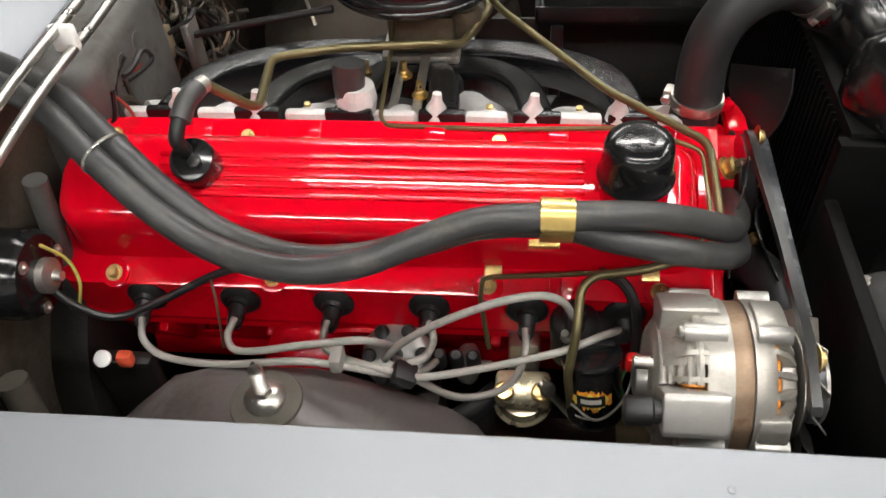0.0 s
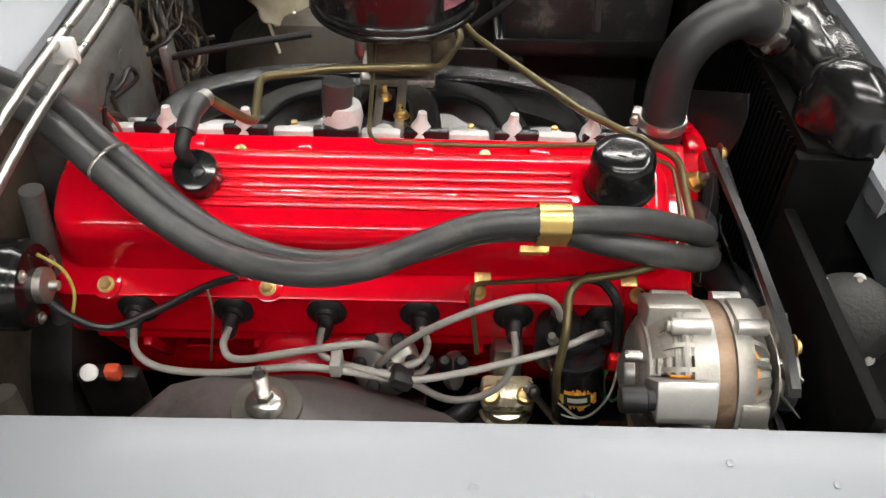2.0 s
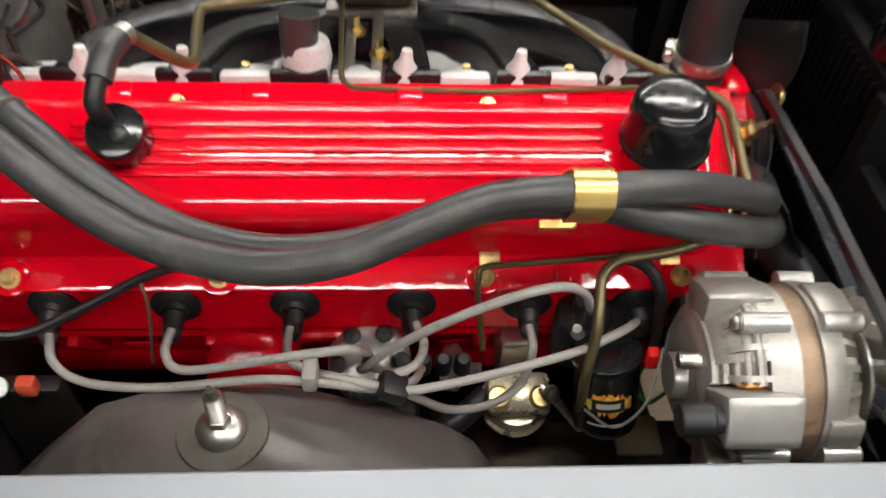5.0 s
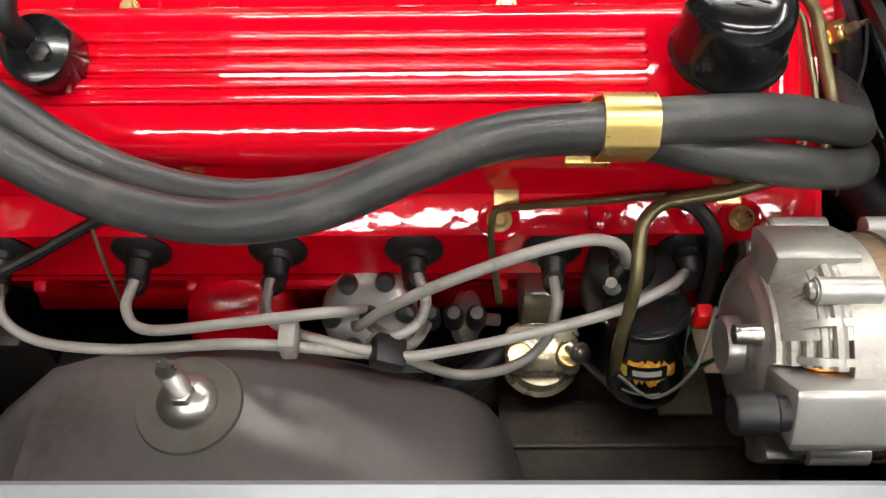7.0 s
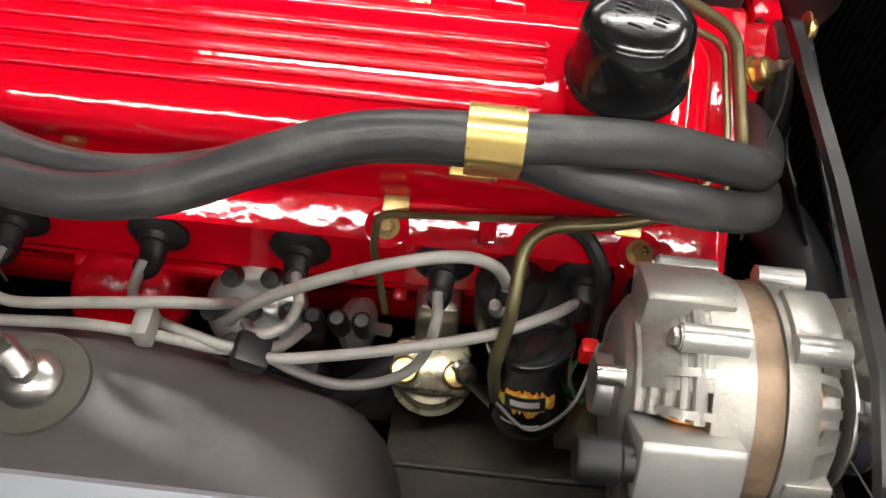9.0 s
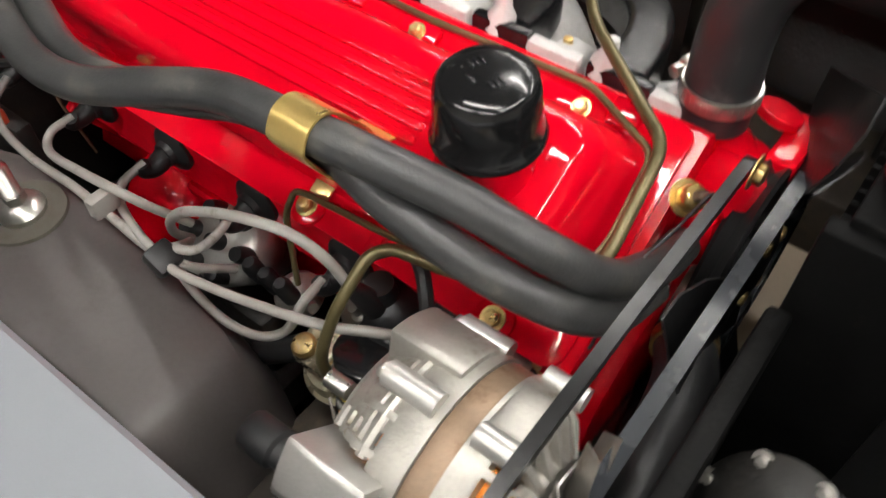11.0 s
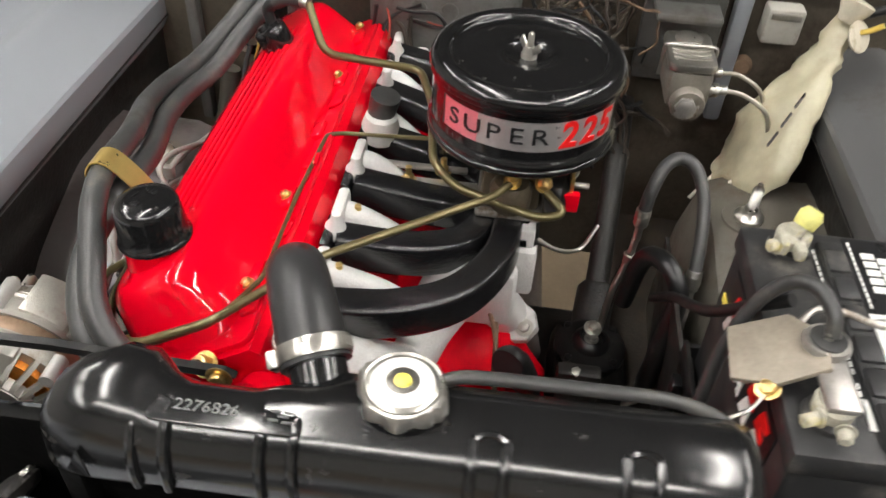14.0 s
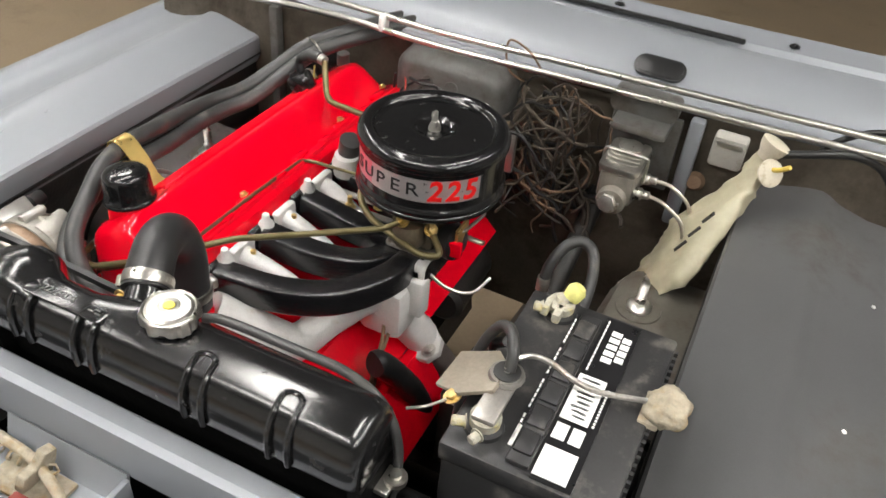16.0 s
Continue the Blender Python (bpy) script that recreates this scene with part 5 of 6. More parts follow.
part("inlet_neck", sweep(spline([(0.476, -0.030, 1.005), (0.462, -0.035, 1.022), (0.445, -0.042, 1.034), (0.428, -0.050, 1.0445)], 5), 0.0215, 24), TANK, rad)
part("neck_collar", lathe([(0.03, -0.004), (0.028, 0.004), (0.024, 0.008), (0, 0.008)], aim((0.458, -0.037, 1.026), (-0.6, -0.2, 0.6)), 24), TANK, rad)
part("filler_neck", lathe([(0.027, 1.045), (0.023, 1.053), (0.022, 1.056), (0.028, 1.058), (0.028, 1.06)], Matrix.Translation((0.474, 0.023, 0)), 32), TANK, rad)
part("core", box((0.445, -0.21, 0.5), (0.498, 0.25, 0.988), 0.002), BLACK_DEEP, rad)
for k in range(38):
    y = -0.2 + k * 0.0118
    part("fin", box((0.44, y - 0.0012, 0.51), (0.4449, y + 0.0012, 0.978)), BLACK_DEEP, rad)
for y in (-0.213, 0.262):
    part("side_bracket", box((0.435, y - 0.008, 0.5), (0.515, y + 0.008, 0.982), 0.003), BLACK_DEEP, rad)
part("tank_bracket", merge(box((0.455, 0.262, 0.955), (0.49, 0.285, 0.962), 0.002)), ZINC, rad)
part("drain_ear", lathe([(0.012, 0), (0.012, 0.006), (0.006, 0.007), (0.006, 0.012), (0, 0.012)], aim((0.47, 0.284, 0.962), (0, 0, 1)), 18), ZINC, rad)

capo = []
for k in range(48):
    a = 2 * math.pi * k / 48
    r = 0.029 + 0.002 * math.cos(8 * a) + (0.005 if abs(((a + 0.4) % math.pi) - math.pi / 2) < 0.22 else 0)
    capo.append((r * math.cos(a), r * math.sin(a)))
cm = Matrix.Translation((0.474, 0.023, 0))
rc = part("pressure_cap", rings([[cm @ Vector((x * f, y * f, z)) for x, y in capo] for z, f in ((1.058, 0.97), (1.059, 1.0), (1.068, 1.0), (1.0715, 0.97), (1.073, 0.92))]), ZINC, rad, "scalloped zinc pressure cap with yellow centre", 35)
part("dome", lathe([(0.0285, 1.0729), (0.027, 1.0742), (0.0265, 1.0738), (0.025, 1.0728), (0.0235, 1.0738), (0.02, 1.0752), (0.008, 1.0765), (0, 1.0766)], cm, 40), ZINC, rc)
part("ring_print", lathe([(0.0215, 1.0748), (0.0205, 1.0753), (0.012, 1.0762), (0.0115, 1.0763)], Matrix.Translation((0.474, 0.023, 0.0003)), 36, cap=False), LABEL_WHITE, rc, "white printed ring")
part("rivet", lathe([(0.0062, 1.0764), (0.0058, 1.0776), (0.003, 1.0784), (0, 1.0785)], cm, 20), LABEL_YELLOW, rc, "yellow centre rivet")
solo("overflow_tube", tube([(0.452, 0.045, 1.052), (0.447, 0.07, 1.056), (0.445, 0.15, 1.056), (0.443, 0.21, 1.052), (0.446, 0.252, 1.035), (0.455, 0.276, 1.0), (0.458, 0.279, 0.93), (0.458, 0.275, 0.75)], 0.0052, 12), RUBBER, "grey-black overflow tube along the top tank", "overflow tube")

uh = thing("upper_radiator_hose", (0.37, -0.07, 0.92), "thick black moulded upper radiator hose with clamps", "radiator hose")
hp = [(0.329, -0.09, 0.912), (0.329, -0.09, 0.945), (0.328, -0.089, 0.98), (0.332, -0.088, 1.012), (0.345, -0.084, 1.038), (0.367, -0.077, 1.055), (0.392, -0.067, 1.059), (0.416, -0.056, 1.051), (0.438, -0.0455, 1.038)]
part("hose", sweep(spline(hp, 8), lambda s: 0.0265 - 0.002 * math.sin(s * 3.1), 28), RUBBER_NEW, uh)


def hose_clamp(at, way, r, spin):
    m = aim(at, way, spin)
    b = part("clamp", lathe([(r, -0.0065), (r + 0.0014, -0.0065), (r + 0.0018, -0.005), (r + 0.0018, 0.005), (r + 0.0014, 0.0065), (r, 0.0065)], m, 40), ZINC, uh, "ridged steel worm clamp")
    for k in range(20):
        a = radians(70 + k * 9)
        part("slot", box((-0.0004, -0.0038, 0), (0.0008, 0.0038, 0.0006), 0.0, m @ Matrix.Rotation(a, 4, "Z") @ Matrix.Translation((r + 0.0018, 0, 0)) @ Matrix.Rotation(radians(90), 4, "Y") @ Matrix.Rotation(radians(90), 4, "Z")), STEEL, b)
    part("screw_box", box((r - 0.001, -0.01, -0.0075), (r + 0.009, 0.008, 0.0075), 0.003, m), ZINC, b)
    part("screw", prism(hexagon(0.0055), 0.008, 0.016, 0.0008, m @ Matrix.Translation((r + 0.004, 0, 0)) @ Matrix.Rotation(radians(-90), 4, "X")), ZINC, b)


hose_clamp((0.329, -0.0895, 0.936), (0, 0, 1), 0.0265, -20)
hose_clamp((0.430, -0.049, 1.0435), (0.80, 0.36, -0.5), 0.0262, 200)

lh = thing("lower_radiator_hose", (0.42, -0.25, 0.7), "black lower radiator hose clamped to the water pump", "radiator hose")
part("hose", sweep(spline([(0.385, -0.19, 0.80), (0.405, -0.235, 0.812), (0.415, -0.30, 0.81), (0.42, -0.36, 0.77), (0.425, -0.37, 0.65)], 7), 0.0225, 22), RUBBER_NEW, lh)
part("pump_inlet", sweep(spline([(0.352, -0.13, 0.815), (0.37, -0.165, 0.803), (0.39, -0.20, 0.802)], 5), 0.019, 18), ALU, lh, "dull cast inlet pipe")
part("clamp", lathe([(0.0225, -0.006), (0.0245, -0.005), (0.0245, 0.005), (0.0225, 0.006)], aim((0.390, -0.2, 0.803), (0.35, -0.9, 0.1)), 30), GOLD, lh, "yellow zinc clamp")
part("clamp_screw", bolt((0.392, -0.195, 0.828), (0.5, 0, 1), 0.006, 0.01, 1.2), GOLD, lh)

# ---- water pump, fan and belt ----
PC = Vector((0.0, -0.115, 0.822))
fan = thing("cooling_fan", (0.39, -0.115, 0.70), "black engine cooling fan on the water pump pulley", "fan")
fx = aim(PC, (1, 0, 0))
part("hub", lathe([(0, 0.352), (0.03, 0.352), (0.03, 0.39), (0.045, 0.392), (0.045, 0.402), (0.02, 0.408), (0, 0.408)], fx, 32), BLACK_SATIN, fan)
part("pulley", lathe([(0, 0.374), (0.074, 0.374), (0.076, 0.377), (0.068, 0.384), (0.076, 0.391), (0.074, 0.394), (0, 0.394)], fx, 48), BLACK_SATIN, fan)
for a in (60, -10, 240, 170):
    m = Matrix.Translation(PC) @ Matrix.Rotation(radians(a), 4, "X")
    loops = []
    for r, wd, tw in ((0.04, 0.02, 0), (0.06, 0.028, 0.12), (0.09, 0.042, 0.4), (0.12, 0.048, 0.5), (0.145, 0.046, 0.52)):
        c, s = math.cos(tw), math.sin(tw)
        loops.append([m @ Vector((0.403 + q * s + e, r, q * c)) for q, e in ((-wd, -0.001), (0, -0.004), (wd, -0.001), (wd, 0.001), (0, -0.002), (-wd, 0.001))])
    part("blade", rings(loops), BLACK_SATIN, fan)
for a in range(0, 360, 90):
    part("bolt", bolt(fx @ Vector((0.03 * math.cos(radians(a + 20)), 0.03 * math.sin(radians(a + 20)), 0.402)), (1, 0, 0), 0.006, 0.006), GOLD, fan)


def belt(c1, r1, c2, r2, x, label):
    """Belt round two pulleys in the plane x."""
    c1, c2 = Vector(c1), Vector(c2)
    d = (c2 - c1)
    base = math.atan2(d.y, d.x)
    off = math.acos((r1 - r2) / d.length)
    path = [c1 + r1 * Vector((math.cos(base + off + (2 * math.pi - 2 * off) * k / 24), math.sin(base + off + (2 * math.pi - 2 * off) * k / 24))) for k in range(25)]
    path += [c2 + r2 * Vector((math.cos(base - off + 2 * off * k / 24), math.sin(base - off + 2 * off * k / 24))) for k in range(25)]
    n = len(path)
    loops = []
    for k in range(n + 1):
        p, q, o = path[k % n], path[(k + 1) % n], path[(k - 1) % n]
        t = (q - o).normalized()
        nrm = Vector((t.y, -t.x))
        loops.append([(x + e, p.x + nrm.x * f, p.y + nrm.y * f) for e, f in ((-0.0055, 0.004), (0.0055, 0.004), (0.0035, -0.004), (-0.0035, -0.004))])
    bm = rings(loops, True, False)
    bmesh.ops.remove_doubles(bm, verts=bm.verts[:], dist=1e-5)
    return solo("fan_belt", bm, BELT, label, "fan belt")


belt((-0.115, 0.822), 0.072, (-0.39, 0.845), 0.034, 0.384 + 0.02, "black rubber fan belt to the alternator")
solo("crank_pulley", lathe([(0, 0.366), (0.085, 0.366), (0.085, 0.372), (0.078, 0.38), (0.085, 0.388), (0.085, 0.394), (0.04, 0.396), (0, 0.396)], aim((0, -0.13, 0.62), (1, 0, 0)), 40), BLACK_GRIME, "greasy black crankshaft belt pulley", "pulley")

# ---- battery ----
bat = thing("battery", (0.3, 0.4, 0.8), "dusty black car battery with white and black top label", "battery")
part("case", merge(box((0.168, 0.313, 0.80), (0.432, 0.487, 0.975), 0.006)), BAT_CASE, bat)
part("cover", box((0.165, 0.31, 0.973), (0.435, 0.49, 1.0), 0.005), BAT_CASE, bat)
part("cell_strip", box((0.185, 0.377, 1.0), (0.425, 0.402, 1.0065), 0.003), BAT_CASE, bat)
for k in range(6):
    x = 0.2 + k * 0.0365
    part("vent_cap", merge(box((x, 0.379, 1.0055), (x + 0.03, 0.400, 1.0095), 0.003)), BAT_CASE, bat)
for k in range(22):
    part("edge_tooth", box((0.18 + k * 0.0112, 0.4895, 0.978), (0.185 + k * 0.0112, 0.494, 0.996)), BAT_CASE, bat)
part("top_label", box((0.172, 0.405, 1.0), (0.43, 0.447, 1.001)), LABEL_BLACK, bat, "black printed top label")
part("warning_strip", box((0.19, 0.371, 1.0003), (0.40, 0.3755, 1.0013)), LABEL_BLACK, bat)


def label_block(x0, x1, y0, y1, material, name="label_block"):
    part(name, box((x0, y0, 1.0008), (x1, y1, 1.0018)), material, bat)


label_block(0.275, 0.345, 0.405, 0.436, LABEL_WHITE)
label_block(0.352, 0.374, 0.406, 0.420, LABEL_WHITE)
label_block(0.352, 0.374, 0.424, 0.437, LABEL_WHITE)
label_block(0.385, 0.425, 0.405, 0.44, LABEL_WHITE)
label_block(0.375, 0.405, 0.372, 0.38, LABEL_WHITE)
for k in range(5):
    label_block(0.192 + k * 0.0115, 0.2 + k * 0.0115, 0.418, 0.43, LABEL_WHITE, "label_bar")
for k in range(4):
    label_block(0.197 + k * 0.0115, 0.2055 + k * 0.0115, 0.432, 0.442, LABEL_WHITE, "label_bar")
for k in range(13):
    label_block(0.178 + k * 0.007, 0.183 + k * 0.007, 0.4085, 0.4105, LABEL_WHITE, "label_bar")
    label_block(0.285 + k * 0.0046, 0.2875 + k * 0.0046, 0.4395, 0.442, LABEL_WHITE, "label_bar")
for k in range(26):
    if k % 7 != 6:
        label_block(0.195 + k * 0.0078, 0.2005 + k * 0.0078, 0.3722, 0.3743, LABEL_WHITE, "label_bar")
for k in range(9):
    label_block(0.28 + k * 0.007, 0.283 + k * 0.007, 0.41 + 0.003 * (k % 3), 0.43, mat("grey_label_print_%s" % "abc"[k % 3], (0.45, 0.45, 0.44), 0.5) if k < 3 else bpy.data.materials["grey_label_print_%s" % "abc"[k % 3]], "label_bar")
# side label facing the engine
part("side_label", box((0.20, 0.3115, 0.905), (0.40, 0.3128, 0.97)), LABEL_BLACK, bat)
for k in range(5):
    part("side_label_block", rings([[(x + 0.215 + k * 0.034 + (z - 0.91) * 0.25, y, z) for x, z in ((0, 0.91), (0.009, 0.91), (0.011, 0.918), (0.017, 0.918), (0.017, 0.91), (0.026, 0.91), (0.022, 0.934), (0.004 + 0.002 * (k % 3), 0.934))] for y in (0.3105, 0.3118)]), LABEL_WHITE, bat)
    part("side_label_block", rings([[(x + 0.222 + k * 0.034 + (z - 0.938) * 0.25, y, z) for x, z in ((0, 0.938), (0.026, 0.938), (0.024, 0.945), (0.01, 0.948), (0.024, 0.954), (0.024, 0.962), (0.002 + 0.002 * (k % 2), 0.962), (0.0, 0.95))] for y in (0.3103, 0.3118)]), LABEL_RED, bat)
part("side_tag", box((0.19, 0.3105, 0.92), (0.205, 0.3118, 0.93)), LABEL_YELLOW, bat)


def terminal(x, y, name, label):
    t = thing(name, (x, y, 1.0), label, "battery terminal")
    part("base_ring", lathe([(0.022, 0.998), (0.02, 1.004), (0.015, 1.006), (0, 1.006)], Matrix.Translation((x, y, 0)), 24), BAT_CASE, t)
    part("post", lathe([(0.0095, 1.004), (0.0085, 1.024), (0.007, 1.026), (0, 1.026)], Matrix.Translation((x, y, 0)), 20), CORRODED, t)
    part("clamp", lathe([(0.011, 1.006), (0.016, 1.007), (0.0165, 1.017), (0.014, 1.02), (0.010, 1.02)], Matrix.Translation((x, y, 0)), 20), CORRODED, t)
    return t


tn = terminal(0.193, 0.352, "battery_terminal", "corroded negative battery clamp with yellow bolt")
part("clamp_ear", box((0.195, 0.335, 1.008), (0.218, 0.343, 1.022), 0.003), CORRODED, tn)
part("clamp_ear", box((0.195, 0.349, 1.006), (0.222, 0.359, 1.02), 0.003), CORRODED, tn)
part("bolt", bolt((0.21, 0.334, 1.014), (0.3, -1, 0.1), 0.0065, 0.009, 1.3), CORRODED, tn)
part("felt", lathe([(0.0105, 0), (0.012, 0.012), (0.008, 0.018), (0, 0.018)], aim((0.186, 0.36, 1.022), (-0.3, 0.4, 0.9)), 14), mat("yellow_green_felt", (0.62, 0.6, 0.2), 0.9, 0, 0.2, 60, 0.5, 200), tn, "yellow felt cap")
tp = terminal(0.395, 0.343, "battery_terminal", "grey flat positive battery terminal strap")
part("strap", merge(box((0.335, 0.331, 1.02), (0.41, 0.357, 1.027), 0.003), lathe([(0.0, 1.0265), (0.0185, 1.0265), (0.0195, 1.029), (0.018, 1.033), (0, 1.033)], Matrix.Translation((0.345, 0.343, 0)), 28)), STEEL, tp)
part("stud", lathe([(0.004, 1.033), (0.004, 1.041), (0, 1.042)], Matrix.Translation((0.345, 0.343, 0)), 12), ZINC, tp)
part("washer", lathe([(0, 1.0325), (0.0145, 1.0325), (0.0145, 1.035), (0, 1.0355)], Matrix.Translation((0.345, 0.343, 0)), 24), RUBBER, tp)
part("bolt", bolt((0.41, 0.328, 1.015), (0.4, -1, 0), 0.006, 0.014, 1.3), CORRODED, tp)
part("bolt", bolt((0.42, 0.345, 1.015), (1, -0.3, 0), 0.006, 0.01, 1.3), CORRODED, tp)
solo("battery_cable", tube([(0.345, 0.345, 1.036), (0.335, 0.343, 1.052), (0.315, 0.332, 1.06), (0.30, 0.315, 1.048), (0.295, 0.297, 1.01), (0.30, 0.285, 0.95), (0.31, 0.28, 0.85)], 0.0065, 12), RUBBER, "grey-black battery cable arching off the terminal", "cable")
solo("battery_cable", tube([(0.30, 0.325, 1.03), (0.28, 0.305, 1.0), (0.22, 0.29, 0.93), (0.12, 0.285, 0.85), (0.05, 0.28, 0.78)], 0.006, 12), BOOT, "black battery cable dropping behind the battery", "cable")
solo("cable_bracket", merge(prism([(-0.035, -0.03), (0.02, -0.035), (0.035, 0.0), (0.03, 0.04), (-0.005, 0.045), (-0.035, 0.02)], -0.0025, 0.0025, 0.001, Matrix.Translation((0.345, 0.305, 1.012)) @ Matrix.Rotation(radians(28), 4, "X")), box((0.33, 0.286, 0.985), (0.36, 0.292, 1.005), 0.002)), mat("dusty_tan_bracket", (0.27, 0.235, 0.19), 0.6, 0.2, 0.2, 30, 0.2, 200), "dusty tan steel bracket beside the battery", "bracket")
solo("ring_terminal", bolt((0.378, 0.299, 1.004), (0.2, -0.4, 1), 0.007, 0.006, 1.5), GOLD, "gold ring terminal bolt", "bolt")
solo("terminal_wire", tube([(0.385, 0.295, 1.004), (0.40, 0.28, 1.0), (0.405, 0.26, 0.99)], 0.0018, 6), ZINC, "thin silver wire at the terminal", "wire")
hd = thing("battery_hold_down", (0.29, 0.49, 0.99), "bent steel hold-down rod with crusted clamp", "hold-down")
part("rod", tube([(0.315, 0.33, 1.012), (0.292, 0.35, 1.014), (0.288, 0.375, 1.012), (0.297, 0.40, 1.0105), (0.301, 0.43, 1.0105), (0.294, 0.47, 1.014), (0.287, 0.5, 1.018)], 0.0032, 8), STEEL, hd)
lump = bm_new()
bmesh.ops.create_icosphere(lump, subdivisions=4, radius=0.024, matrix=Matrix.Translation((0.287, 0.503, 1.012)) @ Matrix.Diagonal((1.1, 0.95, 0.75, 1)))
for v in lump.verts:
    d = noise.noise(v.co * 70) * 0.006 + noise.noise(v.co * 200) * 0.0025
    v.co += (v.co - Vector((0.287, 0.503, 1.012))).normalized() * d
part("crusted_clamp", lump, FOAM, hd, "crusty tan clamp residue", sharp=180)
part("angle_iron", box((0.262, 0.478, 0.995), (0.31, 0.5, 1.003), 0.002), FOAM, hd)
solo("battery_tray", merge(box((0.155, 0.30, 0.79), (0.445, 0.50, 0.798), 0.003), box((0.18, 0.29, 0.62), (0.20, 0.302, 0.79), 0.003), box((0.42, 0.30, 0.62), (0.44, 0.312, 0.79), 0.003), box((0.155, 0.30, 0.79), (0.162, 0.50, 0.815), 0.002), box((0.155, 0.30, 0.79), (0.445, 0.306, 0.82), 0.002)), BLACK_SATIN, "black painted battery tray", "battery tray")

# ---- driver side ----
sg = thing("steering_gear", (-0.01, 0.23, 0.5), "greasy black steering gear box with round top cover", "steering gear")
part("body", box((-0.075, 0.175, 0.5), (0.06, 0.285, 0.60), 0.02), BLACK_GRIME, sg)
part("cover", lathe([(0.052, 0.6), (0.052, 0.612), (0.042, 0.618), (0.028, 0.618), (0.026, 0.626), (0.018, 0.632), (0.016, 0.626), (0.0, 0.626)], Matrix.Translation((-0.012, 0.229, 0)), 36), BLACK_SATIN, sg)
part("adjuster", bolt((-0.012, 0.229, 0.626), (0, 0, 1), 0.009, 0.008, 1.2), STEEL, sg)
for k in range(4):
    a = radians(45 + 90 * k)
    part("bolt", bolt((-0.012 + 0.046 * math.cos(a), 0.229 + 0.046 * math.sin(a), 0.613), (0, 0, 1), 0.006, 0.006), BLACK_SATIN, sg)
part("valve", lathe([(0.03, 0), (0.03, 0.09), (0.022, 0.1), (0, 0.1)], aim((-0.06, 0.232, 0.56), (-0.8, 0.1, 0.55)), 24), BLACK_GRIME, sg)
solo("steering_shaft", tube([(-0.13, 0.24, 0.615), (-0.25, 0.25, 0.70), (-0.40, 0.26, 0.80)], 0.018, 16), BLACK_GRIME, "greasy black steering shaft to the firewall", "steering shaft")
solo("splash_shield", rings([[(x, y, z) for y, z in ((0.30, 0.80), (0.305, 0.80), (0.33, 0.55), (0.325, 0.55))] for x in (-0.05, 0.16)]), BLACK_GRIME, "black sheet splash shield by the steering gear", "splash shield")
ph = thing("power_steering_hose", (-0.06, 0.3, 0.75), "black rubber pressure hose with crimped steel ends", "hose")
part("hose", sweep(spline([(-0.061, 0.266, 0.828), (-0.068, 0.270, 0.858), (-0.088, 0.283, 0.884), (-0.103, 0.303, 0.891), (-0.095, 0.325, 0.884), (-0.065, 0.338, 0.858), (-0.03, 0.34, 0.82), (0.0, 0.337, 0.785)], 7), 0.0088, 14), RUBBER, ph)
for c, w in (((-0.0605, 0.2655, 0.822), (0.02, -0.01, -1)), ((0.004, 0.3365, 0.778), (0.35, -0.03, -0.9))):
    part("crimp", lathe([(0.0095, -0.012), (0.0105, -0.01), (0.0098, -0.006), (0.0108, -0.004), (0.0098, 0.0), (0.0108, 0.003), (0.0098, 0.008), (0.0105, 0.012), (0.008, 0.016), (0.0055, 0.018), (0.0055, 0.04), (0, 0.04)], aim(c, w), 18), ZINC, ph, "silver crimped ferrule")
part("pipe", tube([(-0.059, 0.264, 0.785), (-0.057, 0.262, 0.76), (-0.05, 0.256, 0.735), (-0.035, 0.245, 0.70), (-0.03, 0.24, 0.63)], 0.005, 10), ZINC, ph)
part("pipe", tube([(0.02, 0.335, 0.74), (0.035, 0.33, 0.70), (0.06, 0.32, 0.62), (0.05, 0.28, 0.56)], 0.005, 10), STEEL, ph)
part("union", bolt((-0.056, 0.2615, 0.757), (0.1, -0.1, -1), 0.0085, 0.014, 1.1), ZINC, ph)
solo("heater_return_hose", tube([(0.06, 0.30, 0.62), (0.065, 0.305, 0.72), (0.05, 0.31, 0.79), (0.02, 0.29, 0.815), (-0.01, 0.27, 0.79), (-0.02, 0.26, 0.70)], 0.013, 14), BLACK_SATIN, "black hose looping down beside the steering gear", "hose")
for x, y in ((0.0, 0.225), (0.09, 0.20)):
    solo("linkage_bolt", bolt((x, y, 0.66), (0.2, 0.1, 1), 0.008, 0.01), ZINC, "small bright linkage bolt", "bolt", "linkage bolts")
solo("gear_bracket", box((0.075, 0.175, 0.5), (0.1, 0.235, 0.67), 0.006), BLACK_GRIME, "greasy black bracket beside the steering gear", "bracket")
solo("starter_motor", lathe([(0, 0), (0.038, 0), (0.04, 0.005), (0.04, 0.16), (0.03, 0.17), (0, 0.17)], aim((-0.30, 0.06, 0.62), (1, 0.05, 0.05)), 28), BLACK_GRIME, "greasy black starter motor below the manifold", "starter")

mc = thing("master_cylinder", (-0.26, 0.312, 0.88), "cast master cylinder with shiny steel lid", "master cylinder")
part("body", merge(box((-0.305, 0.285, 0.905), (-0.205, 0.345, 0.962), 0.01), lathe([(0, 0), (0.022, 0), (0.024, 0.004), (0.024, 0.16), (0, 0.16)], aim((-0.19, 0.315, 0.918), (-1, 0, 0)), 24)), mat("oily_grey_casting", (0.24, 0.22, 0.19), 0.42, 0.5, 0.2, 40, 0.3, 250, dirt=(0.1, 0.075, 0.05), amount=0.3, dscale=25), mc)
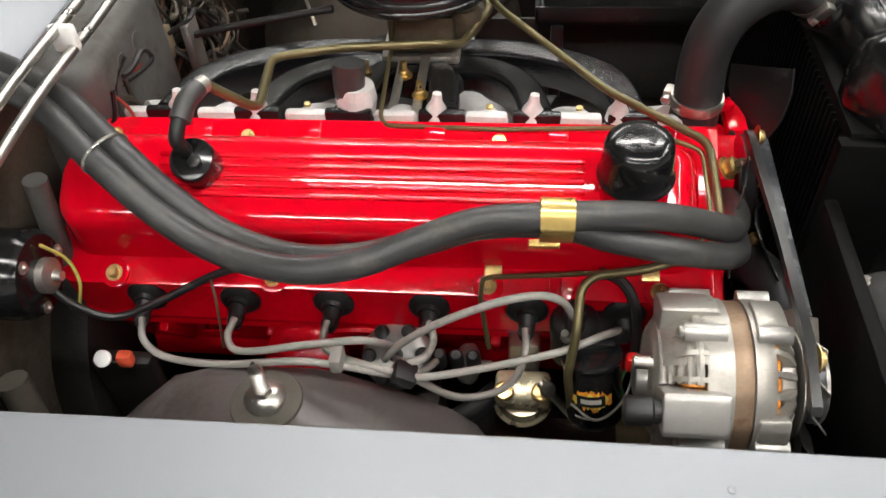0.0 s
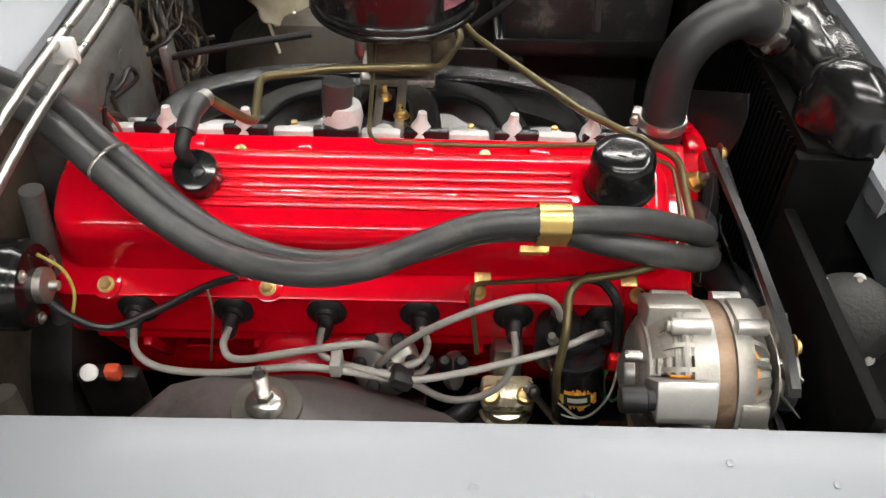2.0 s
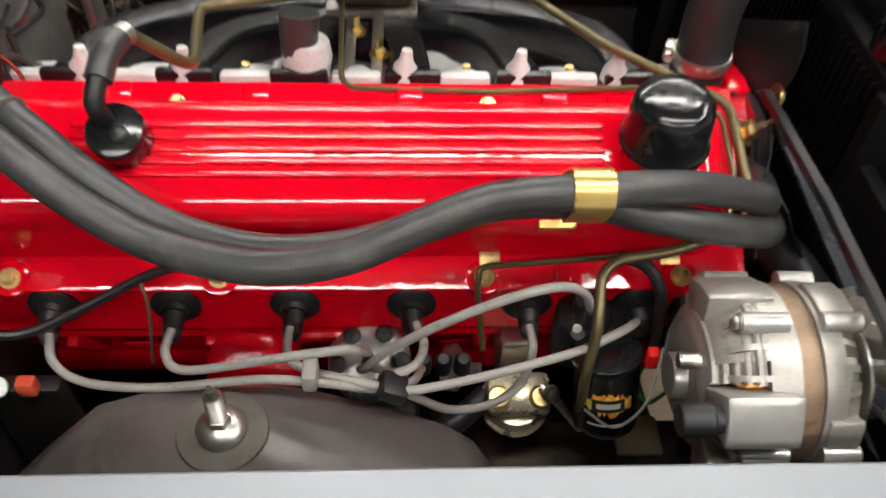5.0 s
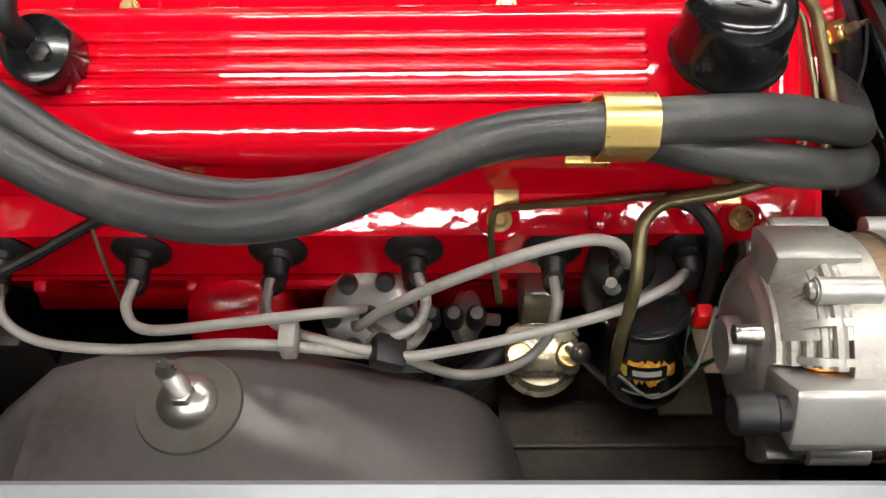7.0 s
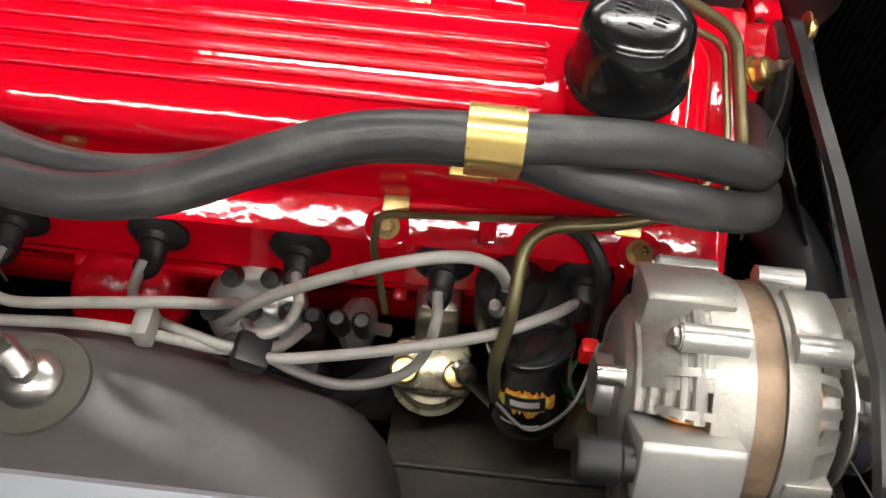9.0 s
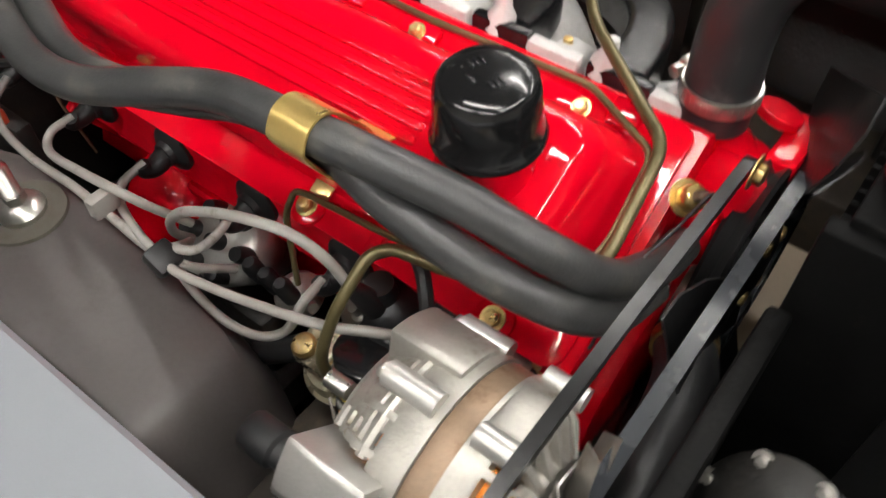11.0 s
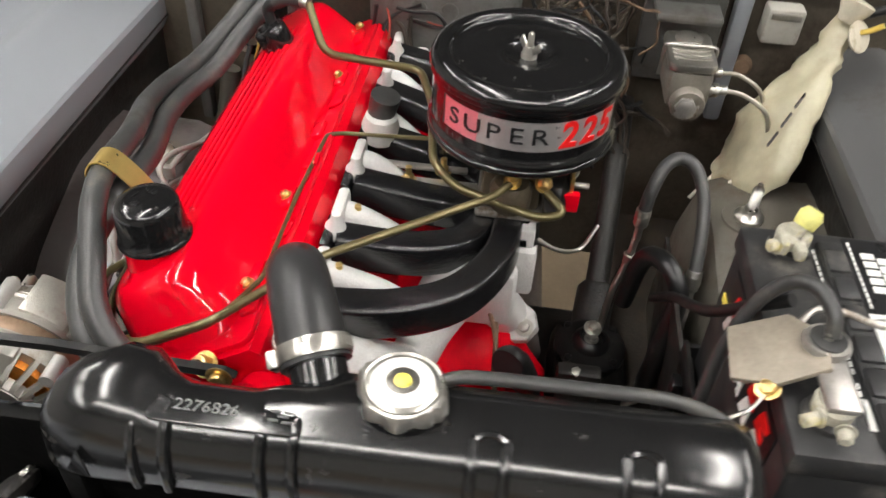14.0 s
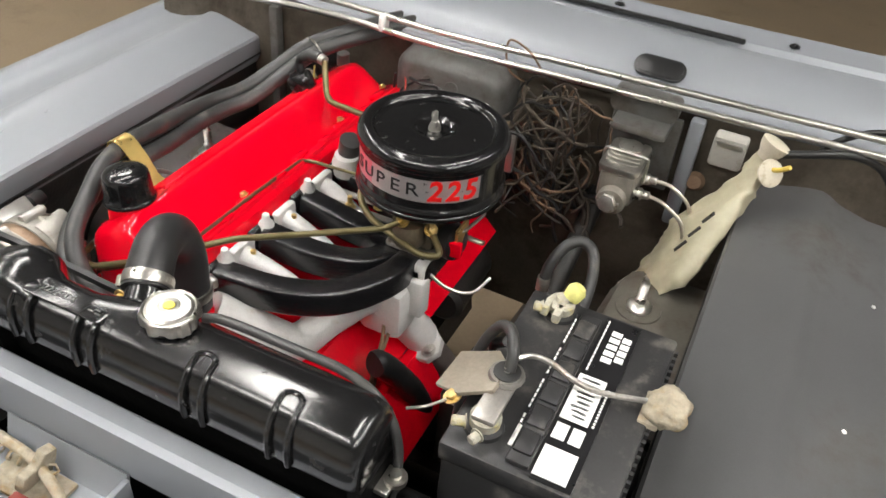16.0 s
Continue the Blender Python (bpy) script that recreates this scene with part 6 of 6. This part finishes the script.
lidm = Matrix.Translation((-0.255, 0.313, 0.962))
part("lid", prism(round_rect(-0.052, 0.052, -0.033, 0.033, 0.014), 0, 0.012, 0.003, lidm), ZINC, mc, "shiny steel lid")
for k in range(4):
    part("lid_rib", sweep([lidm @ Vector((-0.012 + 0.013 * k + 0.006 * math.cos(a), 0.026 * math.sin(a), 0.0125)) for a in [radians(-75 + 15 * j) for j in range(11)]], 0.002, 6), ZINC, mc)
part("dome", lathe([(0.02, 0.011), (0.019, 0.016), (0.012, 0.019), (0, 0.02)], lidm @ Matrix.Translation((-0.027, 0, 0)), 24), ZINC, mc)
part("bail", pipe([(-0.255, 0.277, 0.93), (-0.255, 0.277, 0.978), (-0.255, 0.35, 0.978), (-0.255, 0.35, 0.93)], 0.0025, 0.008, 8), ZINC, mc)
for x in (-0.222, -0.272):
    part("port", merge(bolt((x, 0.345, 0.93), (0, 1, 0.1), 0.01, 0.012, 1.2), bolt((x, 0.357, 0.931), (0, 1, 0.1), 0.007, 0.012, 1.1)), ZINC, mc, "bright brake line nut")
part("front_plug", bolt((-0.192, 0.312, 0.918), (1, -0.1, 0.2), 0.015, 0.012, 1.25), STEEL, mc)
for x, yy in ((-0.222, 0.0), (-0.272, 0.004)):
    solo("brake_line", tube([(x, 0.365, 0.932), (x + 0.004, 0.395, 0.928 + yy), (x + 0.01, 0.43, 0.905 + yy), (x + 0.012, 0.437, 0.86), (x + 0.03, 0.41, 0.81), (x + 0.06, 0.36, 0.75)], 0.0032, 8), mat("bare_brake_tube", (0.6, 0.56, 0.48), 0.35, 0.85, 0.15, 40, 0.05), "bare steel brake line curving down", "brake line", "brake lines")
solo("master_mount", merge(box((-0.378, 0.255, 0.86), (-0.366, 0.375, 1.0), 0.004), box((-0.37, 0.265, 0.985), (-0.30, 0.36, 1.0), 0.006)), SILVER_DIRTY, "dusty grey master cylinder mounting plate", "bracket")
solo("bracket_cover", rings([[(x, y, z) for y, z in round_rect(0.25, 0.365, 1.0, 1.035, 0.012, 4)] for x in (-0.385, -0.36, -0.345)]), SILVER_DIRTY, "dusty grey pressed bracket above the master cylinder", "bracket")
rl = thing("relay", (-0.36, 0.455, 0.94), "pale grey square relay on the firewall", "relay")
part("body", box((-0.385, 0.43, 0.945), (-0.350, 0.485, 1.0), 0.006), mat("pale_grey_plastic", (0.4, 0.39, 0.35), 0.5, 0, 0.1, 30, 0.1, 200, dirt=(0.2, 0.17, 0.12), amount=0.25, dscale=25), rl)
part("rim", box((-0.351, 0.436, 0.985), (-0.347, 0.479, 0.994), 0.0015), ZINC, rl)
solo("wall_grommet", lathe([(0, 0), (0.016, 0), (0.018, 0.004), (0.012, 0.012), (0, 0.013)], aim((-0.375, 0.42, 0.895), (1, 0, 0.2)), 20), RUST, "brown rubber grommet on the firewall", "grommet")
solo("firewall_duct", box((-0.385, 0.385, 0.80), (-0.36, 0.41, 1.01), 0.006), SILVER, "grey upright stiffener on the firewall", "stiffener")

# washer bag: a crumpled vinyl pouch
CREAM = mat("yellowed_cream_plastic", (0.52, 0.48, 0.38), 0.45, 0, 0.12, 40, 0.1, 300, dirt=(0.3, 0.25, 0.16), amount=0.25, dscale=40)
bag = thing("washer_bag", (-0.21, 0.43, 0.79), "crumpled yellowed vinyl washer fluid bag hanging by the fender", "washer bag")
path = [((-0.285, 0.515, 1.035), 0.014, 0.008), ((-0.282, 0.51, 1.015), 0.017, 0.009), ((-0.275, 0.503, 0.985), 0.034, 0.012), ((-0.262, 0.49, 0.95), 0.046, 0.018), ((-0.245, 0.472, 0.91), 0.058, 0.024), ((-0.225, 0.45, 0.87), 0.072, 0.027), ((-0.208, 0.43, 0.835), 0.075, 0.024), ((-0.198, 0.413, 0.805), 0.06, 0.016), ((-0.193, 0.405, 0.785), 0.03, 0.006)]
loops = []
wdir = Vector((0.62, 0.5, 0.25)).normalized()
for k, (p, a, b) in enumerate(path):
    p, a, b = Vector(p), a * (0.66 + 0.2 * min(1.0, k / 4)), b * 0.9
    d = (Vector(path[min(k + 1, len(path) - 1)][0]) - Vector(path[max(k - 1, 0)][0])).normalized()
    s = (wdir - d * wdir.dot(d)).normalized()
    n3 = d.cross(s)
    loop = []
    for j in range(28):
        t = 2 * math.pi * j / 28
        q = p + s * a * math.cos(t) + n3 * b * math.sin(t) * (1 - 0.35 * math.cos(t) ** 2)
        q += n3 * 0.016 * noise.noise(q * 34) + s * 0.012 * noise.noise(q * 22 + Vector((3, 1, 7)))
        loop.append(q)
    loops.append(loop)
fine = []
for a, b in zip(loops, loops[1:]):
    for k in range(4):
        row = [p.lerp(q, k / 4) for p, q in zip(a, b)]
        fine.append([q + Vector((0.3, 0.7, 0.4)) * 0.011 * noise.noise(q * 60) for q in row])
part("pouch", rings(fine + [loops[-1]]), BAG, bag, sharp=180)
part("neck", lathe([(0.012, 0), (0.014, 0.006), (0.022, 0.02), (0.024, 0.03), (0.018, 0.032), (0, 0.028)], aim((-0.285, 0.513, 1.02), (-0.15, 0.35, 0.9)), 20), CREAM, bag, "white plastic neck")
part("cap_flap", prism([(0.022 * math.cos(radians(a)), 0.022 * math.sin(radians(a))) for a in range(0, 360, 20)], 0, 0.003, 0.001, aim((-0.262, 0.528, 1.01), (0.6, 0.5, 0.5))), CREAM, bag, "white round cap")
part("tie", tube([(-0.268, 0.525, 1.012), (-0.262, 0.54, 1.02), (-0.255, 0.552, 1.032)], 0.004, 8), mat("yellow_plastic_tie", (0.55, 0.4, 0.08), 0.5), bag)
for k, (z, yy) in enumerate(((0.93, 0.0), (0.905, 0.004), (0.88, 0.008))):
    p = Vector((-0.235 + k * 0.012, 0.452 - k * 0.013, z - 0.012))
    part("print_bar", box((-0.012, -0.001, -0.003), (0.012, 0.001, 0.003), 0.0, Matrix.Translation(p + Vector((0.024, 0.014, 0.016))) @ Matrix.Rotation(radians(-40), 4, "Z") @ Matrix.Rotation(radians(35), 4, "Y")), LABEL_BLACK, bag)
solo("washer_hose", tube([(-0.28, 0.52, 1.03), (-0.285, 0.57, 1.045), (-0.31, 0.63, 1.05), (-0.33, 0.68, 1.03), (-0.32, 0.72, 0.98)], 0.0062, 10), BOOT, "black rubber washer hose over the fender", "hose")
solo("wiper_hose", tube([(-0.34, 0.68, 1.09), (-0.345, 0.64, 1.075), (-0.335, 0.60, 1.05), (-0.32, 0.585, 1.03)], 0.005, 10), BOOT, "black hose dropping from the cowl", "hose")

# wiring looms along the firewall
rnd = random.Random(11)


def loom(cx, cy, cz, sx, sy, sz, count, r, material, label):
    t = thing("wiring_loom", (cx, cy, cz - sz), label, "wiring loom")
    for k in range(count):
        p, pts = Vector((cx + rnd.uniform(-sx, sx), cy + rnd.uniform(-sy, sy), cz + sz * rnd.uniform(0.5, 1))), []
        d = Vector((rnd.uniform(-0.2, 0.2), rnd.uniform(-1, 1), rnd.uniform(-1.2, 0.1)))
        for _ in range(7):
            pts.append(p.copy())
            d = (d + Vector((rnd.uniform(-0.5, 0.5), rnd.uniform(-0.7, 0.7) - 6 * (p.y - cy), rnd.uniform(-0.7, 0.5) - 3 * (p.z - cz)))).normalized()
            p = p + d * max(sy, sz) * 0.42
            p.x = min(max(p.x, cx - sx), cx + sx)
        part("wire", tube(pts, r * rnd.uniform(0.6, 1.3), 6, 6), material[k % len(material)], t)
    return t


TAN_WIRE = mat("dusty_tan_loom", (0.06, 0.048, 0.034), 0.6, 0, 0.3, 40, 0.2, 200)
RED_WIRE = mat("dull_red_wire", (0.3, 0.04, 0.025), 0.5)
loom(-0.335, 0.165, 0.955, 0.03, 0.07, 0.06, 44, 0.0025, [GRIME_WIRE, TAN_WIRE, RUST, BOOT, TAN_WIRE, GRIME_WIRE], "tangled brown grimy wiring loom on the firewall")
loom(-0.33, 0.15, 0.86, 0.03, 0.08, 0.06, 34, 0.0026, [GRIME_WIRE, RUST, BOOT, TAN_WIRE], "hanging brown grimy wiring behind the engine")
loom(-0.32, -0.09, 0.90, 0.02, 0.05, 0.08, 12, 0.003, [GRIME_WIRE, BOOT, RED_WIRE], "brown wiring loom beside the heater plenum")
loom(-0.33, 0.23, 0.80, 0.03, 0.05, 0.06, 10, 0.0035, [BOOT, GRIME_WIRE], "dark wiring loom low on the firewall")
solo("firewall_block", box((-0.345, 0.06, 0.875), (-0.325, 0.085, 0.92), 0.004), mat("tan_connector", (0.25, 0.2, 0.13), 0.6), "tan wiring connector block on the firewall", "connector")
solo("solenoid", lathe([(0, 0), (0.028, 0), (0.03, 0.004), (0.03, 0.04), (0.02, 0.05), (0, 0.05)], aim((-0.375, 0.06, 0.80), (1, 0, 0.1)), 26), BLACK_GRIME, "round black solenoid on the firewall", "solenoid")
solo("throttle_rod", merge(tube([(-0.365, 0.085, 0.885), (-0.24, 0.095, 0.91), (-0.107, 0.1, 0.933)], 0.005, 10)), BLACK_SATIN, "black throttle rod to the carburettor", "throttle rod")
solo("throttle_bracket", merge(box((-0.31, 0.075, 0.84), (-0.298, 0.11, 0.92), 0.003)), STEEL, "worn steel throttle bracket", "bracket")

# ---- passenger rear corner ----
bl = thing("blower_motor", (-0.36, -0.345, 0.83), "gloss black round heater blower motor", "blower motor")
bm_ = aim((-0.45, -0.338, 0.895), (1, 0.0, 0.0))
part("can", lathe([(0, 0), (0.052, 0), (0.055, 0.004), (0.055, 0.05), (0.046, 0.056), (0.046, 0.115), (0.041, 0.124), (0.02, 0.128), (0, 0.128)], bm_, 40), BLACK_GLOSS, bl)
part("end_cap", lathe([(0.018, 0.126), (0.018, 0.136), (0.012, 0.139), (0.006, 0.139), (0.005, 0.147), (0, 0.147)], bm_, 24), STEEL, bl)
for k in range(3):
    part("screw", bolt(bm_ @ Vector((0.034 * math.cos(2.1 * k), 0.034 * math.sin(2.1 * k), 0.126)), (1, 0, 0), 0.004, 0.004), ZINC, bl)
part("lead", tube([(-0.32, -0.325, 0.925), (-0.305, -0.32, 0.90), (-0.298, -0.327, 0.875), (-0.304, -0.335, 0.85), (-0.31, -0.33, 0.84)], 0.0018, 6), mat("yellow_wire", (0.5, 0.42, 0.1), 0.5), bl, "yellow lead")
solo("drain_duct", tube([(-0.335, -0.27, 0.96), (-0.345, -0.275, 0.86), (-0.36, -0.28, 0.74)], 0.012, 14), SILVER_DIRTY, "dusty grey drain tube on the firewall", "tube")
solo("floor_duct", tube([(-0.37, -0.40, 0.80), (-0.36, -0.42, 0.70), (-0.33, -0.45, 0.60)], 0.016, 12), PRIMER_TAN, "tan-grey tube by the inner fender", "tube")
solo("firewall_rib", box((-0.385, -0.46, 0.70), (-0.36, -0.44, 1.0), 0.006), SILVER_DIRTY, "dusty upright rib on the firewall", "stiffener")
bh = thing("bell_housing", (-0.42, -0.1, 0.45), "greasy black bell housing behind the engine block", "bell housing")
part("shell", lathe([(0.2, 0), (0.2, 0.02), (0.185, 0.05), (0.13, 0.2), (0.11, 0.3), (0, 0.3)], aim((-0.335, -0.17, 0.62), (-1, 0, -0.03)), 36), BLACK_GRIME, bh)
sw = thing("switch_connector", (-0.306, -0.337, 0.755), "small white round switch with red connector", "switch")
part("disc", lathe([(0, 0), (0.0095, 0), (0.0098, 0.004), (0.007, 0.006), (0, 0.006)], aim((-0.312, -0.337, 0.755), (0, -0.6, 0.8)), 20), LABEL_WHITE, sw)
part("connector", box((-0.293, -0.346, 0.750), (-0.276, -0.332, 0.769), 0.004), mat("orange_red_plastic", (0.62, 0.09, 0.04), 0.45), sw, "orange-red plug")
solo("switch_bracket", box((-0.33, -0.34, 0.60), (-0.26, -0.32, 0.752), 0.006), BLACK_GRIME, "greasy black bracket on the bell housing", "bracket")
# oil pan shape added to keep the gaps under the block dark
solo("oil_pan", rings([[(x, y, z) for y, z in ((-0.26, 0.56), (-0.3, 0.54), (-0.28, 0.40), (-0.05, 0.38), (0.06, 0.46), (0.05, 0.52))] for x in (-0.33, -0.1, 0.1, 0.33)]), BLACK_GRIME, "black engine oil pan added to darken the gaps below", "oil pan")
solo("steering_pump_hose", tube([(0.185, 0.104, 0.775), (0.178, 0.107, 0.77), (0.15, 0.118, 0.73), (0.10, 0.135, 0.64), (0.06, 0.15, 0.52)], 0.02, 18), BOOT, "thick black hose dropping beside the red block", "hose")
for k in range(2):
    solo("steel_line", tube([(0.06 + 0.02 * k, 0.06, 0.80), (0.11 + 0.02 * k, 0.085, 0.77), (0.15 + 0.015 * k, 0.09, 0.735), (0.19 + 0.01 * k, 0.10, 0.66), (0.2, 0.11, 0.56)], 0.003, 8), RUST, "thin brown steel line over the red block", "line", "block lines")
# mount added as a dark stop in front of the floor
solo("engine_mount", merge(box((-0.06, -0.40, 0.55), (0.08, -0.28, 0.60), 0.01), box((-0.04, -0.33, 0.58), (0.06, -0.27, 0.68), 0.01)), BLACK_GRIME, "black engine mount bracket added to darken the gap", "engine mount")
solo("splash_shield", merge(box((0.12, -0.52, 0.615), (0.36, -0.30, 0.622), 0.002), box((0.12, -0.375, 0.622), (0.36, -0.37, 0.63), 0.001)), FRAME_M, "dirt-brown splash shield beside the engine", "splash shield")
solo("splash_shield", box((-0.5, -0.52, 0.56), (-0.2, -0.30, 0.567), 0.002), FRAME_M, "dirt-brown splash shield near the firewall", "splash shield")
solo("dust_flap", box((0.262, -0.345, 0.626), (0.31, -0.30, 0.632), 0.002), mat("tan_cardboard_flap", (0.4, 0.33, 0.22), 0.7, 0, 0.15, 30, 0.2, 200), "tan flap behind the oil filter", "flap")

# ---- front: horn and hood latch ----
hn = thing("horn", (0.49, -0.33, 0.8), "dusty black disc horn on the radiator support", "horn")
hm = aim((0.492, -0.325, 0.855), (-0.3, -0.75, 0.6))
part("shell", lathe([(0, -0.03), (0.02, -0.03), (0.022, -0.012), (0.046, -0.008), (0.05, 0.0), (0.046, 0.006), (0.03, 0.012), (0.012, 0.014), (0, 0.014)], hm, 36), BLACK_GRIME, hn)
for k in range(8):
    part("rim_bolt", bolt(hm @ Vector((0.045 * math.cos(k * 0.785), 0.045 * math.sin(k * 0.785), 0.004)), hm.to_3x3() @ Vector((0, 0, 1)), 0.004, 0.004), STEEL, hn)
part("bracket", box((0.47, -0.34, 0.74), (0.49, -0.30, 0.85), 0.004), BLACK_GRIME, hn)
solo("wiring_clump", merge(*[tube([(0.49 + rnd.uniform(-0.04, 0.04), -0.375 + rnd.uniform(-0.03, 0.03), 0.79 + rnd.uniform(-0.03, 0.03)) for _ in range(5)], 0.006, 7, 5) for _ in range(9)]), BLACK_GRIME, "dusty black taped wiring clump near the horn", "wiring", kind="stuff")
hl = thing("hood_latch", (0.585, -0.08, 0.88), "crusty tan hood latch in a grey tray ahead of the radiator", "hood latch")
part("tray", rings([[(x, y, z) for x, z in ((0.563, 0.905), (0.566, 0.908), (0.575, 0.878), (0.582, 0.872), (0.648, 0.872), (0.655, 0.905), (0.66, 0.905), (0.655, 0.866), (0.575, 0.866), (0.568, 0.876))] for y in (-0.15, -0.1, 0.0, 0.02)]), SILVER, hl, "silver-grey pressed tray")
part("tray_end", box((0.568, 0.018, 0.868), (0.656, 0.026, 0.906), 0.003), SILVER, hl)
part("lever", pipe([(0.585, -0.16, 0.892), (0.592, -0.09, 0.899), (0.608, -0.04, 0.896), (0.625, 0.0, 0.884)], 0.006, 0.02), FOAM, hl, "crusty tan lever")
part("hook", prism([(-0.022, -0.02), (0.02, -0.018), (0.024, 0.006), (0.008, 0.012), (0.004, 0.03), (-0.014, 0.028), (-0.02, 0.008)], -0.006, 0.006, 0.002, Matrix.Translation((0.6, -0.075, 0.893)) @ Matrix.Rotation(radians(75), 4, "X") @ Matrix.Rotation(radians(20), 4, "Z")), FOAM, hl, "crusty tan hook")
part("hook_plate", box((0.585, -0.125, 0.873), (0.63, -0.035, 0.879), 0.002), FOAM, hl)
part("spring", sweep([(0.592 + 0.009 * math.cos(a * 0.9), -0.15 + a * 0.0022, 0.886 + 0.009 * math.sin(a * 0.9)) for a in range(0, 45)], 0.0016, 6), FOAM, hl)
part("spacer", box((0.622, -0.085, 0.8725), (0.642, -0.035, 0.880), 0.003), mat("faded_red_plastic", (0.3, 0.05, 0.04), 0.5), hl, "faded red spacer")
for y in (-0.135, -0.02):
    part("bolt", bolt((0.615, y, 0.8725), (0, 0, 1), 0.006, 0.005), RUST, hl)

# small fixings on the driver fender
for x, y, z in ((0.12, 0.70, 0.9152), (0.30, 0.68, 0.9195), (-0.15, 0.72, 0.913)):
    part("screw", bolt((x, y, z), (0, 0.25, 1), 0.002, 0.002), LABEL_WHITE, df, "small pale fastener")
